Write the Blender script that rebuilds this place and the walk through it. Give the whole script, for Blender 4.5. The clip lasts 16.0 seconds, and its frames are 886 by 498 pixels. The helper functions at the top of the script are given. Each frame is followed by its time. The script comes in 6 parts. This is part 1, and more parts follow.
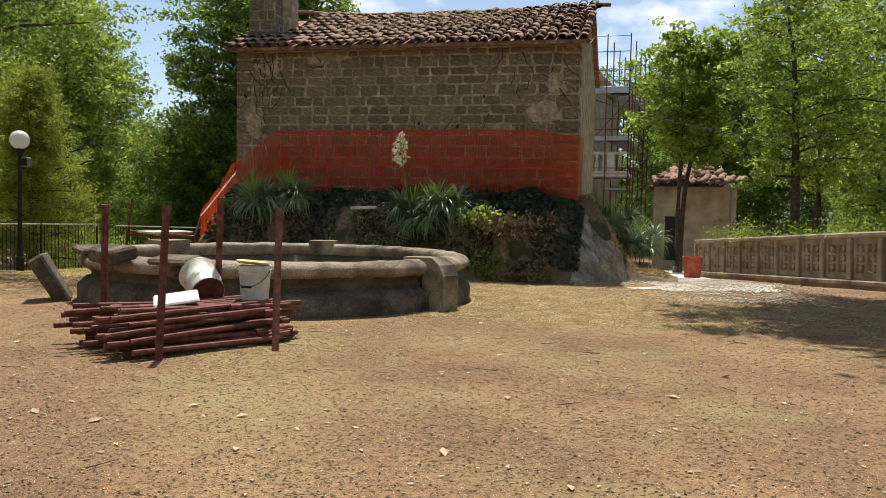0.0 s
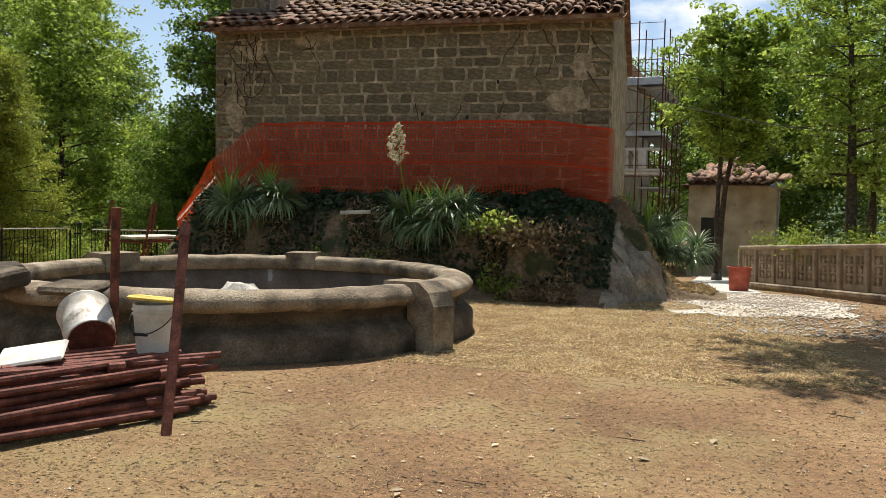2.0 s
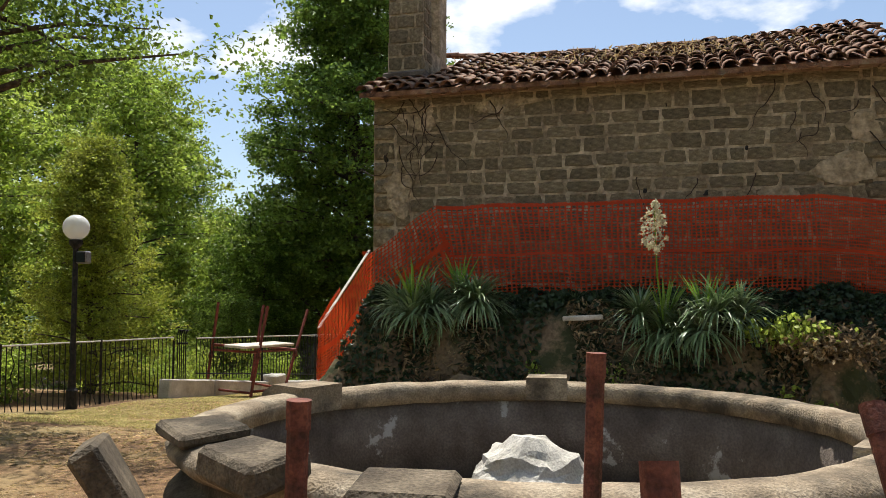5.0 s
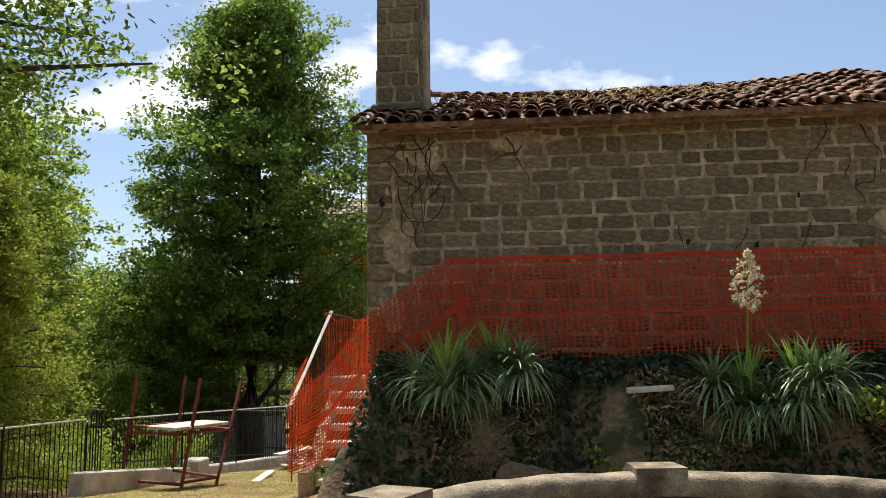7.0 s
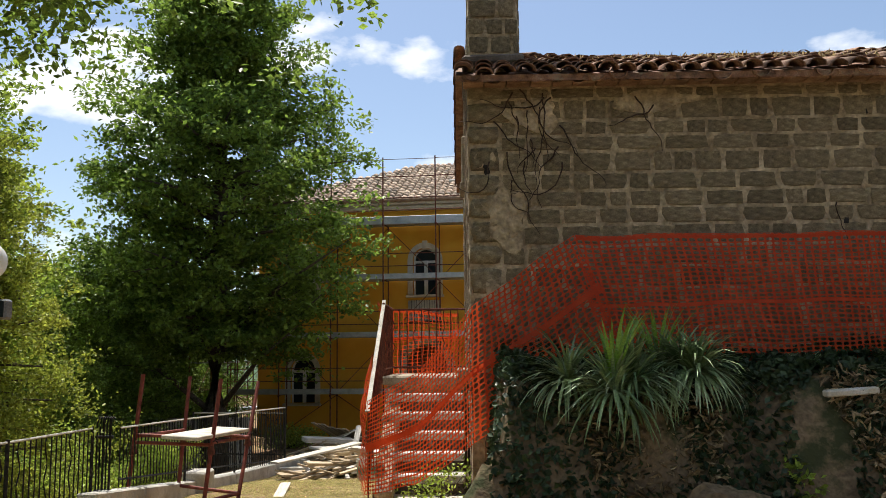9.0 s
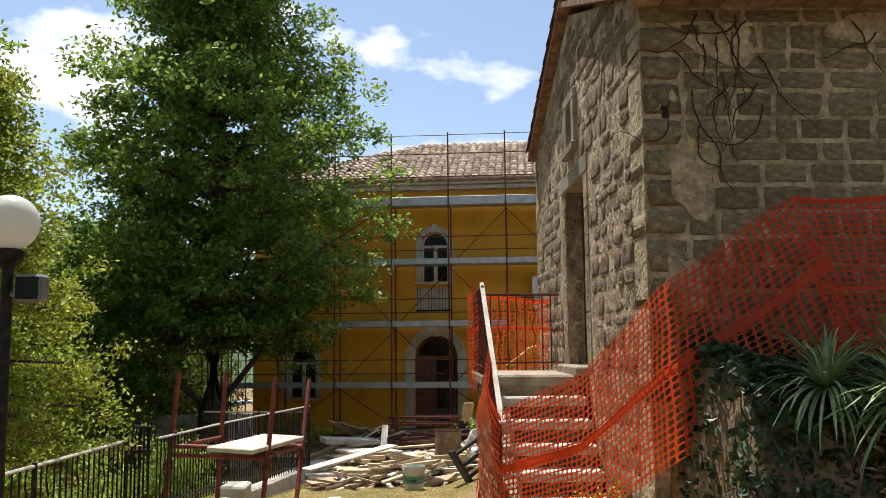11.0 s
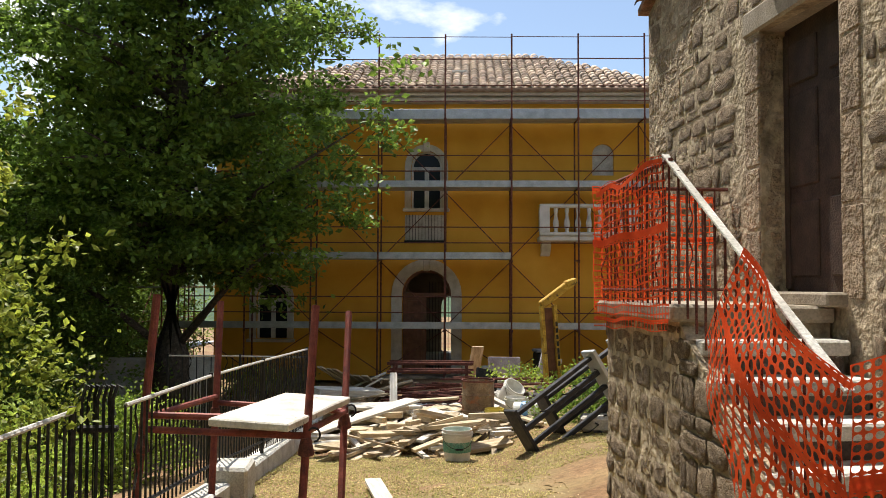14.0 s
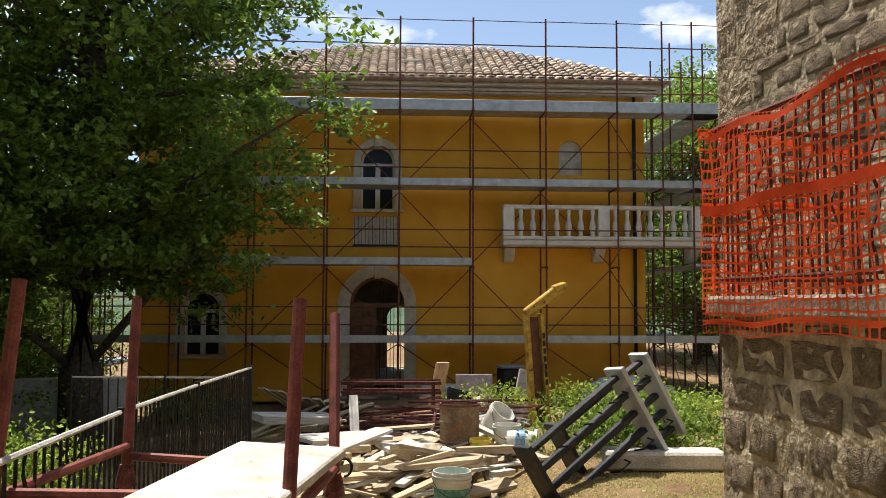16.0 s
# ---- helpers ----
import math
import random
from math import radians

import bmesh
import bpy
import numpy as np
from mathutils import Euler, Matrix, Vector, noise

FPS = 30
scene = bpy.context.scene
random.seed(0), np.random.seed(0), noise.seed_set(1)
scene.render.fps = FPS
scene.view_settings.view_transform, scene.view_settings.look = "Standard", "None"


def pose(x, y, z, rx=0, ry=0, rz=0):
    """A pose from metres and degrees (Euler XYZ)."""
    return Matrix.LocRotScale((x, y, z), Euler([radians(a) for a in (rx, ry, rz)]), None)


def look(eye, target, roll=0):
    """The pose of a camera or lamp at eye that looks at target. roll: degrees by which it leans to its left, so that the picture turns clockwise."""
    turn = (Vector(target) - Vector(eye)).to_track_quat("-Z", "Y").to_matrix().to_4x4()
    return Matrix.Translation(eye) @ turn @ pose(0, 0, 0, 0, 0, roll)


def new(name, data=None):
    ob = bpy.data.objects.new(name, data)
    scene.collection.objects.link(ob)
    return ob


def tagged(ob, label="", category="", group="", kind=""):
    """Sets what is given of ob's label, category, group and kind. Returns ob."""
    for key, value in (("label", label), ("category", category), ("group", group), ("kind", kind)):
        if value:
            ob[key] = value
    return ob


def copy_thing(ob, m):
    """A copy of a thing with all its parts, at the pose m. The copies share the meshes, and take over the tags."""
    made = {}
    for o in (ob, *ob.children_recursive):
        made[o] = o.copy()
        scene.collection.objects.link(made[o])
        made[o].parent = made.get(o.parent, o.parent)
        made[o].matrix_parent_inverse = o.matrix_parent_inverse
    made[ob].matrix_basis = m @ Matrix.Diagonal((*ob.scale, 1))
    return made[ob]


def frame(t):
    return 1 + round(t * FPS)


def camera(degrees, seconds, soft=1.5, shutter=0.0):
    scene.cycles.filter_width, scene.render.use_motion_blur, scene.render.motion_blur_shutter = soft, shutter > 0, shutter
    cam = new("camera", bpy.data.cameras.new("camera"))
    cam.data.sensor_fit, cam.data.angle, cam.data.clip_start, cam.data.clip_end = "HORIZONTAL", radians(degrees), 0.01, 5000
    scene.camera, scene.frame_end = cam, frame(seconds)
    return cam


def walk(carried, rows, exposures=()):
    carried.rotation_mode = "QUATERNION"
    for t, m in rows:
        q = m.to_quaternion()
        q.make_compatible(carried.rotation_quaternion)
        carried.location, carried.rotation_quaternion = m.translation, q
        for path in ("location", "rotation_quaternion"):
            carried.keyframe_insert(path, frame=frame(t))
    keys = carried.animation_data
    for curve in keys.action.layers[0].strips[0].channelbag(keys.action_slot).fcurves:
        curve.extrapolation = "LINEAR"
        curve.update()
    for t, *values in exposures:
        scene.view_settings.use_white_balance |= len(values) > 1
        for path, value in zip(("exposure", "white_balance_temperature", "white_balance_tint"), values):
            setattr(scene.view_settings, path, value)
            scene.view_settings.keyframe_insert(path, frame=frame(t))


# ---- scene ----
# ---- camera ----
cam = camera(55.6, 16.0, soft=0.7)
METRES, EYE, TILT, LEAN, TURN = 22.0, 1.27, 0.0, 0.0, 12.6
ROWS = [
    (0.0, 0.0, 0.0, 0.0, 0.05, -2.71, -1.09),
    (0.5, 0.0136, 0.026, 0.0009, -1.98, -3.02, 0.27),
    (1.0, 0.0201, 0.0558, 0.0018, -2.29, -2.88, -0.14),
    (1.5, 0.0218, 0.0827, 0.004, -2.35, -3.3, -0.37),
    (2.0, 0.0152, 0.1099, 0.0059, 1.86, -2.93, -1.14),
    (2.5, 0.0003, 0.1349, 0.0085, 3.5, -0.0, 0.08),
    (3.0, -0.0188, 0.1589, 0.01, 5.01, 0.1, -0.72),
    (3.5, -0.0443, 0.1819, 0.0115, 5.74, 1.69, -0.56),
    (4.0, -0.0683, 0.2048, 0.012, 5.41, 2.6, -0.59),
    (6.5, -0.1901, 0.3137, 0.0143, -2.96, 5.63, 0.57),
    (7.0, -0.2109, 0.3357, 0.0161, -6.04, 7.36, 0.64),
    (7.5, -0.2311, 0.3607, 0.0162, -7.25, 7.08, 0.11),
    (8.0, -0.2535, 0.3816, 0.0165, -8.55, 7.01, 0.15),
    (10.5, -0.3454, 0.512, 0.0193, -14.35, 7.16, 0.96),
    (11.0, -0.3533, 0.5397, 0.0201, -14.05, 6.36, 0.52),
    (11.5, -0.3626, 0.5692, 0.018, -14.25, 5.18, 0.48),
    (12.0, -0.3673, 0.5972, 0.0155, -15.51, 3.5, 0.26),
    (12.5, -0.3742, 0.6291, 0.0133, -15.75, 2.19, -0.81),
    (13.0, -0.3767, 0.6609, 0.0117, -16.87, 2.15, -0.17),
    (13.5, -0.3782, 0.6943, 0.009, -16.53, 2.42, -0.17),
    (14.0, -0.3763, 0.7281, 0.0088, -17.89, 2.52, -0.23),
    (14.5, -0.3729, 0.7577, 0.0079, -18.93, 3.34, -0.21),
    (15.0, -0.371, 0.7883, 0.0068, -20.31, 3.49, -0.12),
    (15.5, -0.3683, 0.8197, 0.0047, -21.56, 3.5, -0.22),
    (16.0, -0.3679, 0.8476, 0.0016, -22.64, 3.54, -0.22),
]
walk(cam, [(t, pose(0, 0, EYE, TILT, LEAN, TURN) @ pose(METRES * x, METRES * y, METRES * z, 90 + pitch, roll, yaw)) for t, x, y, z, yaw, pitch, roll in ROWS],
     exposures=[(0.0, 0.36), (2.0, 0.36), (3.5, 0.4), (7.0, 0.45), (8.5, 0.45), (10.5, 0.5), (12.0, 0.65), (13.5, 0.65), (16.0, 0.55)])

# ---- world, sun ----
SUN_AZ, SUN_EL = radians(20.0), radians(66.0)
world = bpy.data.worlds.new("world")
scene.world = world
world.use_nodes = True
wn, wl = world.node_tree.nodes, world.node_tree.links
wn.clear()
w_out = wn.new("ShaderNodeOutputWorld")
w_bg = wn.new("ShaderNodeBackground")
w_sky = wn.new("ShaderNodeTexSky")
w_sky.sky_type = "NISHITA"
w_sky.sun_disc = False
w_sky.sun_elevation = SUN_EL
w_sky.sun_rotation = -SUN_AZ
w_bg.inputs["Strength"].default_value = 0.105
w_co = wn.new("ShaderNodeTexCoord")
w_map = wn.new("ShaderNodeMapping")
w_map.inputs["Scale"].default_value = (1.0, 1.0, 2.1)
w_map.inputs["Location"].default_value = (0.35, 0.2, 0.1)
w_no = wn.new("ShaderNodeTexNoise")
w_no.inputs["Scale"].default_value = 4.2
w_no.inputs["Detail"].default_value = 9.0
w_no.inputs["Roughness"].default_value = 0.52
w_ra = wn.new("ShaderNodeValToRGB")
w_ra.color_ramp.elements[0].position = 0.55
w_ra.color_ramp.elements[1].position = 0.625
w_mix = wn.new("ShaderNodeMix")
w_mix.data_type = "RGBA"
w_mix.inputs["B"].default_value = (8.2, 8.4, 8.7, 1)
wl.new(w_co.outputs["Generated"], w_map.inputs["Vector"])
wl.new(w_map.outputs["Vector"], w_no.inputs["Vector"])
wl.new(w_no.outputs["Fac"], w_ra.inputs["Fac"])
wl.new(w_ra.outputs["Color"], w_mix.inputs["Factor"])
wl.new(w_sky.outputs["Color"], w_mix.inputs["A"])
wl.new(w_mix.outputs["Result"], w_bg.inputs["Color"])
wl.new(w_bg.outputs["Background"], w_out.inputs["Surface"])
sun_dir = Vector((-math.sin(SUN_AZ) * math.cos(SUN_EL), math.cos(SUN_AZ) * math.cos(SUN_EL), math.sin(SUN_EL)))
sun = new("sun", bpy.data.lights.new("sun", "SUN"))
sun.data.energy, sun.data.angle, sun.data.color = 5.0, radians(0.55), (1.0, 0.95, 0.86)
sun.matrix_world = look(sun_dir * 60, (0, 0, 0))


# ---- materials ----
def mat(name, base, dark, light, scale=8.0, rough=0.85, metal=0.0, bump=0.3, bscale=60.0, fine=0.35, stain=None,
        stain_scale=1.2, stain_pos=(0.5, 0.62), per=0.0, trans=0.0, coat=0.0, mottle=None, lumps=0.0, deep=0.02):
    """Two scales of colour (broad patches dark-base-light, fine grain), an optional middle scale and stain, relief at one or two scales, a random shade per piece."""
    m = bpy.data.materials.new(name)
    m.use_nodes = True
    n, l = m.node_tree.nodes, m.node_tree.links
    b = n["Principled BSDF"]
    co = n.new("ShaderNodeTexCoord")
    t1 = n.new("ShaderNodeTexNoise")
    t1.inputs["Scale"].default_value, t1.inputs["Detail"].default_value = scale, 6
    ramp = n.new("ShaderNodeValToRGB")
    e = ramp.color_ramp.elements
    e[0].position, e[0].color = 0.3, (*dark, 1)
    e[1].position, e[1].color = 0.7, (*light, 1)
    mid = e.new(0.5)
    mid.color = (*base, 1)
    t2 = n.new("ShaderNodeTexNoise")
    t2.inputs["Scale"].default_value, t2.inputs["Detail"].default_value = bscale, 4
    g = n.new("ShaderNodeMapRange")
    g.inputs["From Min"].default_value, g.inputs["From Max"].default_value = 0.3, 0.7
    g.inputs["To Min"].default_value, g.inputs["To Max"].default_value = 1 - fine, 1 + fine
    hsv = n.new("ShaderNodeHueSaturation")
    for t in (t1, t2):
        l.new(co.outputs["Object"], t.inputs["Vector"])
    l.new(t1.outputs["Fac"], ramp.inputs["Fac"])
    l.new(t2.outputs["Fac"], g.inputs["Value"])
    l.new(ramp.outputs["Color"], hsv.inputs["Color"])
    value = g.outputs["Result"]
    if mottle:
        t4, g4, m4 = n.new("ShaderNodeTexNoise"), n.new("ShaderNodeMapRange"), n.new("ShaderNodeMath")
        t4.inputs["Scale"].default_value, t4.inputs["Detail"].default_value, t4.inputs["Roughness"].default_value = mottle[0], 7, 0.7
        g4.inputs["From Min"].default_value, g4.inputs["From Max"].default_value = 0.34, 0.66
        g4.inputs["To Min"].default_value, g4.inputs["To Max"].default_value = 1 - mottle[1], 1 + mottle[1]
        m4.operation = "MULTIPLY"
        l.new(co.outputs["Object"], t4.inputs["Vector"])
        l.new(t4.outputs["Fac"], g4.inputs["Value"])
        l.new(g4.outputs["Result"], m4.inputs[0])
        l.new(value, m4.inputs[1])
        value = m4.outputs[0]
    if per:
        info, isl = n.new("ShaderNodeObjectInfo"), n.new("ShaderNodeNewGeometry")
        add, fr, mr, mu = (n.new("ShaderNodeMath") for _ in range(4))
        add.operation, fr.operation, mr.operation, mu.operation = "ADD", "FRACT", "MULTIPLY_ADD", "MULTIPLY"
        l.new(info.outputs["Random"], add.inputs[0])
        l.new(isl.outputs["Random Per Island"], add.inputs[1])
        l.new(add.outputs[0], fr.inputs[0])
        l.new(fr.outputs[0], mr.inputs[0])
        mr.inputs[1].default_value, mr.inputs[2].default_value = 2 * per, 1 - per
        l.new(mr.outputs[0], mu.inputs[0])
        l.new(value, mu.inputs[1])
        value = mu.outputs[0]
    l.new(value, hsv.inputs["Value"])
    colour = hsv.outputs["Color"]
    if stain:
        t3 = n.new("ShaderNodeTexNoise")
        t3.inputs["Scale"].default_value, t3.inputs["Detail"].default_value, t3.inputs["Roughness"].default_value = stain_scale, 8, 0.65
        l.new(co.outputs["Object"], t3.inputs["Vector"])
        r3 = n.new("ShaderNodeMapRange")
        r3.inputs["From Min"].default_value, r3.inputs["From Max"].default_value = stain_pos
        l.new(t3.outputs["Fac"], r3.inputs["Value"])
        mx = n.new("ShaderNodeMix")
        mx.data_type = "RGBA"
        l.new(r3.outputs["Result"], mx.inputs["Factor"])
        l.new(colour, mx.inputs["A"])
        mx.inputs["B"].default_value = (*stain, 1)
        colour = mx.outputs["Result"]
    l.new(colour, b.inputs["Base Color"])
    b.inputs["Roughness"].default_value, b.inputs["Metallic"].default_value = rough, metal
    b.inputs["Coat Weight"].default_value = coat
    b.inputs["Specular IOR Level"].default_value = 0.35
    if bump:
        bp = n.new("ShaderNodeBump")
        bp.inputs["Strength"].default_value, bp.inputs["Distance"].default_value = bump, deep
        height = t2.outputs["Fac"]
        if lumps:
            t5, m5 = n.new("ShaderNodeTexNoise"), n.new("ShaderNodeMath")
            t5.inputs["Scale"].default_value, t5.inputs["Detail"].default_value, t5.inputs["Distortion"].default_value = bscale * 0.3, 5, 0.6
            m5.operation = "MULTIPLY_ADD"
            m5.inputs[1].default_value = lumps
            l.new(co.outputs["Object"], t5.inputs["Vector"])
            l.new(t5.outputs["Fac"], m5.inputs[0])
            l.new(height, m5.inputs[2])
            height = m5.outputs[0]
        l.new(height, bp.inputs["Height"])
        l.new(bp.outputs["Normal"], b.inputs["Normal"])
    if trans:
        tr, mixs = n.new("ShaderNodeBsdfTranslucent"), n.new("ShaderNodeMixShader")
        l.new(colour, tr.inputs["Color"])
        mixs.inputs["Fac"].default_value = trans
        l.new(b.outputs["BSDF"], mixs.inputs[1])
        l.new(tr.outputs["BSDF"], mixs.inputs[2])
        l.new(mixs.outputs["Shader"], n["Material Output"].inputs["Surface"])
    return m


M_GROUND = mat("dry_earth", (0.225, 0.13, 0.064), (0.155, 0.086, 0.042), (0.3, 0.19, 0.095), 0.7, 0.95, bump=0.7, bscale=130, fine=0.4, stain=(0.28, 0.215, 0.098), stain_scale=0.5, stain_pos=(0.48, 0.66), mottle=(16, 0.36), lumps=1.0, deep=0.016)
M_STRAW = mat("straw_litter", (0.58, 0.44, 0.23), (0.42, 0.3, 0.15), (0.68, 0.55, 0.32), 3, 0.9, bump=0, per=0.3, trans=0.3)
M_LITTER = mat("dry_leaf", (0.5, 0.39, 0.25), (0.34, 0.23, 0.12), (0.65, 0.55, 0.4), 3, 0.85, bump=0, per=0.45, trans=0.2)
M_PATH = mat("pale_concrete_path", (0.5, 0.47, 0.42), (0.4, 0.37, 0.32), (0.6, 0.57, 0.52), 1.5, 0.95, bump=0.4, bscale=40, fine=0.15)
M_GRAVEL = mat("white_gravel", (0.5, 0.44, 0.36), (0.33, 0.26, 0.19), (0.65, 0.6, 0.52), 1.5, 0.95, bump=0.9, bscale=50, fine=0.35)
M_STONE = mat("sandstone_block", (0.235, 0.19, 0.12), (0.165, 0.13, 0.082), (0.31, 0.255, 0.165), 5, 0.95, bump=0.8, bscale=36, fine=0.25, per=0.26, mottle=(7, 0.25), lumps=1.0)
M_MORTAR = mat("lime_mortar", (0.39, 0.31, 0.205), (0.26, 0.2, 0.13), (0.5, 0.41, 0.285), 3, 0.95, bump=1.0, bscale=22, fine=0.25, mottle=(6, 0.25), lumps=1.5, deep=0.03)
M_RUBBLE = mat("rubble_stone", (0.33, 0.242, 0.155), (0.22, 0.158, 0.1), (0.43, 0.335, 0.23), 4, 0.95, bump=1.0, bscale=38, fine=0.25, per=0.15, mottle=(10, 0.28), lumps=1.9, deep=0.04)
M_BALUS = mat("aged_brown_cast_stone", (0.3, 0.235, 0.16), (0.2, 0.15, 0.1), (0.4, 0.325, 0.235), 3, 0.95, bump=0.6, bscale=50, fine=0.3, stain=(0.13, 0.105, 0.08), stain_scale=2, stain_pos=(0.56, 0.7))
M_QUOIN = mat("dressed_stone", (0.3, 0.25, 0.185), (0.2, 0.165, 0.12), (0.38, 0.32, 0.245), 4, 0.9, bump=0.4, bscale=50, fine=0.2, per=0.12)
M_TILE = mat("clay_roof_tile", (0.23, 0.125, 0.08), (0.1, 0.065, 0.048), (0.34, 0.22, 0.15), 9, 0.9, bump=0.4, bscale=60, fine=0.3, per=0.4, stain=(0.3, 0.26, 0.18), stain_scale=5, stain_pos=(0.56, 0.7))
M_TILE_PALE = mat("weathered_pale_roof_tile", (0.44, 0.33, 0.24), (0.3, 0.2, 0.14), (0.58, 0.49, 0.4), 7, 0.9, bump=0.3, bscale=60, fine=0.25, per=0.45)
M_BRICK = mat("eave_brick", (0.3, 0.19, 0.12), (0.22, 0.13, 0.08), (0.38, 0.26, 0.18), 9, 0.9, bump=0.4, fine=0.2, per=0.2)
M_CONC = mat("weathered_cast_concrete", (0.3, 0.235, 0.16), (0.17, 0.128, 0.086), (0.42, 0.35, 0.255), 3.2, 0.95, bump=0.8, bscale=55, fine=0.3, stain=(0.075, 0.062, 0.046), stain_scale=1.8, stain_pos=(0.46, 0.64))
# weathered concrete, darkened further so the colour carries the outer wall's shade
M_BASIN = mat("weathered_shade_dark_concrete", (0.125, 0.098, 0.067), (0.07, 0.052, 0.036), (0.2, 0.16, 0.112), 2.6, 0.95, bump=0.9, bscale=50, fine=0.35, stain=(0.05, 0.04, 0.028), stain_scale=2.0, stain_pos=(0.48, 0.64), mottle=(9, 0.25))
# shade of the basin's inside is put into this dark tone; pale patches are plaster
M_CONC_DARK = mat("shade_toned_plaster", (0.135, 0.108, 0.088), (0.08, 0.063, 0.052), (0.195, 0.162, 0.138), 2.5, 0.95, bump=0.5, bscale=45, fine=0.25, stain=(0.42, 0.4, 0.37), stain_scale=2.4, stain_pos=(0.62, 0.66))
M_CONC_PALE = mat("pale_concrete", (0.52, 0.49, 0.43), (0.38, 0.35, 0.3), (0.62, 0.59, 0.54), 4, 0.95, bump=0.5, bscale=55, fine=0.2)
M_YELLOW = mat("ochre_render", (0.74, 0.37, 0.04), (0.66, 0.31, 0.03), (0.8, 0.42, 0.055), 0.8, 0.9, bump=0.15, bscale=120, fine=0.06)
M_TRIM = mat("cream_stone_trim", (0.55, 0.49, 0.4), (0.44, 0.38, 0.3), (0.64, 0.58, 0.49), 4, 0.85, bump=0.3, fine=0.12)
M_WHITE = mat("white_plaster", (0.68, 0.65, 0.6), (0.55, 0.52, 0.47), (0.76, 0.74, 0.7), 3, 0.85, bump=0.2, fine=0.08)
M_ZINC = mat("galvanised_deck", (0.42, 0.44, 0.45), (0.32, 0.34, 0.35), (0.5, 0.52, 0.53), 4, 0.5, 0.5, bump=0.1, fine=0.15)
M_RUST = mat("rusty_red_tube", (0.15, 0.05, 0.035), (0.07, 0.03, 0.022), (0.24, 0.09, 0.06), 14, 0.75, 0.25, bump=0.3, bscale=90, fine=0.35)
M_RED = mat("red_oxide_painted_tube", (0.2, 0.045, 0.03), (0.11, 0.03, 0.022), (0.27, 0.075, 0.05), 10, 0.6, 0.15, bump=0.2, bscale=90, fine=0.25)
M_BLACK = mat("black_iron", (0.02, 0.02, 0.02), (0.01, 0.01, 0.01), (0.05, 0.04, 0.035), 20, 0.55, 0.4, bump=0.1, fine=0.2)
M_WHITE_PLASTIC = mat("white_bucket_plastic", (0.66, 0.64, 0.58), (0.5, 0.47, 0.4), (0.74, 0.72, 0.68), 6, 0.45, bump=0.05, fine=0.06)
M_YEL_PLASTIC = mat("yellow_plastic_lid", (0.75, 0.6, 0.1), (0.6, 0.45, 0.08), (0.82, 0.7, 0.2), 6, 0.45, bump=0.05, fine=0.06)
M_TIN = mat("paint_spattered_tin", (0.6, 0.56, 0.48), (0.36, 0.3, 0.24), (0.72, 0.69, 0.63), 7, 0.55, 0.2, bump=0.15, fine=0.15, stain=(0.16, 0.08, 0.05), stain_scale=5, stain_pos=(0.58, 0.66))
M_NET = mat("orange_safety_net", (0.74, 0.085, 0.02), (0.64, 0.065, 0.015), (0.8, 0.11, 0.03), 5, 0.45, bump=0, fine=0.08, trans=0.5)
M_WOOD = mat("raw_timber", (0.45, 0.35, 0.225), (0.3, 0.22, 0.135), (0.58, 0.48, 0.34), 5, 0.85, bump=0.3, bscale=70, fine=0.2, per=0.3)
M_WOOD_PALE = mat("sun_bleached_board", (0.58, 0.53, 0.45), (0.42, 0.37, 0.3), (0.68, 0.64, 0.58), 5, 0.9, bump=0.3, bscale=60, fine=0.15, stain=(0.2, 0.16, 0.12), stain_scale=9, stain_pos=(0.64, 0.68))
M_DOOR = mat("varnished_brown_door", (0.15, 0.06, 0.03), (0.09, 0.035, 0.018), (0.2, 0.085, 0.045), 5, 0.5, bump=0.15, fine=0.2)
M_OLD_DOOR = mat("old_dark_wood_door", (0.05, 0.03, 0.021), (0.032, 0.019, 0.014), (0.08, 0.048, 0.034), 6, 0.7, bump=0.3, fine=0.25)
# near-black colour that paints the shade of openings not cut into the walls
M_DARK = mat("dark_interior", (0.03, 0.028, 0.026), (0.02, 0.018, 0.016), (0.045, 0.04, 0.036), 2, 0.95, bump=0)
M_BARK = mat("tree_bark", (0.085, 0.065, 0.048), (0.045, 0.034, 0.026), (0.14, 0.11, 0.085), 12, 0.95, bump=0.9, bscale=30, fine=0.35)
M_EARTH = mat("bank_earth", (0.19, 0.132, 0.078), (0.11, 0.076, 0.045), (0.28, 0.2, 0.12), 1.6, 0.95, bump=0.9, bscale=22, fine=0.35, stain=(0.05, 0.055, 0.022), stain_scale=1.6, stain_pos=(0.5, 0.6))
M_ROCK = mat("pale_rock_slope", (0.3, 0.25, 0.185), (0.18, 0.142, 0.1), (0.44, 0.385, 0.305), 2.5, 0.95, bump=0.9, bscale=24, fine=0.25, mottle=(4, 0.3), lumps=1.5, deep=0.04)
M_LEAF = mat("linden_leaf", (0.2, 0.3, 0.05), (0.125, 0.205, 0.034), (0.28, 0.385, 0.07), 1.2, 0.45, bump=0, per=0.5, trans=0.52)
M_LEAF_LIGHT = mat("fresh_green_leaf", (0.31, 0.41, 0.065), (0.2, 0.29, 0.045), (0.42, 0.5, 0.1), 1.0, 0.45, bump=0, per=0.5, trans=0.5)
M_LEAF_CYP = mat("yellowish_conifer_spray", (0.33, 0.38, 0.055), (0.22, 0.27, 0.038), (0.43, 0.46, 0.08), 1.0, 0.5, bump=0, per=0.45, trans=0.5)
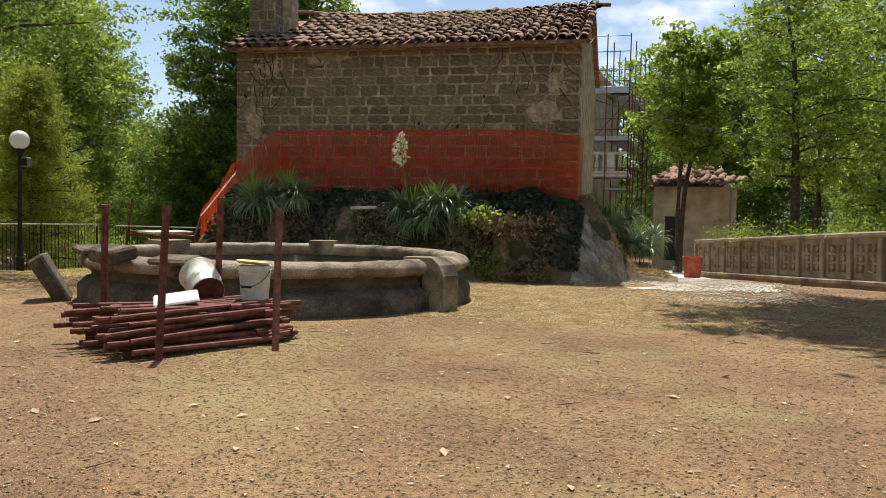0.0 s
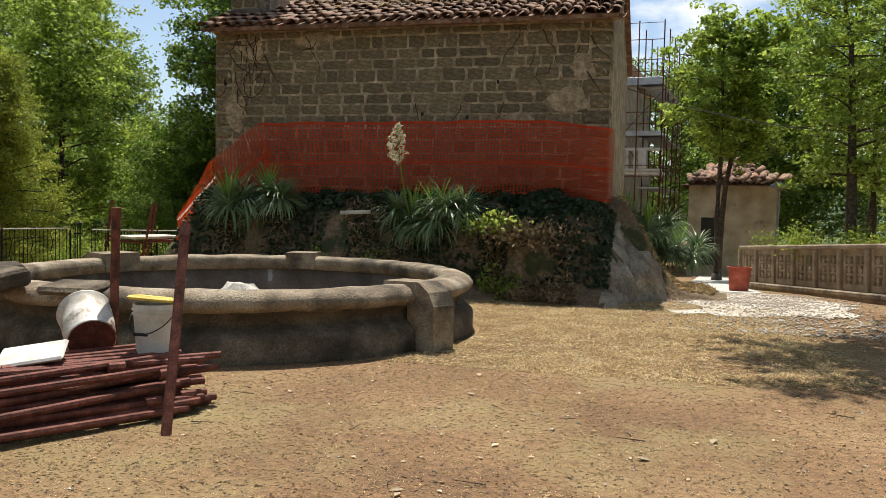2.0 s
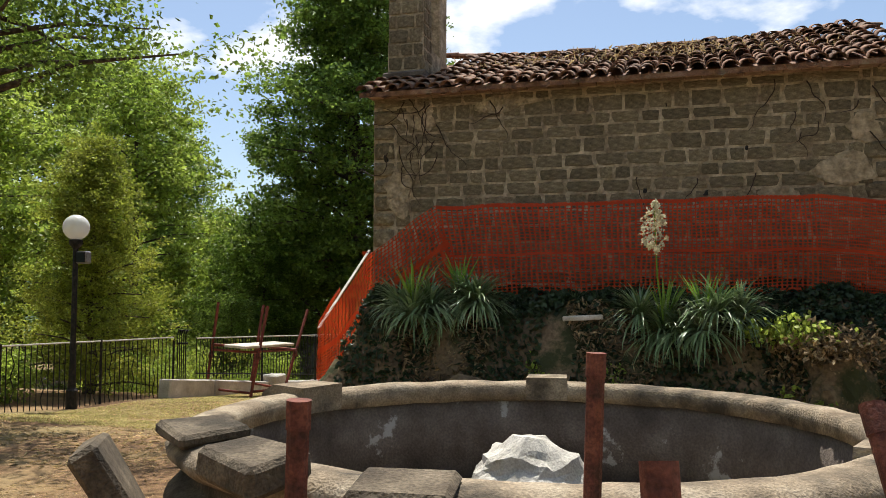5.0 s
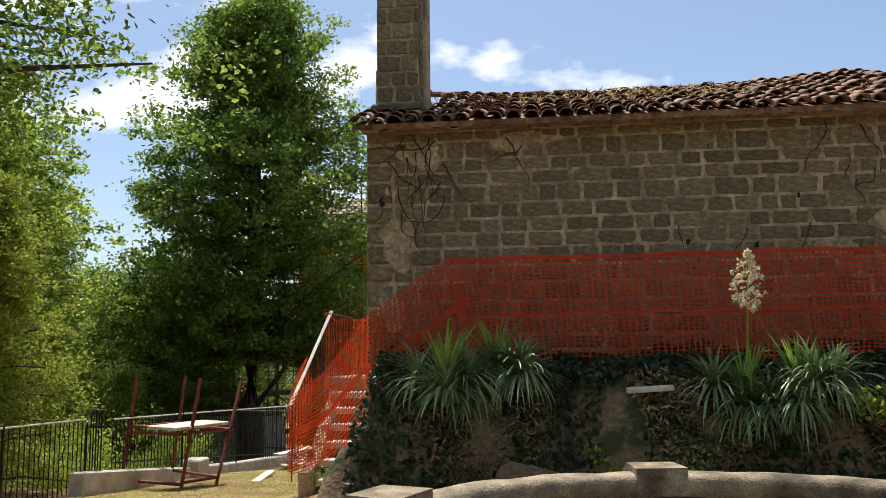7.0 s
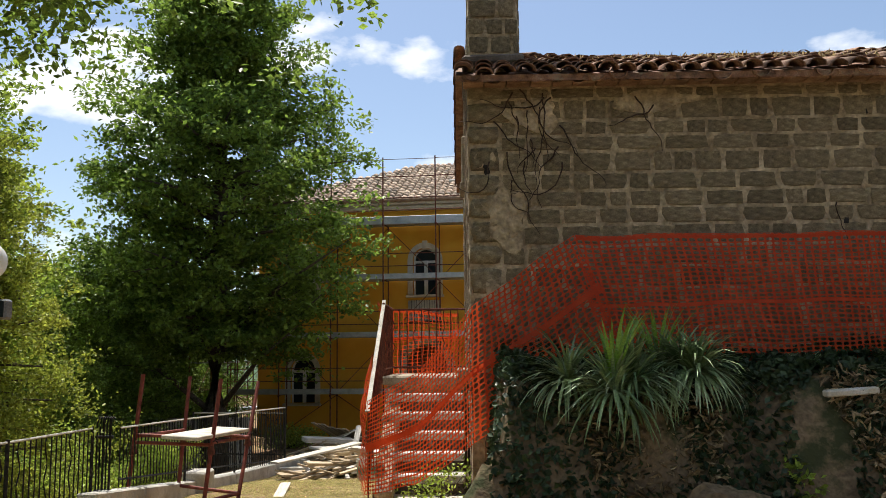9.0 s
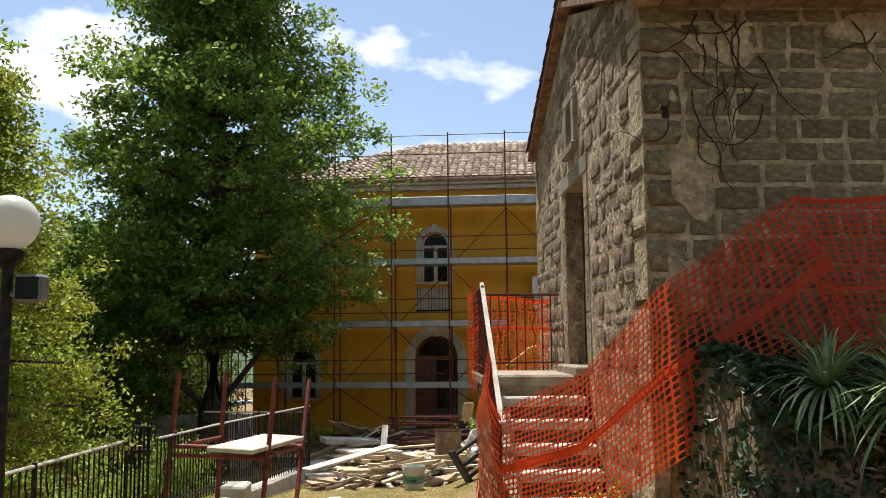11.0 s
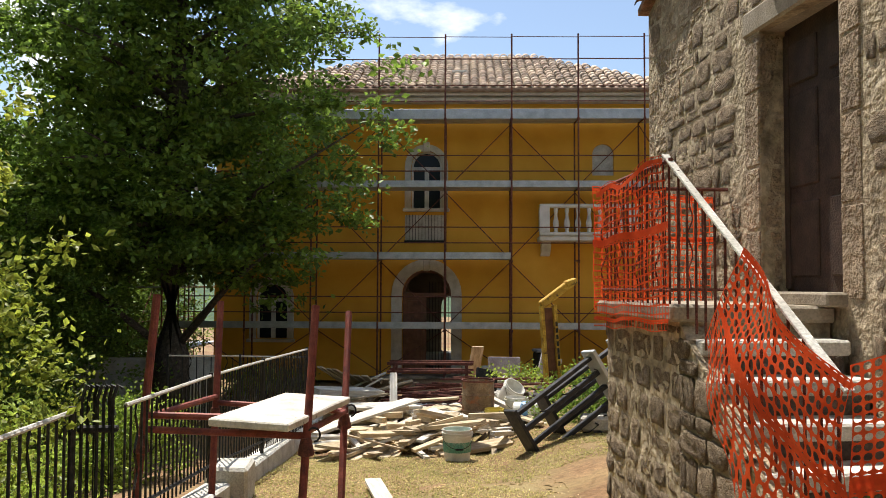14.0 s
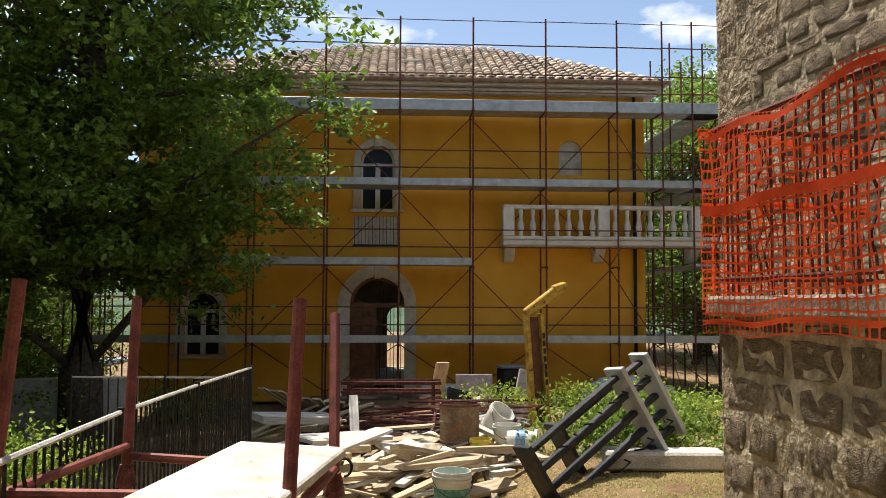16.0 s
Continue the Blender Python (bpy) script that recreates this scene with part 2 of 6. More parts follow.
M_YUCCA = mat("yucca_leaf", (0.21, 0.3, 0.14), (0.115, 0.175, 0.07), (0.35, 0.43, 0.26), 3, 0.33, bump=0, per=0.35, trans=0.12)
M_YUCCA_NEW = mat("young_yucca_leaf", (0.24, 0.4, 0.06), (0.17, 0.3, 0.045), (0.33, 0.48, 0.11), 3, 0.4, bump=0, per=0.2, trans=0.3)
M_PETAL = mat("cream_petal", (0.72, 0.66, 0.46), (0.6, 0.52, 0.33), (0.78, 0.73, 0.56), 6, 0.6, bump=0, per=0.1, trans=0.3)
M_GRASS = mat("dry_grass", (0.42, 0.37, 0.125), (0.28, 0.27, 0.08), (0.54, 0.46, 0.2), 1.5, 0.8, bump=0, per=0.35, trans=0.35)
M_IVY = mat("ivy_leaf", (0.035, 0.06, 0.025), (0.02, 0.035, 0.015), (0.06, 0.09, 0.04), 3, 0.45, bump=0, per=0.35, trans=0.15)
M_DRYSHRUB = mat("dead_brown_shrub", (0.32, 0.23, 0.13), (0.19, 0.13, 0.07), (0.46, 0.36, 0.22), 3, 0.9, bump=0, per=0.4, trans=0.2)
M_CABLE = mat("cable", (0.1, 0.1, 0.1), (0.08, 0.08, 0.08), (0.14, 0.14, 0.14), 5, 0.6, bump=0)
M_GREYBOX = mat("grey_plastic", (0.2, 0.2, 0.2), (0.15, 0.15, 0.15), (0.25, 0.25, 0.25), 5, 0.5, bump=0)
M_REDBOX = mat("faded_red_plastic", (0.45, 0.1, 0.06), (0.35, 0.075, 0.045), (0.55, 0.15, 0.1), 6, 0.6, bump=0.1)
M_MACHINE = mat("worn_yellow_paint", (0.5, 0.3, 0.04), (0.3, 0.16, 0.03), (0.6, 0.4, 0.08), 7, 0.6, 0.2, bump=0.2, stain=(0.1, 0.05, 0.03), stain_scale=6, stain_pos=(0.6, 0.66))
M_BLUE = mat("dark_steel_frame", (0.03, 0.03, 0.034), (0.018, 0.018, 0.02), (0.06, 0.055, 0.055), 10, 0.55, 0.3, bump=0.1)
M_PINK = mat("grey_lilac_plaster_slab", (0.38, 0.33, 0.33), (0.3, 0.26, 0.26), (0.45, 0.41, 0.4), 5, 0.9, bump=0.2)
M_TARP = mat("pale_blue_sheet", (0.5, 0.55, 0.62), (0.38, 0.43, 0.52), (0.62, 0.66, 0.7), 4, 0.6, bump=0.1)
M_HUT = mat("stained_beige_render", (0.4, 0.34, 0.24), (0.27, 0.22, 0.15), (0.5, 0.44, 0.33), 1.5, 0.95, bump=0.3, fine=0.12, stain=(0.15, 0.13, 0.09), stain_scale=1.2, stain_pos=(0.58, 0.7))
M_GLOBE = mat("opal_lamp_globe", (0.82, 0.82, 0.8), (0.8, 0.8, 0.78), (0.85, 0.85, 0.83), 3, 0.25, bump=0, fine=0.02, trans=0.3)
M_GLASS = bpy.data.materials.new("window_glass")
M_GLASS.use_nodes = True
M_GLASS.node_tree.nodes["Principled BSDF"].inputs["Base Color"].default_value = (0.02, 0.025, 0.03, 1)
M_GLASS.node_tree.nodes["Principled BSDF"].inputs["Roughness"].default_value = 0.12
M_GLASS.node_tree.nodes["Principled BSDF"].inputs["Specular IOR Level"].default_value = 0.12
M_HILL = mat("wooded_hill", (0.06, 0.1, 0.05), (0.04, 0.07, 0.035), (0.1, 0.14, 0.07), 0.3, 0.95, bump=0.5, bscale=1.5, fine=0.3)


# ---- building blocks ----
class Geo:
    """Vertices and faces gathered for one mesh."""

    def __init__(self):
        self.v, self.f = [], []

    def add(self, verts, faces, m=None):
        k = len(self.v)
        self.v.extend([tuple(m @ Vector(p)) for p in verts] if m is not None else [tuple(p) for p in verts])
        self.f.extend([tuple(i + k for i in face) for face in faces])
        return self

    def box(self, c, s, m=None, c_in=0.0):
        """A box with chamfered edges (c_in metres), centred at c, of size s."""
        hx, hy, hz = (a / 2 for a in s)
        if c_in <= 0:
            vs = [(c[0] + a * hx, c[1] + b * hy, c[2] + d * hz) for a in (-1, 1) for b in (-1, 1) for d in (-1, 1)]
            return self.add(vs, [(0, 1, 3, 2), (4, 6, 7, 5), (0, 4, 5, 1), (2, 3, 7, 6), (0, 2, 6, 4), (1, 5, 7, 3)], m)
        e = min(c_in, hx * 0.9, hy * 0.9, hz * 0.9)
        vs, ids = [], {}
        for a in (-1, 1):
            for b in (-1, 1):
                for d in (-1, 1):
                    for ax in range(3):
                        p = [a * (hx - e), b * (hy - e), d * (hz - e)]
                        p[ax] += (a, b, d)[ax] * e
                        ids[a, b, d, ax] = len(vs)
                        vs.append((c[0] + p[0], c[1] + p[1], c[2] + p[2]))
        fs = []
        for ax in range(3):
            o1, o2 = [(1, 2), (0, 2), (0, 1)][ax]
            for s1 in (-1, 1):
                q = []
                for u, w in ((-1, -1), (1, -1), (1, 1), (-1, 1)):
                    k = [0, 0, 0]
                    k[ax], k[o1], k[o2] = s1, u, w
                    q.append(ids[k[0], k[1], k[2], ax])
                fs.append(tuple(q) if (s1 > 0) != (ax == 1) else tuple(reversed(q)))
            for u in (-1, 1):
                for w in (-1, 1):
                    k0, k1 = [0, 0, 0], [0, 0, 0]
                    k0[ax], k0[o1], k0[o2] = -1, u, w
                    k1[ax], k1[o1], k1[o2] = 1, u, w
                    fs.append((ids[(*k0, o1)], ids[(*k1, o1)], ids[(*k1, o2)], ids[(*k0, o2)]))
        for a in (-1, 1):
            for b in (-1, 1):
                for d in (-1, 1):
                    fs.append(tuple(ids[a, b, d, ax] for ax in range(3)))
        return self.add(vs, fs, m)

    def tube(self, p, q, r, n=8, r2=None, cap=True):
        p, q = Vector(p), Vector(q)
        r2 = r if r2 is None else r2
        m = (q - p).to_track_quat("Z", "Y").to_matrix()
        vs = []
        for c, rr in ((p, r), (q, r2)):
            for i in range(n):
                a = 2 * math.pi * i / n
                vs.append(c + m @ Vector((rr * math.cos(a), rr * math.sin(a), 0)))
        fs = [(i, (i + 1) % n, n + (i + 1) % n, n + i) for i in range(n)]
        if cap:
            fs += [tuple(reversed(range(n))), tuple(range(n, 2 * n))]
        return self.add(vs, fs)

    def path(self, pts, r, n=6, r2=None):
        """A bent tube through the points."""
        r2 = r if r2 is None else r2
        pts = [Vector(p) for p in pts]
        k, vs = len(pts), []
        for i, p in enumerate(pts):
            d = (pts[min(i + 1, k - 1)] - pts[max(i - 1, 0)]).normalized()
            m = d.to_track_quat("Z", "Y").to_matrix()
            rr = r + (r2 - r) * i / (k - 1)
            vs += [p + m @ Vector((rr * math.cos(2 * math.pi * j / n), rr * math.sin(2 * math.pi * j / n), 0)) for j in range(n)]
        fs = [(i * n + j, i * n + (j + 1) % n, (i + 1) * n + (j + 1) % n, (i + 1) * n + j) for i in range(k - 1) for j in range(n)]
        fs += [tuple(reversed(range(n))), tuple(range((k - 1) * n, k * n))]
        return self.add(vs, fs)

    def lathe(self, prof, n=24, c=(0, 0, 0), m=None, close=False):
        """A turned shape: prof is (radius, height) from bottom to top."""
        vs = [(c[0] + r * math.cos(2 * math.pi * j / n), c[1] + r * math.sin(2 * math.pi * j / n), c[2] + z) for r, z in prof for j in range(n)]
        k = len(prof)
        fs = [(i * n + j, i * n + (j + 1) % n, (i + 1) * n + (j + 1) % n, (i + 1) * n + j) for i in range(k - 1) for j in range(n)]
        if close:
            fs += [((k - 1) * n + j, (k - 1) * n + (j + 1) % n, (j + 1) % n, j) for j in range(n)]
        else:
            fs += [tuple(reversed(range(n))), tuple(range((k - 1) * n, k * n))]
        return self.add(vs, fs, m)

    def prism(self, outline, d0, d1, m=None):
        """An outline in x and z, pushed along y from d0 to d1."""
        n = len(outline)
        vs = [(x, d0, z) for x, z in outline] + [(x, d1, z) for x, z in outline]
        fs = [tuple(range(n)), tuple(reversed(range(n, 2 * n)))] + [(i, n + i, n + (i + 1) % n, (i + 1) % n) for i in range(n)]
        return self.add(vs, fs, m)

    def band(self, inner, outer, d0, d1, m=None):
        """A strip between two open lines of as many points (x, z), pushed along y."""
        n = len(inner)
        vs = [(x, d, z) for d in (d0, d1) for line in (inner, outer) for x, z in line]
        a, b, c, d = 0, n, 2 * n, 3 * n
        fs = []
        for i in range(n - 1):
            fs += [(a + i, a + i + 1, b + i + 1, b + i), (c + i, d + i, d + i + 1, c + i + 1),
                   (a + i, c + i, c + i + 1, a + i + 1), (b + i, b + i + 1, d + i + 1, d + i)]
        for i in (0, n - 1):
            fs.append((a + i, b + i, d + i, c + i))
        return self.add(vs, fs, m)

    def rough(self, amount, scale, seed=0.0):
        """Uneven, worn surface."""
        self.v = [tuple(Vector(p) + amount * noise.noise_vector(Vector(p) * scale + Vector((seed, seed, seed)))) for p in self.v]
        return self

    def mesh(self, name, material, smooth=False):
        me = bpy.data.meshes.new(name)
        me.from_pydata(self.v, [], self.f)
        if smooth:
            me.polygons.foreach_set("use_smooth", [True] * len(me.polygons))
        me.materials.append(material)
        me.update()
        return me


def holed(name, outline, holes, d0, d1, material, m=None):
    """A slab with openings: an outline and holes in x and z, pushed along y, as one closed mesh."""
    bm = bmesh.new()
    sides = []
    for d in (d0, d1):
        loops, edges = [], []
        for line in (outline, *holes):
            vs = [bm.verts.new((x, d, z)) for x, z in line]
            edges += [bm.edges.new((vs[i], vs[(i + 1) % len(vs)])) for i in range(len(vs))]
            loops.append(vs)
        bmesh.ops.triangle_fill(bm, use_beauty=True, edges=edges)
        sides.append(loops)
    for p, q in zip(*sides):
        for i in range(len(p)):
            k = (i + 1) % len(p)
            bm.faces.new((p[i], p[k], q[k], q[i]))
    if m is not None:
        bm.transform(m)
    bmesh.ops.recalc_face_normals(bm, faces=bm.faces[:])
    me = bpy.data.meshes.new(name)
    bm.to_mesh(me)
    bm.free()
    me.materials.append(material)
    return me


def part(name, geo, material, parent, label="", smooth=False, kind=""):
    ob = new(name, geo.mesh(name, material, smooth) if isinstance(geo, Geo) else geo)
    ob.parent = parent
    return tagged(ob, label, kind=kind)


def thing(name, label, category, m=None, group="", kind=""):
    """An empty at a thing's base; its parts are made in its own space."""
    ob = new(name)
    ob.empty_display_size = 0.1
    if m is not None:
        ob.matrix_basis = m
    return tagged(ob, label, category, group, kind)


def solid(name, geo, material, label, category, kind="", group="", smooth=False):
    return tagged(new(name, geo.mesh(name, material, smooth)), label, category, group, kind)


def np_mesh(name, verts, quads, material):
    """A large mesh of quads from arrays."""
    me = bpy.data.meshes.new(name)
    verts, quads = np.asarray(verts, dtype=np.float32), np.asarray(quads, dtype=np.int32)
    me.vertices.add(len(verts))
    me.vertices.foreach_set("co", verts.ravel())
    me.loops.add(quads.size)
    me.loops.foreach_set("vertex_index", quads.ravel())
    me.polygons.add(len(quads))
    me.polygons.foreach_set("loop_start", np.arange(0, quads.size, 4, dtype=np.int32))
    me.polygons.foreach_set("loop_total", np.full(len(quads), 4, dtype=np.int32))
    me.materials.append(material)
    me.update(calc_edges=True)
    me.validate()
    return me


rng = np.random.default_rng(7)


def leaf_mesh(name, centres, size, material, flat=0.0, ratio=0.6, vary=0.4, tilt=0.0):
    """Many small folded leaves (two quads each) about the centres, turned at random."""
    n = len(centres)
    a = rng.normal(size=(n, 3))
    a[:, 2] *= 1 - flat
    a /= np.linalg.norm(a, axis=1)[:, None]
    b = np.cross(a, np.array([0, 0, 1.0]) + tilt * rng.normal(size=(n, 3)) if tilt else rng.normal(size=(n, 3)) if flat < 0.9 else np.array([0, 0, 1.0]) + 0.22 * rng.normal(size=(n, 3)))
    b /= np.linalg.norm(b, axis=1)[:, None]
    c = np.cross(a, b)
    s = size * (1 + vary * rng.uniform(-1, 1, (n, 1)))
    w = s * ratio
    p0, p1 = centres - a * s * 0.5, centres + a * s * 0.5
    mid = centres + c * s * 0.08
    l, r = mid - b * w * 0.5 - c * s * 0.16, mid + b * w * 0.5 - c * s * 0.16
    v = np.stack([p0, l, p1, r, mid], 1).reshape(-1, 3)
    k = np.arange(n)[:, None] * 5
    q = np.concatenate([k + np.array([[0, 4, 2, 1]]), k + np.array([[0, 3, 2, 4]])], 1).reshape(-1, 4)
    return np_mesh(name, v, q, material)


def smooth01(x):
    x = min(1.0, max(0.0, x))
    return x * x * (3 - 2 * x)


def ground_z(x, y):
    """The lie of the land."""
    z = 0.018 * noise.noise((x * 0.35, y * 0.35, 0)) + 0.006 * noise.noise((x * 1.6, y * 1.6, 4))
    left = smooth01((-8.6 - x) / 1.4)
    z -= left * (0.3 * smooth01((y - 12) / 5) + 0.22 * smooth01((y - 17) / 4) + 0.5 * smooth01((y - 20) / 8) + 0.33 * smooth01((y - 28) / 8))
    z -= (1 - left) * (0.055 * max(0.0, min(y, 40) - 15.5))
    below = smooth01((-13.0 + 0.07 * (y - 19) - x) / 0.5) * smooth01((y - 19.6) / 2.0)
    z -= below * (0.25 + 0.9 * smooth01((-14.2 - x) / 3))
    z -= 0.7 * smooth01((2.6 - math.hypot(x + 4.88, y - 11.25)) / 0.15)
    far = max(0.0, math.hypot(x + 4, y - 15) - 50)
    z -= min(6.0, 0.03 * far)
    return z


# ---- ground ----
def ground_sheet():
    xs = np.concatenate([np.linspace(-900, -60, 12), np.linspace(-50, -20, 16), np.linspace(-19.6, 8, 140), np.linspace(9, 50, 30), np.linspace(60, 900, 12)])
    ys = np.concatenate([np.linspace(-900, -40, 12), np.linspace(-30, -4, 14), np.linspace(-3.7, 42, 200), np.linspace(43, 90, 24), np.linspace(110, 900, 12)])
    v = [(x, y, ground_z(x, y)) for y in ys for x in xs]
    n = len(xs)
    f = [(j * n + i, j * n + i + 1, (j + 1) * n + i + 1, (j + 1) * n + i) for j in range(len(ys) - 1) for i in range(n - 1)]
    me = np_mesh("ground", v, f, M_GROUND)
    me.polygons.foreach_set("use_smooth", [True] * len(me.polygons))
    return tagged(new("ground", me), "dry trampled earth with sparse straw and grass", "ground", kind="structure")


ground = ground_sheet()


def draped(name, left, right, material, lift, label, category, steps=40, across=10, wob=0.15):
    """A strip of paving that follows the ground between two edges given as lines of points."""
    def along(line, t):
        s = t * (len(line) - 1)
        i = min(int(s), len(line) - 2)
        return Vector(line[i]).lerp(Vector(line[i + 1]), s - i)
    v = []
    for i in range(steps + 1):
        a, b = along(left, i / steps), along(right, i / steps)
        for j in range(across + 1):
            p = a.lerp(b, j / across)
            if j in (0, across) or i in (0, steps):
                p = p + Vector((noise.noise((p.x * 1.7, p.y * 1.7, 3)), noise.noise((p.x * 1.7, p.y * 1.7, 9)), 0)).to_2d() * wob
            v.append((p.x, p.y, ground_z(p.x, p.y) + lift))
    n = across + 1
    f = [(j * n + i, j * n + i + 1, (j + 1) * n + i + 1, (j + 1) * n + i) for j in range(steps) for i in range(across)]
    me = np_mesh(name, v, f, material)
    return tagged(new(name, me), label, category, kind="structure")


draped("path_gravel", [(0.1, 14.2), (0.45, 18), (0.55, 21.2)], [(2.6, 14.4), (2.9, 18.2), (1.95, 21.2)], M_GRAVEL, 0.012, "white gravel patch at the path's mouth", "path", wob=0.5)
draped("path_concrete", [(0.55, 20.6), (0.75, 28), (1.6, 40)], [(1.9, 20.6), (1.9, 28), (3.0, 40)], M_PATH, 0.024, "pale concrete path past the chapel", "path", wob=0.05)

# ---- chapel ----
CX0, CX1, CY0, CY1, CEAVE, CRIDGE, CBASE = -8.32, -1.06, 16.72, 23.2, 4.62, 5.86, -0.4
CYM = (CY0 + CY1) / 2
chapel = thing("chapel", "small old stone chapel with clay tile roof and bell gable", "chapel")
THICK = 0.55


def gable_line(y0, y1, z):
    return [(y0, z), (y1, z), (y1, CEAVE), ((y0 + y1) / 2, CRIDGE - 0.1), (y0, CEAVE)]


wall_south = part("wall", Geo().box(((CX0 + CX1) / 2, CY0 + THICK / 2, (CEAVE + CBASE) / 2), (CX1 - CX0 - 2 * THICK, THICK, CEAVE - CBASE)), M_MORTAR, chapel, "coursed sandstone wall with wide lime joints")
part("wall", Geo().box(((CX0 + CX1) / 2, CY1 - THICK / 2, (CEAVE + CBASE) / 2), (CX1 - CX0 - 2 * THICK, THICK, CEAVE - CBASE)), M_MORTAR, chapel)
# the gable walls, the front one with its door and window openings
DY0, DY1, DZ0, DZ1 = 19.3, 20.48, 1.42, 3.6
WY0, WY1, WZ0, WZ1 = 19.72, 20.1, 4.08, 4.6
to_yz = Matrix(((0, 1, 0, 0), (1, 0, 0, 0), (0, 0, 1, 0), (0, 0, 0, 1)))
Y0, Y1 = CY0, CY1
zs = lambda y: CEAVE + (CRIDGE - 0.1 - CEAVE) * (1 - abs(y - CYM) / (CYM - CY0))
FX0, FX1 = CX0, CX0 + THICK
wall_front = part("wall", holed("wall", [(Y0, CBASE), (Y1, CBASE), (Y1, CEAVE), (CYM, CRIDGE - 0.1), (Y0, CEAVE)],
                                [[(DY0, DZ0), (DY1, DZ0), (DY1, DZ1), (DY0, DZ1)], [(WY0, WZ0), (WY1, WZ0), (WY1, WZ1), (WY0, WZ1)]], FX0, FX1, M_MORTAR, to_yz), None, chapel, "rough rubble gable wall with traces of plaster")
part("wall", Geo().prism(gable_line(Y0, Y1, CBASE), CX1 - THICK, CX1, to_yz), M_MORTAR, chapel)
part("floor", Geo().box(((CX0 + CX1) / 2, CYM, 1.36), (CX1 - CX0 - 2 * THICK, CY1 - CY0 - 2 * THICK, 0.1)), M_CONC, chapel)

# door, its stone surround and the small window over it
ch_door = part("door", Geo().box((CX0 + 0.25, (DY0 + DY1) / 2, (DZ0 + DZ1) / 2), (0.05, DY1 - DY0, DZ1 - DZ0)), M_OLD_DOOR, chapel, "dark weathered wooden double door")
for side in (0, 1):
    yc = DY0 + (DY1 - DY0) * (0.25 + 0.5 * side)
    for zc, h in ((1.85, 0.6), (2.65, 0.75), (3.28, 0.34)):
        part("panel", Geo().box((CX0 + 0.22, yc, zc), (0.03, 0.42, h), c_in=0.012), M_OLD_DOOR, ch_door)
    part("stile", Geo().box((CX0 + 0.215, DY0 + (DY1 - DY0) * (0.035 + 0.93 * side), 2.5), (0.03, 0.07, 2.1), c_in=0.008), M_OLD_DOOR, ch_door)
for y, w in ((DY0 - 0.13, 0.26), (DY1 + 0.13, 0.26)):
    z = DZ0 - 0.05
    while z < DZ1 - 0.05:
        h = min(random.uniform(0.42, 0.7), DZ1 - z)
        part("jamb_stone", Geo().box((CX0 + 0.09, y, z + h / 2), (0.2, w, h - 0.012), c_in=0.014).rough(0.014, 5), M_RUBBLE, chapel)
        z += h
part("lintel", Geo().box((CX0 + 0.14, (DY0 + DY1) / 2, DZ1 + 0.11), (0.32, 1.72, 0.22), c_in=0.02).rough(0.012, 4), M_QUOIN, chapel, "weathered stone door lintel")
part("threshold", Geo().box((CX0 + 0.1, (DY0 + DY1) / 2, DZ0 - 0.04), (0.5, 1.3, 0.1), c_in=0.015), M_QUOIN, chapel)
win = part("window", Geo().box((CX0 + 0.32, (WY0 + WY1) / 2, (WZ0 + WZ1) / 2), (0.02, WY1 - WY0, WZ1 - WZ0)), M_GLASS, chapel, "small dusty gable window")
for y in (WY0 - 0.07, WY1 + 0.07):
    part("jamb_stone", Geo().box((CX0 + 0.1, y, (WZ0 + WZ1) / 2), (0.3, 0.14, WZ1 - WZ0 + 0.02), c_in=0.012).rough(0.008, 5), M_QUOIN, chapel)
part("lintel", Geo().box((CX0 + 0.1, (WY0 + WY1) / 2, WZ1 + 0.07), (0.3, 0.72, 0.13), c_in=0.015), M_QUOIN, chapel)
part("sill", Geo().box((CX0 + 0.09, (WY0 + WY1) / 2, WZ0 - 0.06), (0.34, 0.72, 0.11), c_in=0.015), M_QUOIN, chapel)
for i in (1, 2):
    part("glazing_bar", Geo().box((CX0 + 0.3, (WY0 + WY1) / 2, WZ0 + (WZ1 - WZ0) * i / 3), (0.02, WY1 - WY0, 0.02)), M_OLD_DOOR, win)

# roof: two slopes under the tiles, a course of brick under the eaves
SLOPE = math.atan2(CRIDGE - CEAVE, CYM - CY0)
OVER = 0.32
roof = part("roof", Geo().prism([(CY0 - OVER, CEAVE - OVER * math.tan(SLOPE)), (CYM, CRIDGE), (CY1 + 0.02, CEAVE - 0.01),
                                 (CY1 + 0.02, CEAVE + 0.06), (CYM, CRIDGE + 0.07), (CY0 - OVER, CEAVE + 0.07 - OVER * math.tan(SLOPE))], CX0 - 0.12, CX1 + 0.12, to_yz),
            M_TILE, chapel, "sagging roof of old curved clay tiles")
x = CX0 - 0.05
while x < CX1:
    w = random.uniform(0.2, 0.27)
    part("eave_brick", Geo().box((x + w / 2, CY0 - 0.06, CEAVE - 0.06), (w - 0.012, 0.2, 0.06), c_in=0.006), M_BRICK, chapel)
    x += w

# bell gable on the front corner
bell = part("bell_gable", Geo().box((-8.0, 17.92, 5.1), (0.6, 1.36, 0.9), c_in=0.02), M_MORTAR, chapel, "square stone bell gable with an arched opening")
for y in (17.45, 18.39):
    part("pier", Geo().box((-8.0, y, 6.6), (0.58, 0.4, 2.2), c_in=0.02), M_MORTAR, bell)
part("crown", Geo().box((-8.0, 17.92, 7.95), (0.58, 1.34, 0.6), c_in=0.02), M_MORTAR, bell)
part("cornice", Geo().box((-8.0, 17.92, 8.3), (0.8, 1.56, 0.12), c_in=0.03), M_BRICK, bell)
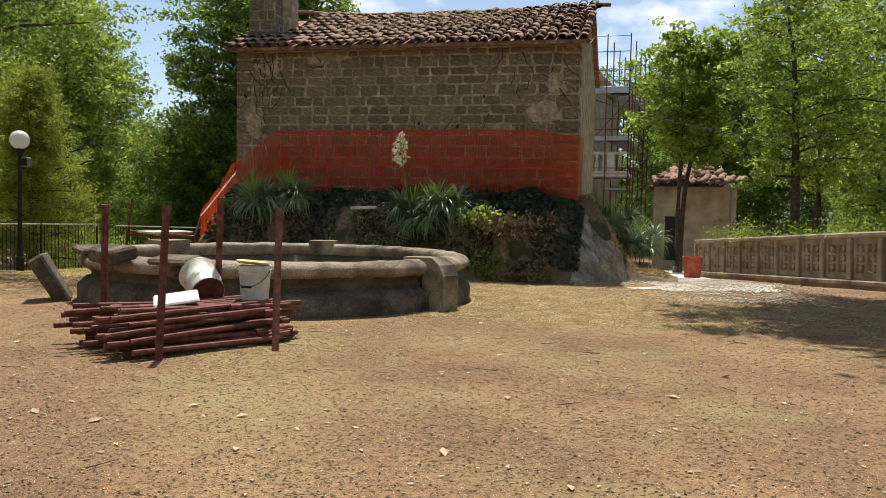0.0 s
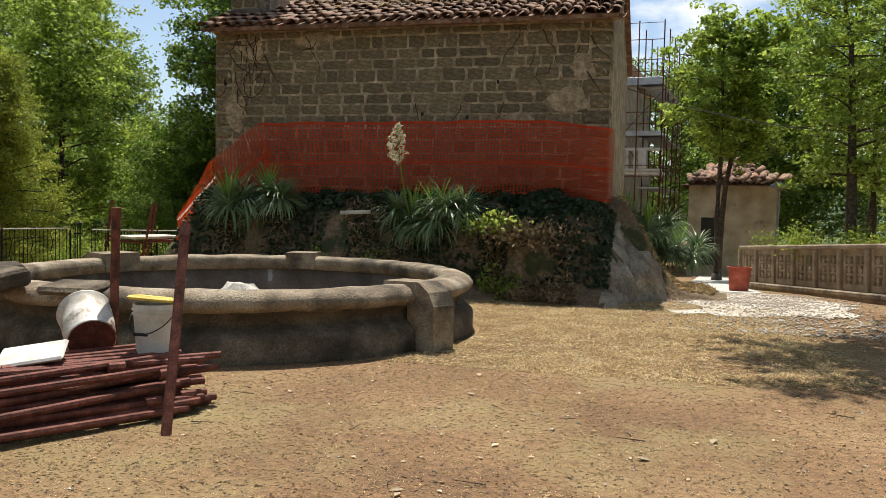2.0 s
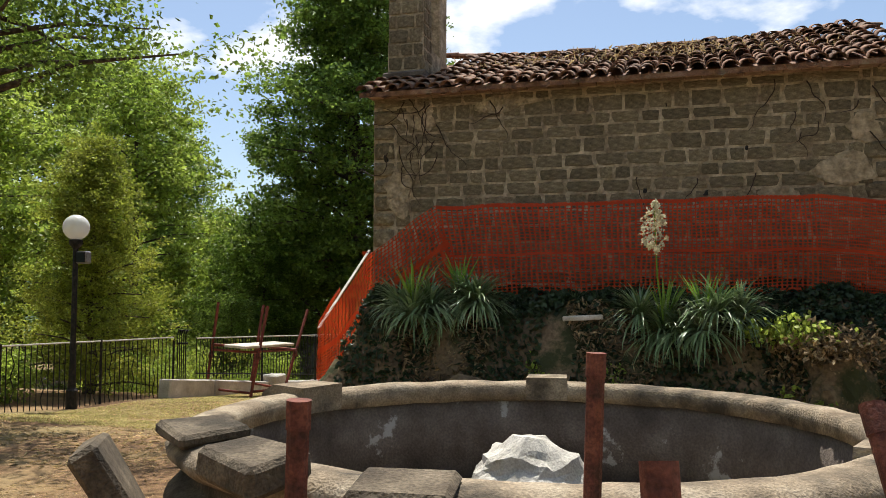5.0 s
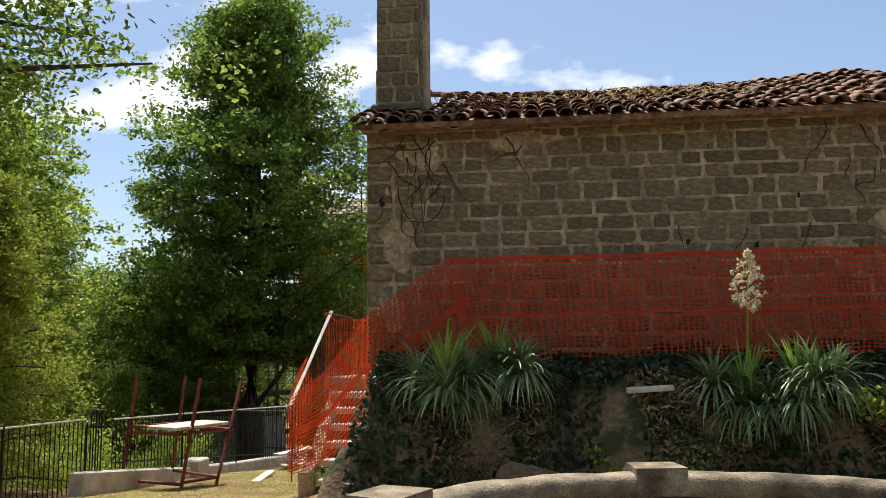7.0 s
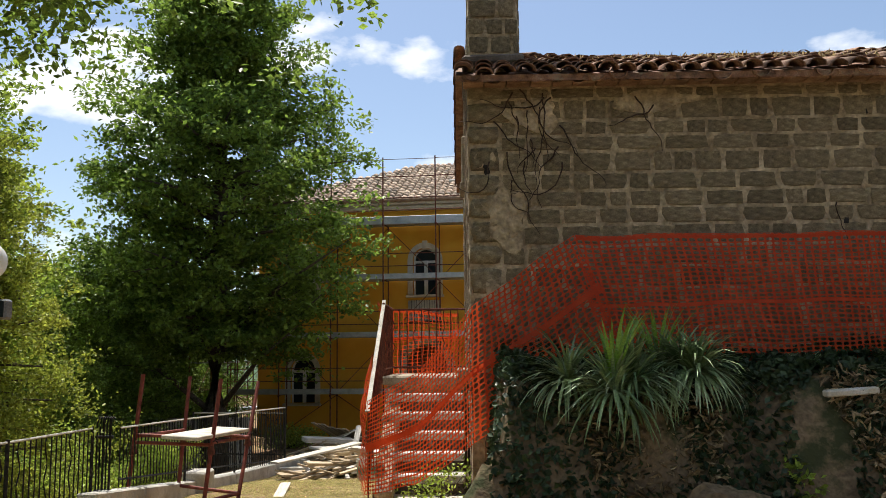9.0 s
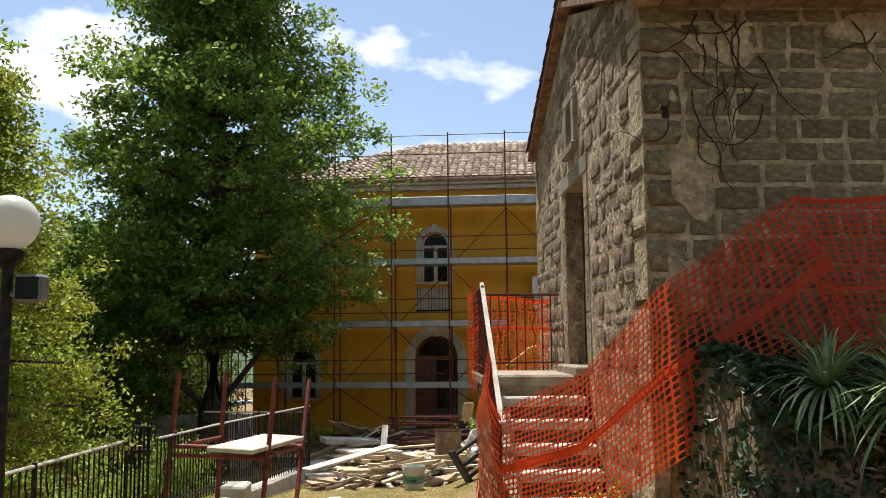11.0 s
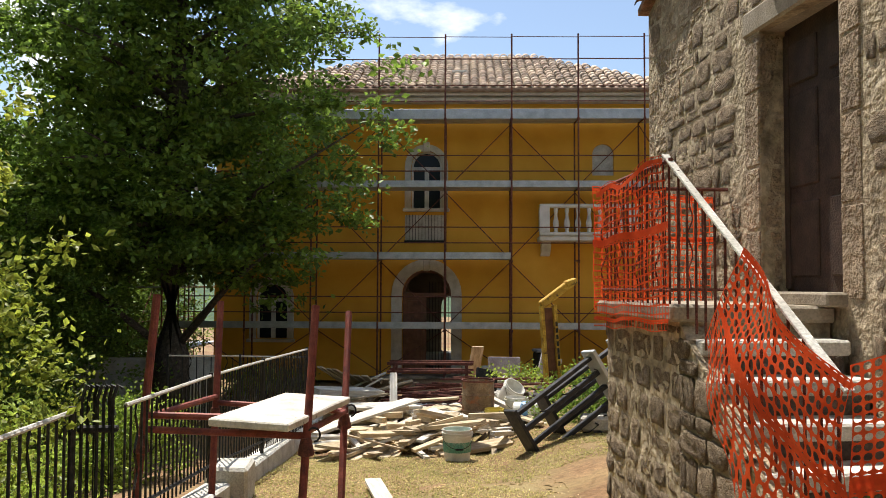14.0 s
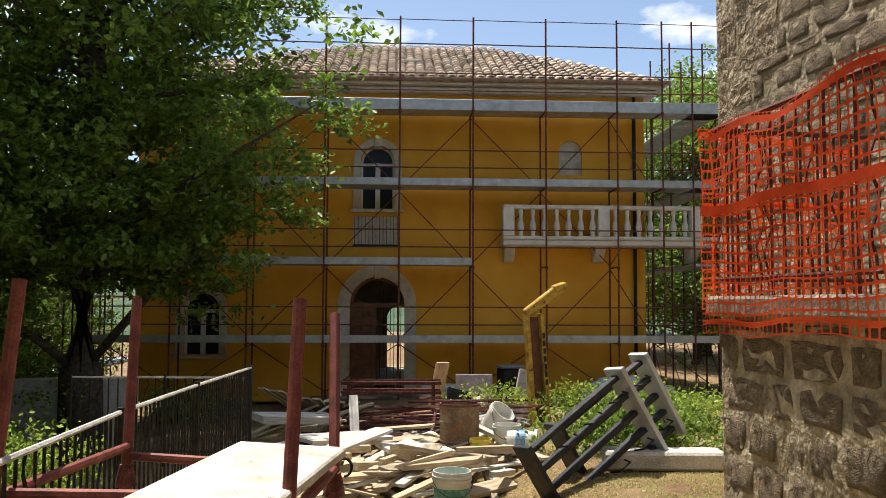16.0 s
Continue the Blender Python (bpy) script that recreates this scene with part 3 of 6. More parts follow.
part("flashing", Geo().box((-8.0, 17.92, 5.02), (0.72, 1.5, 0.12), c_in=0.03).rough(0.03, 4), M_CONC_DARK, bell)

# ---- bank of earth round the chapel ----
def bank_z(x, y):
    d = max(CX0 - 0.3 - x, x - CX1 - 0.15, CY0 - y, 0.0)
    front = CY0 - y
    nz = noise.noise((x * 1.3, y * 1.3, 2)) * 0.18 + noise.noise((x * 3.5, y * 3.5, 5)) * 0.08
    if front >= 0:
        h = 1.62 - 0.28 * front - 1.0 * smooth01((front - 1.15) / 0.75) - 0.35 * smooth01((front - 1.9) / 0.5)
    else:
        h = 1.62 + 0.06 * front
    tip = smooth01((x - CX1 + 0.25) / 0.5)
    if front > 0:
        h = h * (1 - tip) + (1.27 - 0.55 * front) * tip
    h -= 1.6 * smooth01((x - CX1 - 0.05) / 1.3)
    h -= 2.2 * smooth01((CX0 + 0.3 - 0.45 * smooth01((1.3 - h) / 1.2) - x) / 0.3)
    return h + nz


def bank():
    xs, ys = np.linspace(-9.0, 0.9, 120), np.linspace(14.0, 22.0, 90)
    v = [(x + 0.1 * noise.noise((x * 2, y * 2, 7)), y + 0.1 * noise.noise((x * 2, y * 2, 8)), max(bank_z(x, y), ground_z(x, y) - 0.12)) for y in ys for x in xs]
    n = len(xs)
    f = [(j * n + i, j * n + i + 1, (j + 1) * n + i + 1, (j + 1) * n + i) for j in range(len(ys) - 1) for i in range(n - 1)]
    me = np_mesh("earth_bank", v, f, M_EARTH)
    me.materials.append(M_ROCK)
    for p in me.polygons:
        x, y, z = p.center
        if x + 0.25 * noise.noise((x * 4, y * 4, 3)) > CX1 + 0.12 and y + 0.5 * noise.noise((x * 3, y * 3, 6)) < CY0 - 0.1:
            p.material_index = 1
    me.polygons.foreach_set("use_smooth", [True] * len(me.polygons))
    return tagged(new("ground_bank", me), "earth bank overgrown with ivy under the chapel wall", "bank", kind="structure")


bank()

# ---- round basin ----
BX, BY = -4.88, 11.25
BR = 2.68


def basin():
    t = thing("fountain_basin", "large round weathered concrete fountain basin, dry and broken", "basin", pose(BX, BY, 0))
    n = 96
    # wall darker than the sunlit rim: shade painted in along with the weathering
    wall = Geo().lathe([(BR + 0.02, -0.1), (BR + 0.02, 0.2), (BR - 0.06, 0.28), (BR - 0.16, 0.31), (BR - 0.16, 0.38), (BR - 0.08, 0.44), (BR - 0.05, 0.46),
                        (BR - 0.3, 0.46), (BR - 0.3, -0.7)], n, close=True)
    part("wall", wall.rough(0.02, 3), M_BASIN, t, "weathered outer wall, its shade put into the dark colour", smooth=True)
    rim = Geo().lathe([(BR - 0.36, 0.45), (BR - 0.05, 0.45), (BR + 0.0, 0.49), (BR + 0.01, 0.54), (BR - 0.04, 0.6), (BR - 0.14, 0.635), (BR - 0.3, 0.63), (BR - 0.37, 0.6)], n, close=True)
    part("rim", rim.rough(0.016, 4, 5), M_CONC, t, "worn rounded concrete rim with lichen", smooth=True)
    # inner wall: its shade comes from the dark material colour
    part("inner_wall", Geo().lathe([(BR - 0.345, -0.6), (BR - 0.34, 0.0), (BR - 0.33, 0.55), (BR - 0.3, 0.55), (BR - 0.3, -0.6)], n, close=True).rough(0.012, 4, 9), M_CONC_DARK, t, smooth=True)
    part("bed", Geo().lathe([(BR - 0.3, -0.36), (1.9, -0.3), (1.2, -0.24), (0.05, -0.2)], n).rough(0.05, 2.5), M_EARTH, t, "dirt and debris on the basin floor", smooth=True)
    # piers that cross the rim
    for a, w, h in ((-21, 0.34, 0.66), (159, 0.5, 0.7), (97, 0.42, 0.69)):
        m = pose(0, 0, 0, 0, 0, a)
        prof = [(BR - 0.4, 0.46), (BR - 0.4, h), (BR + 0.02, h), (BR + 0.16, h - 0.08), (BR + 0.22, h - 0.22), (BR + 0.22, -0.1), (BR - 0.1, -0.1), (BR - 0.1, 0.46)]
        part("pier", Geo().prism(prof, -w / 2, w / 2, m).rough(0.02, 5), M_CONC, t)
    # broken pieces lying on and by the rim
    for a, r, zz, s, tilt in ((222, BR - 0.2, 0.67, (0.45, 0.6, 0.1), 2), (249, BR + 0.08, 0.68, (0.34, 0.62, 0.16), 5), (214, BR + 0.33, 0.26, (0.2, 0.6, 0.72), 30), (267, BR + 0.0, 0.65, (0.42, 0.5, 0.06), 4)):
        m = pose(r * math.cos(radians(a)), r * math.sin(radians(a)), zz, 0, tilt, a + random.uniform(-12, 12))
        part("broken_slab", Geo().box((0, 0, 0), s, m, 0.03).rough(0.04, 3, a), M_BASIN, t, "broken concrete slab")
    prof = [(0.7, -0.32), (0.66, -0.1), (0.58, 0.12), (0.55, 0.2), (0.5, 0.25), (0.46, 0.3), (0.44, 0.36), (0.36, 0.39), (0.3, 0.42), (0.2, 0.47), (0.05, 0.48)]
    mound = Geo().lathe([(r * 0.84, z) for r, z in prof], 40, (-0.05, 0.1, -0.05)).rough(0.07, 3.2, 2).rough(0.03, 11, 4)
    rr_ = np.random.default_rng(3)
    a_, d_ = rr_.uniform(0, 6.283, 1500), 2.2 * np.sqrt(rr_.uniform(0.08, 1, 1500))
    bits = np.stack([d_ * np.cos(a_), d_ * np.sin(a_), -0.2 - 0.05 * d_], 1)
    part("dry_litter", leaf_mesh("dry_litter", bits, 0.07, M_LITTER, flat=0.9, ratio=0.5), None, t, "dry leaves and chips on the basin bed", kind="stuff")
    for k in range(26):
        a, d = random.uniform(0, 6.283), random.uniform(0.8, 2.15)
        part("fallen_piece", Geo().box((0, 0, 0), (random.uniform(0.08, 0.26), random.uniform(0.06, 0.18), 0.08), pose(d * math.cos(a), d * math.sin(a), -0.22 - 0.04 * d, 10, 10, k * 31), 0.02).rough(0.02, 6, k), M_CONC_PALE if k % 2 else M_CONC, t)
    part("centrepiece", mound, M_CONC_PALE, t, "rough white stone base of the lost fountain")
    return t


basin()

# ---- outside stair and landing ----
SX0, SX1, LANDY, LANDZ = -9.45, CX0 - 0.01, 19.4, 1.34
stair = thing("stone_stair", "worn outdoor stone stair up to the chapel door", "stair")
LEND = 21.15
body = Geo().box(((SX0 + SX1) / 2, (LANDY + LEND) / 2, (LANDZ - 0.1 - 0.9) / 2), (SX1 - SX0 - 0.04, LEND - LANDY - 0.04, LANDZ - 0.1 + 0.9))
part("landing_base", body, M_MORTAR, stair, "rubble masonry block under the landing")
part("landing_slab", Geo().box(((SX0 + SX1) / 2 - 0.03, (LANDY + LEND) / 2, LANDZ - 0.06), (SX1 - SX0 + 0.06, LEND - LANDY + 0.08, 0.12), c_in=0.02).rough(0.01, 3), M_QUOIN, stair)
RISE, RUN = 0.224, 0.285
for i in range(8):
    z, y = LANDZ - RISE * (i + 1), LANDY - RUN * (i + 1)
    part("step", Geo().box(((SX0 + SX1) / 2, y + RUN / 2 + 0.02, z - 0.05), (SX1 - SX0 - 0.12, RUN + 0.08, 0.1), c_in=0.015).rough(0.01, 4, i), M_CONC_PALE, stair)
    # risers painted darker than the treads, shade put into the colour
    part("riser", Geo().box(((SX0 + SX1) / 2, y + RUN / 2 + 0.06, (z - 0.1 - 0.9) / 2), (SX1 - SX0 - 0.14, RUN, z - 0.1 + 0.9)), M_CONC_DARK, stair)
part("side_wall", Geo().prism([(17.55, -0.3), (LANDY, -0.3), (LANDY, LANDZ - 0.14), (17.95, 0.2), (17.55, 0.1)], SX0 + 0.02, SX0 + 0.22, to_yz), M_MORTAR, stair)

# iron railing on the stair and landing
rail = thing("iron_railing", "rusty iron stair railing with twisted bars", "railing")
part("handrail", Geo().box((0, 0, 0), (0.05, 2.62, 0.02), look((SX0 - 0.03, 18.42, 1.7), (SX0 - 0.03, 19.42, 2.32)) @ pose(0, 0, 0, 90, 0, 0), 0.004), M_CONC_PALE, rail, "flat pale handrail")
part("handrail", Geo().path([(SX0 - 0.03, 19.42, 2.34), (SX0 - 0.03, 21.1, 2.34), (SX1, 21.1, 2.34)], 0.018), M_RUST, rail)
part("bottom_rail", Geo().path([(SX0 - 0.03, 19.42, 1.44), (SX0 - 0.03, 21.1, 1.44), (SX1, 21.1, 1.44)], 0.014), M_RUST, rail)


def twisted(x, y, z0, z1):
    pts = [(x + 0.025 * math.sin(k * 1.05) * smooth01(2 - abs(k - 9) / 4), y, z0 + (z1 - z0) * k / 18) for k in range(19)]
    return Geo().path(pts, 0.008, 5)


for k in range(15):
    y = 19.46 + k * 0.115
    part("bar", twisted(SX0 - 0.03, y, LANDZ, 2.34) if k % 4 == 2 else Geo().tube((SX0 - 0.03, y, LANDZ), (SX0 - 0.03, y, 2.34), 0.009, 6), M_RUST, rail)
for k in range(9):
    x = SX0 + 0.08 + k * 0.115
    part("bar", twisted(x, 21.1, LANDZ, 2.34) if k % 4 == 2 else Geo().tube((x, 21.1, LANDZ), (x, 21.1, 2.34), 0.009, 6), M_RUST, rail)
for k in range(14):
    y = 17.4 + k * 0.145
    top = 1.06 + (y - 17.4) * 0.63
    part("bar", Geo().tube((SX0 - 0.03, y, top - 0.9 if k else 0.0), (SX0 - 0.03, y, top), 0.009, 6), M_RUST, rail)

# ---- orange safety nets ----
def net(name, surf, nu, nv, label, hole=0.76, bands=(), square=0.8):
    """A plastic sheet laid over surf(u, v) with a rounded hole in every cell, and some broad bands."""
    P = np.array([[surf(i / nu, j / nv) for j in range(nv + 1)] for i in range(nu + 1)])
    t = thing(name, label, "safety net", pose(*[float(a) for a in P[0, 0]]))
    P = P - P[0, 0]
    A, B, C, D = P[:-1, :-1], P[1:, :-1], P[1:, 1:], P[:-1, 1:]
    mid = (A + B + C + D) / 4
    ring = [(B + C) / 2, C, (C + D) / 2, D, (D + A) / 2, A, (A + B) / 2, B]
    grow = hole * (1 + 0.08 * rng.uniform(-1, 1, mid.shape[:2] + (1,)))
    inner = [mid + (p - mid) * grow * (square if k % 2 else 1.0) for k, p in enumerate(ring)]
    v = np.stack(ring + inner, 2).reshape(-1, 3)
    k = (np.arange(nu * nv) * 16)[:, None, None]
    q = k + np.array([[i, (i + 1) % 8, 8 + (i + 1) % 8, 8 + i] for i in range(8)])[None]
    part("mesh", np_mesh("mesh", v, q.reshape(-1, 4), M_NET), None, t)
    for at, w in bands:
        j = at * nv
        row = np.array([surf(i / nu, at) for i in range(nu + 1)]) - np.array(surf(0, 0))
        up = np.array([surf(i / nu, min(1, at + 0.02)) for i in range(nu + 1)]) - np.array([surf(i / nu, max(0, at - 0.02)) for i in range(nu + 1)])
        up = up / np.linalg.norm(up, axis=1)[:, None] * w / 2
        off = np.array([0.0, -0.006, 0.0])
        vv = np.concatenate([row - up + off, row + up + off])
        k = np.arange(nu)[:, None]
        part("band", np_mesh("band", vv, k + np.array([[0, 1, nu + 2, nu + 1]]), M_NET), None, t, "solid orange band of the net")
    return t


def lerp(a, b, t):
    return tuple(p + (q - p) * t for p, q in zip(a, b))


def along(pts, t):
    s = t * (len(pts) - 1)
    i = min(int(s), len(pts) - 2)
    return lerp(pts[i], pts[i + 1], s - i)


def net_surface(top, bottom, sag=0.02, wave=0.03, freq=2.0, seed=0.0):
    def s(u, v):
        p = Vector(lerp(along(bottom, u), along(top, u), v))
        p += wave * noise.noise_vector(p * freq + Vector((seed, seed, 0)))
        return tuple(p)
    return s


net("safety_net", net_surface([(-0.98, 16.9, 2.72), (-1.05, 16.5, 2.72), (-2.1, 16.45, 2.86), (-4.3, 16.45, 2.86), (-7.25, 16.4, 2.84)],
                              [(-0.98, 16.9, 1.5), (-1.05, 16.45, 1.5), (-2.1, 16.35, 1.6), (-4.3, 16.3, 1.55), (-7.0, 16.2, 1.5)]), 150, 29,
    "orange plastic safety net hung along the shaded chapel wall", bands=((0.03, 0.03), (0.45, 0.04), (0.98, 0.03)))
net("safety_net", net_surface([(-7.25, 16.4, 2.84), (-8.3, 16.45, 2.15), (-8.9, 16.75, 1.45), (-9.5, 17.3, 1.12)],
                              [(-6.75, 16.2, 1.75), (-8.3, 16.35, 0.75), (-8.9, 16.75, 0.3), (-9.5, 17.3, 0.1)], seed=3.0), 56, 24,
    "orange safety net slung across the foot of the stair", bands=((0.5, 0.07),), hole=0.8, square=0.74)
net("safety_net", net_surface([(-9.52, 17.32, 1.1), (-9.55, 17.8, 1.38), (-9.55, 18.25, 1.66)], [(-9.5, 17.3, 0.05), (-9.64, 17.95, 0.25), (-9.6, 18.75, 1.15)], wave=0.1, seed=5.0), 22, 17,
    "crumpled orange net tied down the stair railing", bands=((0.5, 0.045), (0.97, 0.03)), hole=0.78, square=0.74)
net("safety_net", net_surface([(-9.55, 19.4, 2.38), (-9.56, 20.3, 2.32), (-9.55, 21.12, 2.34)], [(-9.55, 19.3, 1.16), (-9.57, 20.3, 1.13), (-9.55, 21.12, 1.13)], wave=0.05, seed=8.0), 33, 21,
    "orange safety net wrapped round the landing railing", bands=((0.6, 0.05), (0.06, 0.015), (0.97, 0.03)), hole=0.84, square=0.9)
net("safety_net", net_surface([(-9.55, 21.14, 2.34), (-8.9, 21.14, 2.3), (-8.45, 21.14, 2.28)], [(-9.55, 21.14, 1.24), (-8.9, 21.14, 1.3), (-8.45, 21.14, 1.3)], wave=0.04, seed=9.0), 17, 18,
    "orange safety net along the far landing railing", bands=((0.6, 0.045), (0.97, 0.03)), hole=0.84, square=0.9)


# ---- yellow villa with scaffolding ----
villa = thing("villa", "two-storey ochre villa with a hipped tile roof under restoration", "house", pose(-10.4, 40.2, 0, 0, 0, -7))
VU0, VU1, VZ0, VZ1, VD = -5.95, 8.42, -1.5, 7.2, 10.0


def arch(u0, u1, z0, spring, n=14, grow=0.0):
    """An opening's outline from the bottom left, over its arch, to the bottom right."""
    c, r = (u0 + u1) / 2, (u1 - u0) / 2 + grow
    return [(c - r, z0)] + [(c - r * math.cos(math.pi * i / n), spring + r * math.sin(math.pi * i / n)) for i in range(n + 1)] + [(c + r, z0)]


OPENINGS = [(-0.02, 1.52, -1.3, 1.2, "door"), (0.25, 1.21, 3.9, 5.24, "window"), (-4.62, -3.62, -0.2, 1.05, "window"), (-4.62, -3.62, 3.9, 5.24, "window"), (5.93, 6.6, 4.94, 5.6, "niche")]


holes = [arch(u0, u1, z0, sp) for u0, u1, z0, sp, what in OPENINGS]
part("wall", holed("wall", [(VU0, VZ0), (VU1, VZ0), (VU1, VZ1), (VU0, VZ1)], holes, 0.0, 0.45, M_YELLOW), None, villa, "smooth bright ochre front wall")
part("wall", Geo().box((VU1 - 0.225, VD / 2 + 0.22, (VZ0 + VZ1) / 2), (0.45, VD - 0.46, VZ1 - VZ0)), M_HUT, villa, "unpainted stained side wall")
part("wall", Geo().box((VU0 + 0.225, VD / 2 + 0.22, (VZ0 + VZ1) / 2), (0.45, VD - 0.46, VZ1 - VZ0)), M_YELLOW, villa)
part("wall", holed("wall", [(VU0 + 0.46, VZ0), (VU1 - 0.46, VZ0), (VU1 - 0.46, VZ1), (VU0 + 0.46, VZ1)], [arch(0.9, 1.9, -1.3, 0.6)], VD - 0.4, VD, M_HUT), None, villa)
part("floor", Geo().box((0, VD / 2, 2.6), (VU1 - VU0 - 0.92, VD - 1.0, 0.25)), M_HUT, villa)
part("floor", Geo().box((0, VD / 2, -1.42), (VU1 - VU0 - 0.92, VD - 1.0, 0.2)), M_CONC_PALE, villa)
part("partition", Geo().box((-1.4, VD / 2, 0.6), (0.2, VD - 1.2, 3.7)), M_HUT, villa)
part("partition", Geo().box((2.6, VD / 2, 0.6), (0.2, VD - 1.2, 3.7)), M_HUT, villa)
# cornice, gutter and hipped roof
part("cornice", Geo().box(((VU0 + VU1) / 2, -0.14, 7.28), (VU1 - VU0 + 0.6, 0.5, 0.16), c_in=0.04), M_TRIM, villa)
part("cornice", Geo().box(((VU0 + VU1) / 2, -0.24, 7.42), (VU1 - VU0 + 0.9, 0.7, 0.1), c_in=0.03), M_TRIM, villa)
part("gutter", Geo().tube((VU0 - 0.6, -0.66, 7.5), (VU1 + 0.6, -0.66, 7.5), 0.07, 10), M_BRICK, villa, "copper brown gutter")
RZ0, RZ1 = 7.48, 10.1
corners = [(VU0 - 0.6, -0.6, RZ0), (VU1 + 0.6, -0.6, RZ0), (VU1 + 0.6, VD + 0.6, RZ0), (VU0 - 0.6, VD + 0.6, RZ0), (0.1, VD / 2, RZ1), (4.2, VD / 2, RZ1)]
vroof = part("roof", Geo().add(corners, [(0, 1, 5, 4), (1, 2, 5), (2, 3, 4, 5), (3, 0, 4), (3, 2, 1, 0)]), M_TILE_PALE, villa, "pale weathered curved tiles")


def half_tile(r0, r1, length, n=5, thick=0.014):
    """A curved clay tile along +y, its hollow below, wide at y = 0."""
    g = Geo()
    v = []
    for rr, y in ((r0, 0.0), (r1, length)):
        for t in (0.0, thick):
            for i in range(n + 1):
                a = math.pi * i / n
                v.append(((rr - t) * math.cos(a), y, (rr - t) * 0.8 * math.sin(a)))
    k = n + 1
    f = []
    for i in range(n):
        f += [(i, i + 1, 2 * k + i + 1, 2 * k + i), (k + i + 1, k + i, 3 * k + i, 3 * k + i + 1), (i + 1, i, k + i, k + i + 1), (2 * k + i, 2 * k + i + 1, 3 * k + i + 1, 3 * k + i)]
    return g.add(v, f)


# the villa's tiles: one joined sheet over the front slope and hips
tile = half_tile(0.15, 0.125, 0.5)
tv, tf = np.array(tile.v), np.array(tile.f)
allv, allq, k = [], [], 0
vs_ang = math.atan2(RZ1 - RZ0, VD / 2 + 0.6)
run = math.hypot(RZ1 - RZ0, VD / 2 + 0.6)
for col in range(int((VU1 - VU0 + 1.2) / 0.28)):
    u = VU0 - 0.5 + col * 0.28
    for row in range(int(run / 0.4)):
        s = row * 0.4
        fr = s / run
        lo, hi = VU0 - 0.6 + (0.1 - VU0 + 0.6) * fr, VU1 + 0.6 + (4.2 - VU1 - 0.6) * fr
        if not lo + 0.05 < u < hi - 0.05:
            continue
        m = np.array((pose(u + random.uniform(-0.015, 0.015), -0.64 + s * math.cos(vs_ang), RZ0 + 0.02 + s * math.sin(vs_ang) + random.uniform(0, 0.012), math.degrees(vs_ang) - 2, 0, random.uniform(-2, 2))))
        allv.append(tv @ m[:3, :3].T + m[:3, 3])
        allq.append(tf + k)
        k += len(tv)
part("roof_tiles", np_mesh("roof_tiles", np.concatenate(allv), np.concatenate(allq), M_TILE_PALE), None, vroof, kind="stuff")
part("skylight", Geo().box((1.75, 1.75, 8.65), (0.5, 0.45, 0.1), c_in=0.02), M_WHITE, vroof, "small white roof hatch")

# window and door surrounds
for u0, u1, z0, sp, what in OPENINGS:
    w = 0.33 if what == "door" else 0.2
    if what != "niche":
        part("surround", Geo().band(arch(u0, u1, z0, sp), arch(u0, u1, z0, sp, grow=w), -0.06, 0.06), M_TRIM, villa, "cream stone arch surround")
        r = (u1 - u0) / 2
        part("keystone", Geo().box(((u0 + u1) / 2, -0.03, sp + r + w * 0.55), (0.2, 0.14, w + 0.12), c_in=0.02), M_TRIM, villa)
    if what == "window":
        wd = part("window", Geo().prism(arch(u0, u1, z0, sp), 0.27, 0.29), M_GLASS, villa, "arched window with white frames")
        part("frame", Geo().band(arch(u0, u1, z0, sp, grow=-0.06), arch(u0, u1, z0, sp), 0.2, 0.26), M_WHITE, wd)
        part("mullion", Geo().box(((u0 + u1) / 2, 0.23, (z0 + sp) / 2), (0.14, 0.06, sp - z0), c_in=0.01), M_WHITE, wd)
        part("transom", Geo().box(((u0 + u1) / 2, 0.28, sp - 0.05), (u1 - u0, 0.06, 0.1), c_in=0.01), M_WHITE, wd)
        part("sill", Geo().box(((u0 + u1) / 2, -0.08, z0 - 0.06), (u1 - u0 + 0.5, 0.3, 0.1), c_in=0.02), M_TRIM, wd)
    elif what == "niche":
        part("niche_panel", Geo().prism(arch(u0, u1, z0, sp), 0.1, 0.3), M_CONC_PALE, villa, "blind arched niche with pale stone relief")
# upper small apron railing under the middle window
jul = part("balconette", Geo().box((0.7, -0.05, 2.86), (1.32, 0.1, 0.06), c_in=0.01), M_BLACK, villa, "thin iron window guard over a pale panel")
part("apron", Geo().box((0.7, -0.012, 3.28), (1.28, 0.03, 0.8)), M_TRIM, jul)
for i in range(13):
    part("bar", Geo().tube((0.1 + i * 0.1, -0.07, 2.86), (0.1 + i * 0.1, -0.07, 3.7), 0.008, 5), M_BLACK, jul)
# front door: one leaf shut, one open, iron grille over
dr = part("door", Geo().box((0.36, 0.28, -0.05), (0.74, 0.06, 2.48), c_in=0.01), M_DOOR, villa, "panelled brown wooden door, one leaf open")
for zc, h in ((-0.85, 0.55), (0.05, 0.85), (0.8, 0.4)):
    part("panel", Geo().box((0.36, 0.245, zc), (0.48, 0.03, h), c_in=0.015), M_DOOR, dr)
part("fanlight", Geo().band(arch(0.06, 1.44, 1.2, 1.2), arch(-0.02, 1.52, 1.2, 1.2), 0.25, 0.32), M_DOOR, dr)
part("transom", Geo().box((0.75, 0.28, 1.2), (1.54, 0.08, 0.1)), M_DOOR, dr)
for i in range(7):
    part("grille_bar", Geo().tube((0.82 + i * 0.1, 0.5, -1.2), (0.82 + i * 0.1, 0.5, 1.6), 0.01, 5), M_BLACK, dr)
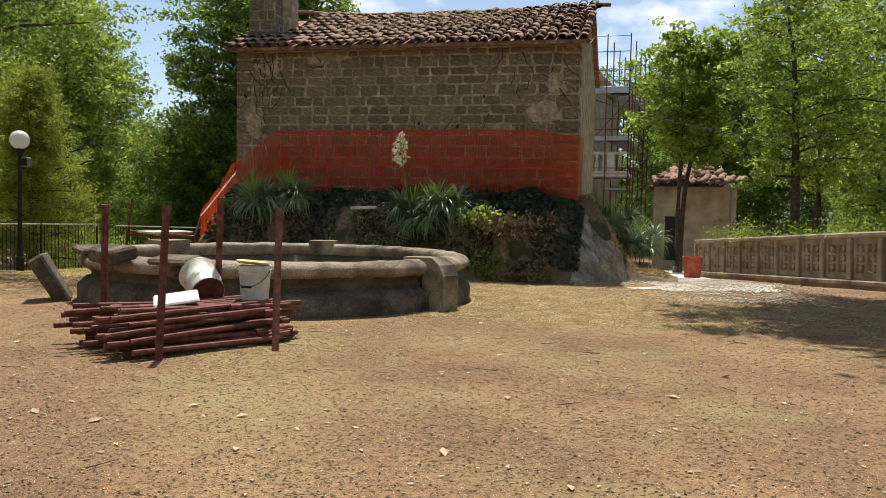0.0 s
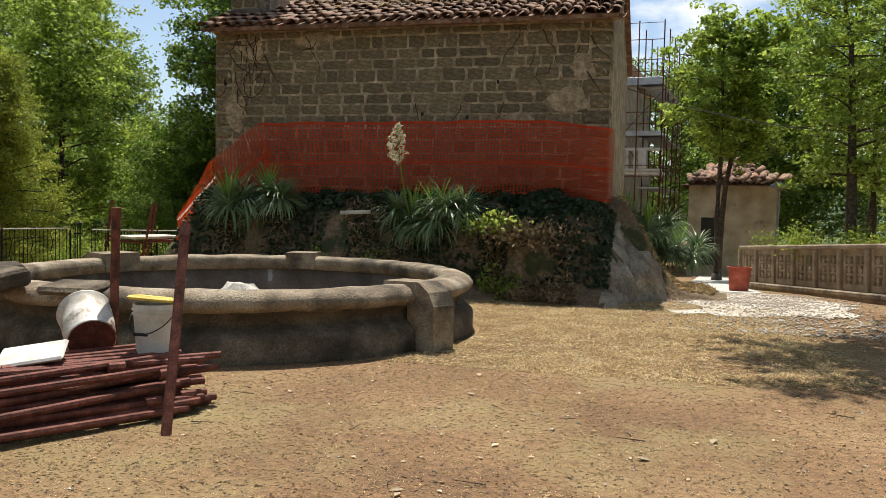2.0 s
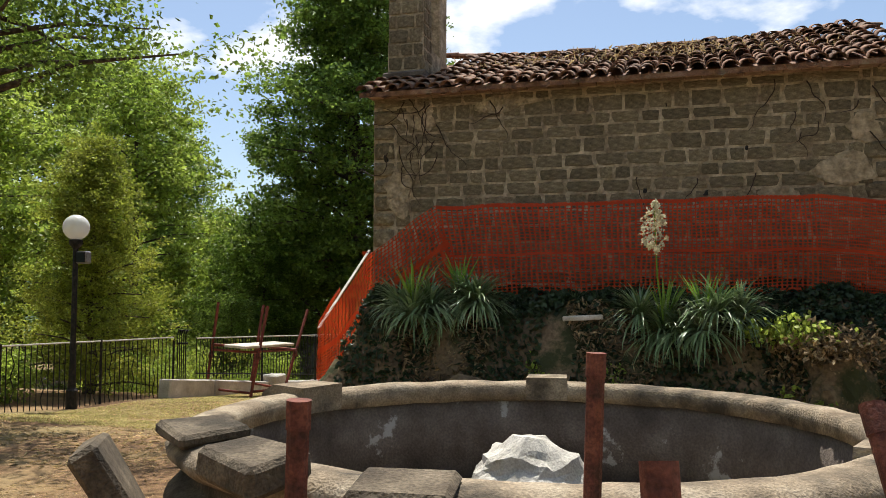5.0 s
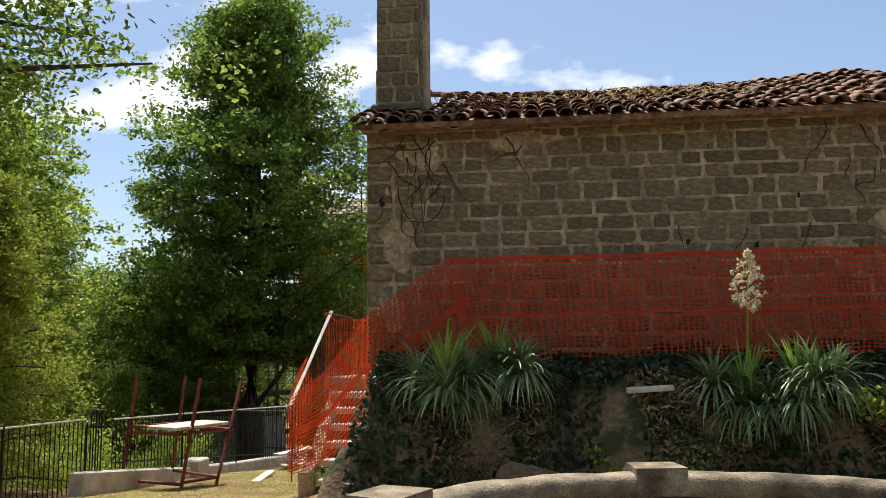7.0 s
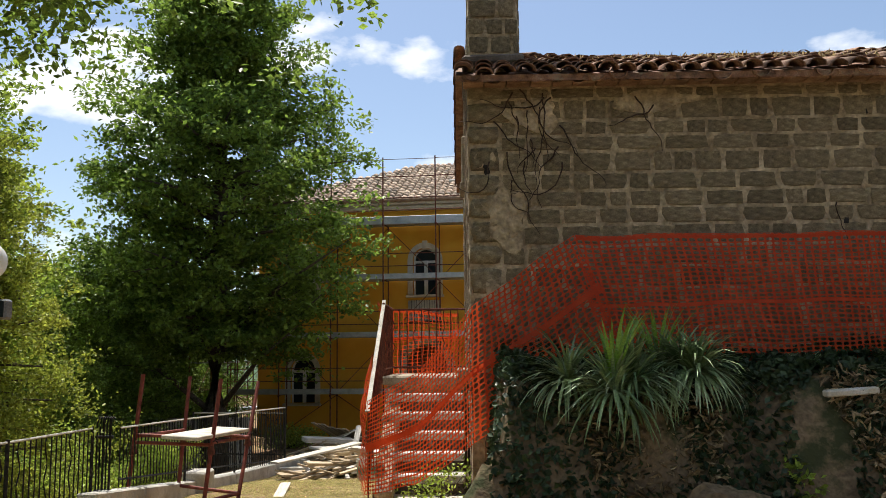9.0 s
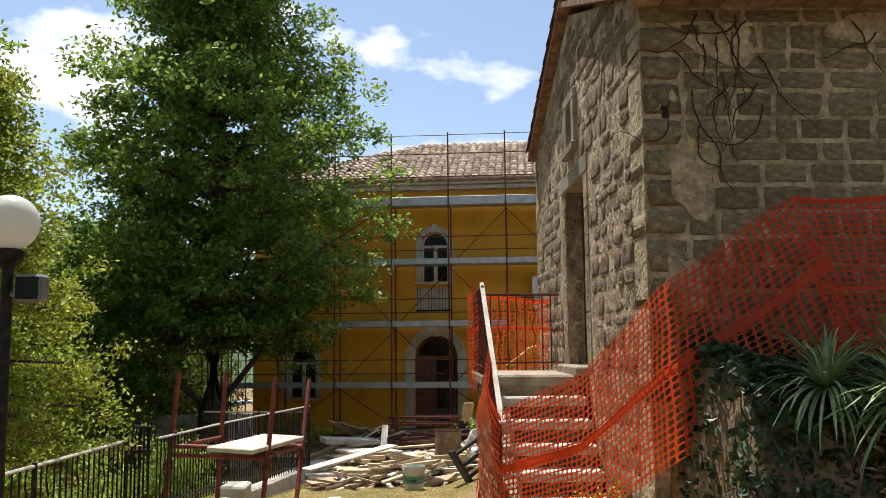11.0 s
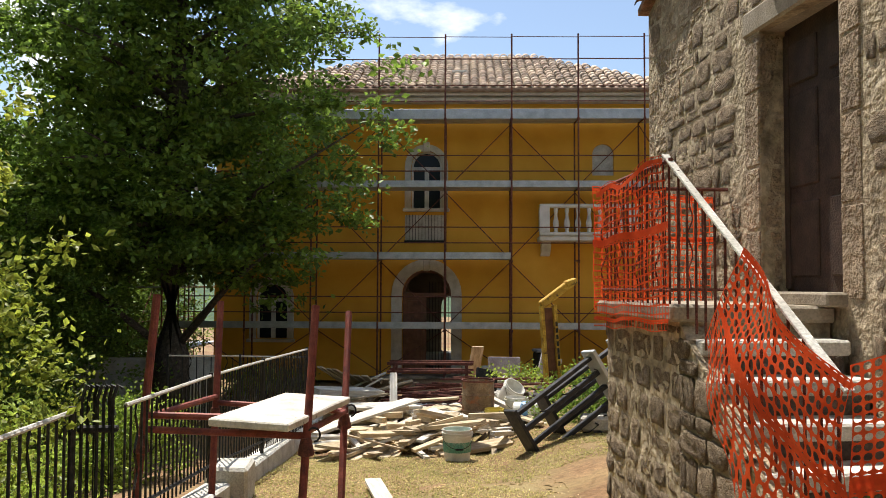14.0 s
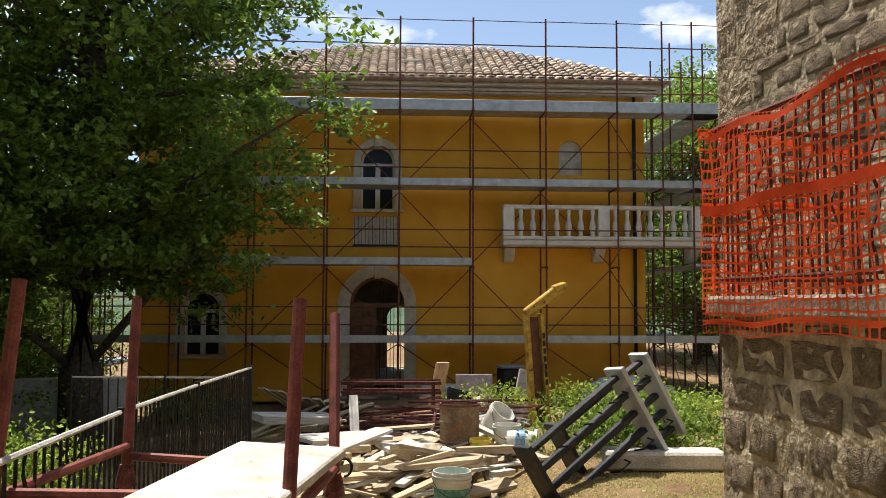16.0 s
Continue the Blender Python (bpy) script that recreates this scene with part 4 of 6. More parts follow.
part("doorstep", Geo().box((0.75, -0.35, -1.36), (2.6, 0.8, 0.16), c_in=0.02), M_CONC, villa)
# stone balcony at the corner
bal = part("balcony", Geo().box((7.3, -0.35, 2.92), (6.2, 1.1, 0.16), c_in=0.03), M_WHITE, villa, "white stone balcony with turned balusters")
part("top_rail", Geo().box((7.3, -0.85, 3.9), (6.2, 0.22, 0.12), c_in=0.03), M_WHITE, bal)
part("bottom_rail", Geo().box((7.3, -0.85, 3.05), (6.2, 0.2, 0.1), c_in=0.02), M_WHITE, bal)
bprof = [(0.05, 0.0), (0.07, 0.03), (0.05, 0.07), (0.085, 0.2), (0.095, 0.28), (0.05, 0.48), (0.045, 0.58), (0.07, 0.66), (0.06, 0.7), (0.07, 0.76)]
bmesh_ = Geo().lathe(bprof, 10).mesh("baluster", M_WHITE, True)
for p0 in (4.35, 7.0, 9.6):
    part("pier", Geo().box((p0, -0.85, 3.48), (0.32, 0.24, 0.78), c_in=0.02), M_WHITE, bal)
for p0, p1 in ((4.7, 6.7), (7.35, 9.3)):
    for i in range(7):
        b = part("baluster", bmesh_, None, bal)
        b.location = (p0 + (p1 - p0) * i / 6, -0.85, 3.09)
for uu in (4.45, 7.0, 9.7):
    part("bracket", Geo().prism([(-0.6, 2.84), (0.0, 2.84), (0.0, 2.4), (-0.2, 2.45), (-0.5, 2.7)], uu - 0.14, uu + 0.14, to_yz), M_WHITE, bal)
part("downpipe", Geo().tube((8.1, -0.1, -1.3), (8.1, -0.1, 7.3), 0.05, 8), M_BLACK, villa, "dark rain pipe")

# scaffolding: front run and the return at the corner
scaf = thing("scaffolding", "tube scaffolding with steel decks across the villa front", "scaffold", pose(-10.4, 40.2, 0, 0, 0, -7))
BAYS = [-6.65, -4.65, -2.66, -0.65, 1.35, 3.34, 5.33, 7.3, 8.56, 10.4]
LEVELS = [0.22, 2.3, 4.45, 6.56]
OUT, IN = -1.3, -0.3


def level_ok(u, z):
    return not (z > 2 and z < 2.5 and u > 3.2)


for u in BAYS:
    part("standard", Geo().tube((u, OUT, -1.35), (u, OUT, 9.05), 0.026, 6), M_RUST, scaf)
    part("standard", Geo().tube((u, IN - 0.05, -1.35), (u, IN - 0.05, 6.9), 0.026, 6), M_RUST, scaf)
    for z in LEVELS:
        part("transom", Geo().tube((u, OUT, z - 0.06), (u, IN - 0.05, z - 0.06), 0.022, 6), M_RUST, scaf)
        part("collar", Geo().tube((u, OUT, z - 0.13), (u, OUT, z - 0.05), 0.04, 8), M_RUST, scaf)
for i in range(len(BAYS) - 1):
    a, b = BAYS[i], BAYS[i + 1]
    for z in LEVELS:
        for dz in (0.45, 0.92):
            part("guard_rail", Geo().tube((a, OUT - 0.02, z + dz), (b, OUT - 0.02, z + dz), 0.018, 5), M_RUST, scaf)
        if level_ok((a + b) / 2, z):
            for j in range(3):
                yy = OUT + 0.2 + j * 0.33
                part("deck_plank", Geo().box(((a + b) / 2, yy, z), (b - a - 0.02, 0.31, 0.06), c_in=0.008), M_ZINC, scaf)
            part("toe_board", Geo().box(((a + b) / 2, OUT + 0.02, z + 0.07), (b - a - 0.03, 0.025, 0.2 if z < 6 else 0.3), c_in=0.006), M_ZINC, scaf)
    part("guard_rail", Geo().tube((a, OUT, 8.3), (b, OUT, 8.28), 0.018, 5), M_RUST, scaf)
    part("guard_rail", Geo().tube((a, OUT, 8.97), (b, OUT, 8.95), 0.012, 5), M_RUST, scaf)
    for k, z in enumerate([-1.2] + LEVELS[:-1]):
        z2 = LEVELS[k] - 0.1
        p, q = ((a, z), (b, z2)) if (i + k) % 2 else ((b, z), (a, z2))
        part("brace", Geo().tube((p[0], IN - 0.08, p[1]), (q[0], IN - 0.08, q[1]), 0.015, 5), M_RUST, scaf)
scaf2 = thing("scaffolding", "tube scaffolding along the villa's side wall", "scaffold", pose(-10.4, 40.2, 0, 0, 0, -7))
for j in range(5):
    y = OUT + 1.9 * j
    for u in (9.4, 10.4):
        part("standard", Geo().tube((u, y, -1.4), (u, y, 9.05), 0.026, 6), M_RUST, scaf2)
    if j < 4:
        for z in LEVELS:
            part("deck_plank", Geo().box((9.9, y + 0.95, z), (0.9, 1.86, 0.06), c_in=0.008), M_ZINC, scaf2)
            for dz in (0.45, 0.92):
                part("guard_rail", Geo().tube((10.42, y, z + dz), (10.42, y + 1.9, z + dz), 0.018, 5), M_RUST, scaf2)
            part("brace", Geo().tube((10.4, y, z - 2.0), (10.4, y + 1.9, z), 0.015, 5), M_RUST, scaf2)

scaf3 = thing("scaffolding", "tube scaffolding with decks along the villa's shaded side", "scaffold", pose(-10.4, 40.2, 0, 0, 0, -7))
for j in range(4):
    y = OUT - 0.4 + 2.0 * j
    for u in (-8.0, -7.0):
        part("standard", Geo().tube((u, y, -3.0), (u, y, 7.0), 0.026, 6), M_RUST, scaf3)
    if j < 3:
        for z in (-0.6, 1.4, 3.4, 5.4):
            part("deck_plank", Geo().box((-7.5, y + 1.0, z), (0.9, 1.96, 0.06), c_in=0.008), M_ZINC, scaf3)
            for dz in (0.45, 0.92):
                part("guard_rail", Geo().tube((-8.02, y, z + dz), (-8.02, y + 2.0, z + dz), 0.018, 5), M_RUST, scaf3)
            part("brace", Geo().tube((-8.0, y, z - 1.9), (-8.0, y + 2.0, z), 0.015, 5), M_RUST, scaf3)
terrace = solid("wall_terrace", Geo().box((-17.6, 36.0, -1.2), (4.5, 0.4, 1.6), c_in=0.03).rough(0.02, 1), M_CONC_PALE, "pale concrete terrace wall under the linden", "wall", kind="structure")

# ---- roadside balustrade ----
bx0, by0, bx1, by1 = 5.55, 12.3, 1.9, 25.2
blen = math.hypot(bx1 - bx0, by1 - by0)
bang = math.degrees(math.atan2(by1 - by0, bx1 - bx0))
parapet = thing("balustrade", "weathered concrete balustrade with pierced panels", "balustrade", pose(bx0, by0, 0, 0, math.degrees(math.atan(0.0535)), bang))
g = Geo()
part("base_wall", Geo().box((blen / 2, -0.05, 0.0), (blen, 0.5, 0.55), c_in=0.03).rough(0.02, 2), M_BALUS, parapet)
part("plinth", Geo().box((blen / 2, 0.02, 0.3), (blen, 0.42, 0.1), c_in=0.02), M_CONC, parapet)
part("coping", Geo().box((blen / 2, 0, 1.2), (blen, 0.22, 0.1), c_in=0.025), M_BALUS, parapet)
NP = 13
post_me = Geo().box((0, 0, 0.75), (0.16, 0.2, 0.82), c_in=0.02).rough(0.008, 6).mesh("post", M_BALUS)
pg = Geo()
PW = blen / NP - 0.16
for k in range(2):
    pg.box((0, 0, 0.42 if k == 0 else 1.1), (PW, 0.08, 0.14), c_in=0.01)
for cx in (-0.44, 0.0, 0.44):
    pg.box((cx * PW * 0.98, 0, 0.76), (0.12 * PW, 0.08, 0.56), c_in=0.01)
for cx in (-0.24, 0.24):
    for zz in (0.58, 0.76, 0.94):
        pg.box((cx * PW, 0, zz), (0.12, 0.075, 0.12), pose(cx * PW, 0, zz, 0, 45, 0) @ pose(-cx * PW, 0, -zz), 0.008)
    pg.box((cx * PW, 0, 0.76), (0.05, 0.07, 0.56), c_in=0.008)
    pg.box((cx * PW, 0, 0.67), (0.3 * PW, 0.06, 0.05), c_in=0.008)
    pg.box((cx * PW, 0, 0.85), (0.3 * PW, 0.06, 0.05), c_in=0.008)
panel_me = pg.mesh("panel", M_BALUS)
for i in range(NP + 1):
    p = part("post", post_me, None, parapet)
    p.location = (blen * i / NP, 0, 0)
    if i < NP:
        p = part("panel", panel_me, None, parapet)
        p.location = (blen * (i + 0.5) / NP, 0, 0)

# ---- hut with a ruined roof ----
hut = thing("ruined_hut", "small beige outbuilding with a broken tile roof", "hut", pose(2.6, 37.5, -1.2, 0, 0, -6))
part("wall", Geo().box((0, 1.8, 1.7), (3.4, 3.4, 3.9), c_in=0.02).rough(0.03, 1), M_HUT, hut)
# dark slab on the solid wall paints the doorway's shade
part("doorway", Geo().box((-0.9, 0.09, 1.4), (0.6, 0.06, 1.9)), M_DARK, hut)
part("roof", Geo().add([(-2.0, -0.3, 3.6), (2.0, -0.3, 3.6), (2.0, 3.9, 3.6), (-2.0, 3.9, 3.6), (0.0, 1.8, 4.5)], [(0, 1, 4), (1, 2, 4), (2, 3, 4), (3, 0, 4), (3, 2, 1, 0)]).rough(0.12, 1.5), M_TILE, hut)
hv, hq, k = [], [], 0
for i in range(150):
    uu, s = random.uniform(-1.9, 1.9), random.uniform(0, 0.85)
    if abs(uu) > 1.95 * (1 - s):
        continue
    m = np.array(pose(uu, -0.3 + 2.1 * s, 3.66 + 0.9 * s + random.uniform(0, 0.15), 23 + random.uniform(-14, 14), random.uniform(-15, 15), random.uniform(-40, 40)))
    hv.append(tv @ m[:3, :3].T + m[:3, 3])
    hq.append(tf + k)
    k += len(tv)
part("loose_tiles", np_mesh("loose_tiles", np.concatenate(hv), np.concatenate(hq), M_TILE), None, hut, kind="stuff")


# ---- trees ----
def tree(name, label, x, y, height, crown_r, leaf_mat, n_leaf, leaf=0.13, crown_low=0.25, trunk_r=0.2, cone=0.0, clumps=34, seed=1, lean=0.0, spread=0.3, flat=0.3, limbs=(), tilt=1.0):
    """A tapered trunk with limbs, and a crown of leaves gathered in uneven clumps about the limbs' ends."""
    r = random.Random(seed)
    global rng
    rng = np.random.default_rng(seed)
    z0 = ground_z(x, y) - 0.1
    t = thing(name, label, "tree", pose(x, y, z0))
    g = Geo()
    top = Vector((lean, 0, height * 0.9))
    spine = [Vector((lean * (k / 8) ** 2 + r.uniform(-0.06, 0.06) * k / 4, r.uniform(-0.06, 0.06) * k / 4, height * 0.92 * k / 8)) for k in range(9)]
    g.path(spine, trunk_r, 9, trunk_r * 0.12)
    g.tube((0, 0, -0.1), (0, 0, 0.35), trunk_r * 1.5, 9, trunk_r * 1.02)
    cents = []
    for i in range(clumps):
        f = crown_low + (1 - crown_low) * (i + r.random()) / clumps
        a = i * 2.399 + r.uniform(-0.4, 0.4)
        s = f * 8 * 0.98
        j = min(int(s), 7)
        p = spine[j].lerp(spine[j + 1], s - j)
        q = (f - crown_low) / (1 - crown_low)
        prof = (1 - q) ** 0.75 if cone > 0.5 else min(1.0, 0.45 + 1.6 * q) * (1.05 - q) ** 0.55 if cone > 0 else math.sqrt(max(0.05, 1 - (2 * q - 0.82) ** 2 / 1.5))
        reach = crown_r * prof * r.uniform(0.42, 1.12)
        e = p + Vector((math.cos(a) * reach, math.sin(a) * reach, reach * r.uniform(-0.1, 0.35)))
        g.path([p, p.lerp(e, 0.5) + Vector((0, 0, 0.06 * reach)), e], trunk_r * 0.26 * (1 - 0.7 * q), 5, 0.012)
        cents.append((e, 1.0))
        cents.append((p.lerp(e, 0.6) + Vector((r.uniform(-0.3, 0.3), r.uniform(-0.3, 0.3), r.uniform(-0.2, 0.3))), 0.9))
    for dx, dy, dz in limbs:
        p, e = spine[min(7, int(dz * 0.75 / height * 8))], Vector((dx, dy, dz))
        g.path([p, p.lerp(e, 0.5) + Vector((0, 0, 0.3)), e], trunk_r * 0.22, 5, 0.012)
        cents += [(e, 1.0), (p.lerp(e, 0.8), 1.0), (p.lerp(e, 0.6), 1.0)]
    part("trunk", g, M_BARK, t, smooth=True)
    pts = []
    per = n_leaf // len(cents)
    for c, w in cents:
        size = crown_r * spread * r.uniform(0.65, 1.25)
        sub = rng.normal(size=(7, 3)) * size * np.array([0.85, 0.85, 0.6])
        k = rng.integers(0, 7, per)
        p = np.array(c) + sub[k] + rng.normal(size=(per, 3)) * size * 0.3 * np.array([1.15, 1.15, 0.6])
        pts.append(p)
    pts = np.concatenate(pts)
    part("crown", leaf_mesh("crown", pts, leaf, leaf_mat, flat=flat, tilt=tilt), None, t)
    return t


big = tree("linden_tree", "tall dense linden tree beside the scaffolded villa", -16.4, 35.5, 19.0, 5.35, M_LEAF, 115000, 0.165, 0.25, 0.5, cone=0.3, clumps=104, seed=4, spread=0.14,
           limbs=((4.8, -2.5, 7.6), (3.8, -0.4, 6.3), (3.1, -1.0, 5.2), (-4.3, -0.5, 6.6), (-4.4, -1.2, 5.4), (-3.4, -1.5, 9.5), (-3.8, -1.0, 7.8)))
con = tree("conifer", "feathery yellow-green conifer behind the iron fence", -14.9, 18.6, 5.4, 1.5, M_LEAF_CYP, 62000, 0.055, 0.05, 0.1, cone=1, clumps=80, seed=5, spread=0.2, tilt=0.0)
base_tree = tree("deciduous_tree", "leafy green tree at the edge of the wood", -22.0, 29.5, 12.5, 3.1, M_LEAF_LIGHT, 34000, 0.15, 0.12, 0.2, clumps=52, seed=8, spread=0.19)
dark_tree = tree("deciduous_tree", "dark leafy tree at the edge of the wood", -32.0, 46.0, 14.0, 4.2, M_LEAF, 30000, 0.2, 0.1, 0.25, clumps=48, seed=9, spread=0.25)
thin_tree = tree("deciduous_tree", "slender green tree beside the path", 1.62, 31.0, 9.4, 1.45, M_LEAF_LIGHT, 9000, 0.16, 0.5, 0.12, clumps=26, seed=12, spread=0.24, lean=0.1)
oak = tree("oak_tree", "old oak with spreading high branches over the lawn", -12.6, 13.6, 9.0, 3.3, M_LEAF, 26000, 0.085, 0.52, 0.22, clumps=36, seed=21, spread=0.2)


def plant(src, x, y, s, turn, label=""):
    t = copy_thing(src, pose(x, y, ground_z(x, y) - 0.1, 0, 0, turn))
    t.scale = (s, s, s)
    if label:
        t["label"] = label
    return t


for x, y, s, a in ((-26, 25, 1.15, 40), (-30, 33, 1.3, 100), (-25, 16, 1.1, 300), (-22, 21.5, 1.0, 20), (-27, 9, 1.2, 77), (-34, 44, 1.5, 140),
                   (12.5, 26, 0.9, 320), (11, 42, 0.8, 60), (13.5, 20, 0.9, 111), (19, 27, 1.2, 10),
                   # unseen trees behind and beside the camera, added to dim the sky light
                   (-14, -2, 1.0, 30), (-6, -9, 1.2, 60), (3, -10, 1.2, 200), (10, -3, 1.1, 280), (13, 8, 1.1, 170), (-20, 4, 1.1, 10)):
    plant(base_tree, x, y, s, a)
for x, y, s, a in ((-21, 50, 0.55, 160), (-26, 48, 0.6, 260), (4, 62, 1.0, 33), (14, 52, 1.2, 80), (5, 50, 0.9, 20), (8, 55, 1.1, 130), (0.5, 56, 0.9, 75), (-19.5, 38.5, 0.6, 290), (-22.5, 36, 0.42, 20), (-25.5, 40, 0.46, 110), (-20, 43.5, 0.5, 200), (-23.5, 45, 0.5, 300), (-28, 36, 0.5, 60), (-18.8, 30.5, 0.3, 15), (-20.2, 25.5, 0.3, 95), (-29, 43, 0.6, 170),
                   (-19.2, 33.5, 0.45, 45), (-20.6, 34.8, 0.55, 130), (-23.5, 39, 0.6, 240), (-21.5, 41, 0.65, 330)):
    plant(dark_tree, x, y, s, a)
tree("deciduous_tree", "slender green tree with a leaning bare trunk by the path", 1.72, 31.6, 9.6, 1.3, M_LEAF_LIGHT, 7000, 0.16, 0.52, 0.12, clumps=22, seed=13, spread=0.24, lean=1.3)
for x, y, h, r, sd, ln in ((5.0, 28.0, 10.0, 2.0, 41, -0.5), (7.6, 27.0, 11.5, 2.4, 42, 0.5), (6.6, 33.0, 11.0, 2.3, 43, 0.3)):
    tree("deciduous_tree", "tall tree with a dark bare trunk behind the balustrade", x, y, h, r, M_LEAF_LIGHT, 11000, 0.14, 0.34, 0.19, clumps=36, seed=sd, spread=0.2, lean=ln)
tree("shade_tree", "tree leaning over the gravel drive", 6.4, 14.4, 10.5, 2.9, M_LEAF, 26000, 0.19, 0.6, 0.2, clumps=34, seed=31, spread=0.26, lean=-5.2)

# wooded hills on the skyline
g = Geo()
for k in range(72):
    a = 2 * math.pi * k / 72
    for r0, h in ((170, -8), (230, 10 + 7 * noise.noise((math.cos(a) * 3, math.sin(a) * 3, 1))), (320, 18 + 9 * noise.noise((math.cos(a) * 3, math.sin(a) * 3, 4)))):
        g.v.append((r0 * math.cos(a), 20 + r0 * math.sin(a), h))
for k in range(72):
    b, c = k * 3, ((k + 1) % 72) * 3
    g.f += [(b, c, c + 1, b + 1), (b + 1, c + 1, c + 2, b + 2)]
solid("backdrop_hills", g, M_HILL, "distant wooded hills", "hills", kind="structure", smooth=True)


# ---- chapel masonry, piece by piece ----
def stone_meshes(name, material, n, uneven, dome=0.1, edge=0.06, soft=True):
    """Stones of unit size with an uneven outline, a worn edge and a lumpy face."""
    out = []
    for k in range(n):
        r = random.Random(100 + k)
        ring = []
        for x, z in ((-0.5, -0.5), (-0.1, -0.5), (0.25, -0.5), (0.5, -0.5), (0.5, 0.0), (0.5, 0.5), (0.15, 0.5), (-0.2, 0.5), (-0.5, 0.5), (-0.5, 0.05)):
            pull = uneven * (1.6 if abs(x) == abs(z) else 0.8)
            ring.append((x * (1 - r.random() * pull), z * (1 - r.random() * pull)))
        m = len(ring)
        g = Geo()
        v = [(x, 0.5, z) for x, z in ring] + [(x, -0.5 + edge * 3, z) for x, z in ring]
        v += [(x * (1 - edge * 1.3), -0.5 + r.uniform(-dome, dome) * 0.5, z * (1 - edge * 1.8)) for x, z in ring]
        v += [(x * r.uniform(0.4, 0.65), -0.5 - dome * r.uniform(-0.8, 0.8), z * r.uniform(0.4, 0.65)) for x, z in ring] + [(0, -0.5 - dome * r.uniform(-0.8, 0.8), 0)]
        f = []
        for a in range(3):
            f += [(a * m + i, a * m + (i + 1) % m, (a + 1) * m + (i + 1) % m, (a + 1) * m + i) for i in range(m)]
        f += [(3 * m + i, 3 * m + (i + 1) % m, 4 * m) for i in range(m)]
        out.append(g.add(v, f).mesh(name, material, soft))
    return out


ASHLAR = stone_meshes("stone", M_STONE, 12, 0.14, 0.05, 0.04)
RUBBLE = stone_meshes("stone", M_RUBBLE, 24, 0.2, 0.09, 0.025)


def lay(parent, meshes, place, length, z0, z1, course, width, deep, jitter, skip=None, limit=300, prefer=None, tight=0.02):
    """Courses of stones along a wall face; place(s, z) gives a point of the face and the turn about z. Past the limit they are joined."""
    stones = []
    z = z0
    while z < z1 - 0.04:
        h = min(course * (random.uniform(0.8, 1.2) if tight > 0.015 else random.uniform(0.6, 1.45)), z1 - z)
        s = random.uniform(-0.5, 0) * width
        while s < length:
            w = width * (random.uniform(0.6, 1.5) if tight > 0.015 else random.uniform(0.4, 1.9))
            a, b = max(s, 0), min(s + w, length)
            if b - a > 0.05 and not (skip and skip((a + b) / 2, z + h / 2, b - a)):
                stones.append(((a + b) / 2, z + h / 2, b - a, h))
            s += w
        z += h
    if prefer:
        stones.sort(key=prefer)
    rest, extra = [], Geo()
    for i, (s, zc, w, h) in enumerate(stones):
        p, turn = place(s, zc)
        m = pose(*p, random.uniform(-1, 1) * jitter * 60, random.uniform(-1, 1) * jitter * 90, turn) @ Matrix.Diagonal((w - tight - random.uniform(0, 0.012), deep * (1 + random.uniform(-1, 1) * jitter * 8), h - tight - random.uniform(0, 0.01), 1))
        me = random.choice(meshes)
        if i < limit:
            ob = new("stone", me)
            ob.parent = parent
            ob.matrix_basis = m
        else:
            extra.add([v.co for v in me.vertices], [tuple(f.vertices) for f in me.polygons], m)
    if extra.v:
        part("rubble_infill", extra, meshes[0].materials[0], parent, kind="stuff")


lay(wall_south, ASHLAR, lambda s, z: ((CX0 + 0.35 + s, CY0 + 0.025, z), 0), CX1 - CX0 - 0.7, 1.5, CEAVE - 0.1, 0.205, 0.35, 0.07, 0.012)
corner_z = 1.2
while corner_z < CEAVE - 0.15:
    h = random.uniform(0.22, 0.32)
    for cx, sgn in ((CX0, 1), (CX1, -1)):
        w = random.choice((0.36, 0.5))
        ob = new("quoin", random.choice(ASHLAR))
        ob.parent = wall_south
        ob.matrix_basis = pose(cx + sgn * w / 2 - sgn * 0.012, CY0 + 0.2, corner_z + h / 2) @ Matrix.Diagonal((w, 0.42, h - 0.018, 1))
    corner_z += h


def front_skip(s, z, w):
    y = CY0 + 0.4 + s
    if z > zs(y) - 0.12:
        return True
    if DY0 - 0.26 - w / 2 < y < DY1 + 0.26 + w / 2 and z < DZ1 + 0.24:
        return True
    return WY0 - 0.16 - w / 2 < y < WY1 + 0.16 + w / 2 and WZ0 - 0.14 < z < WZ1 + 0.16


lay(wall_front, RUBBLE, lambda s, z: ((CX0 + 0.046, CY0 + 0.4 + s, z), -90), CY1 - CY0 - 0.4, -0.25, CRIDGE - 0.1, 0.18, 0.27, 0.1, 0.014, front_skip,
    prefer=lambda q: abs(q[0] - 2.0) + abs(q[1] - 2.4), tight=0.006)
landing = [o for o in stair.children if o.name.startswith("landing_base")][0]
lay(landing, RUBBLE, lambda s, z: ((SX0 + 0.08, LANDY - 0.02 + s, z), -90), LEND - LANDY, -0.55, LANDZ - 0.13, 0.2, 0.34, 0.13, 0.016, limit=90, tight=0.02)
lay(landing, RUBBLE, lambda s, z: ((SX0 + s, LEND - 0.05, z), 180), SX1 - SX0, -0.6, LANDZ - 0.13, 0.21, 0.34, 0.1, 0.03, limit=50, tight=0.004)
side = [o for o in stair.children if o.name.startswith("side_wall")][0]
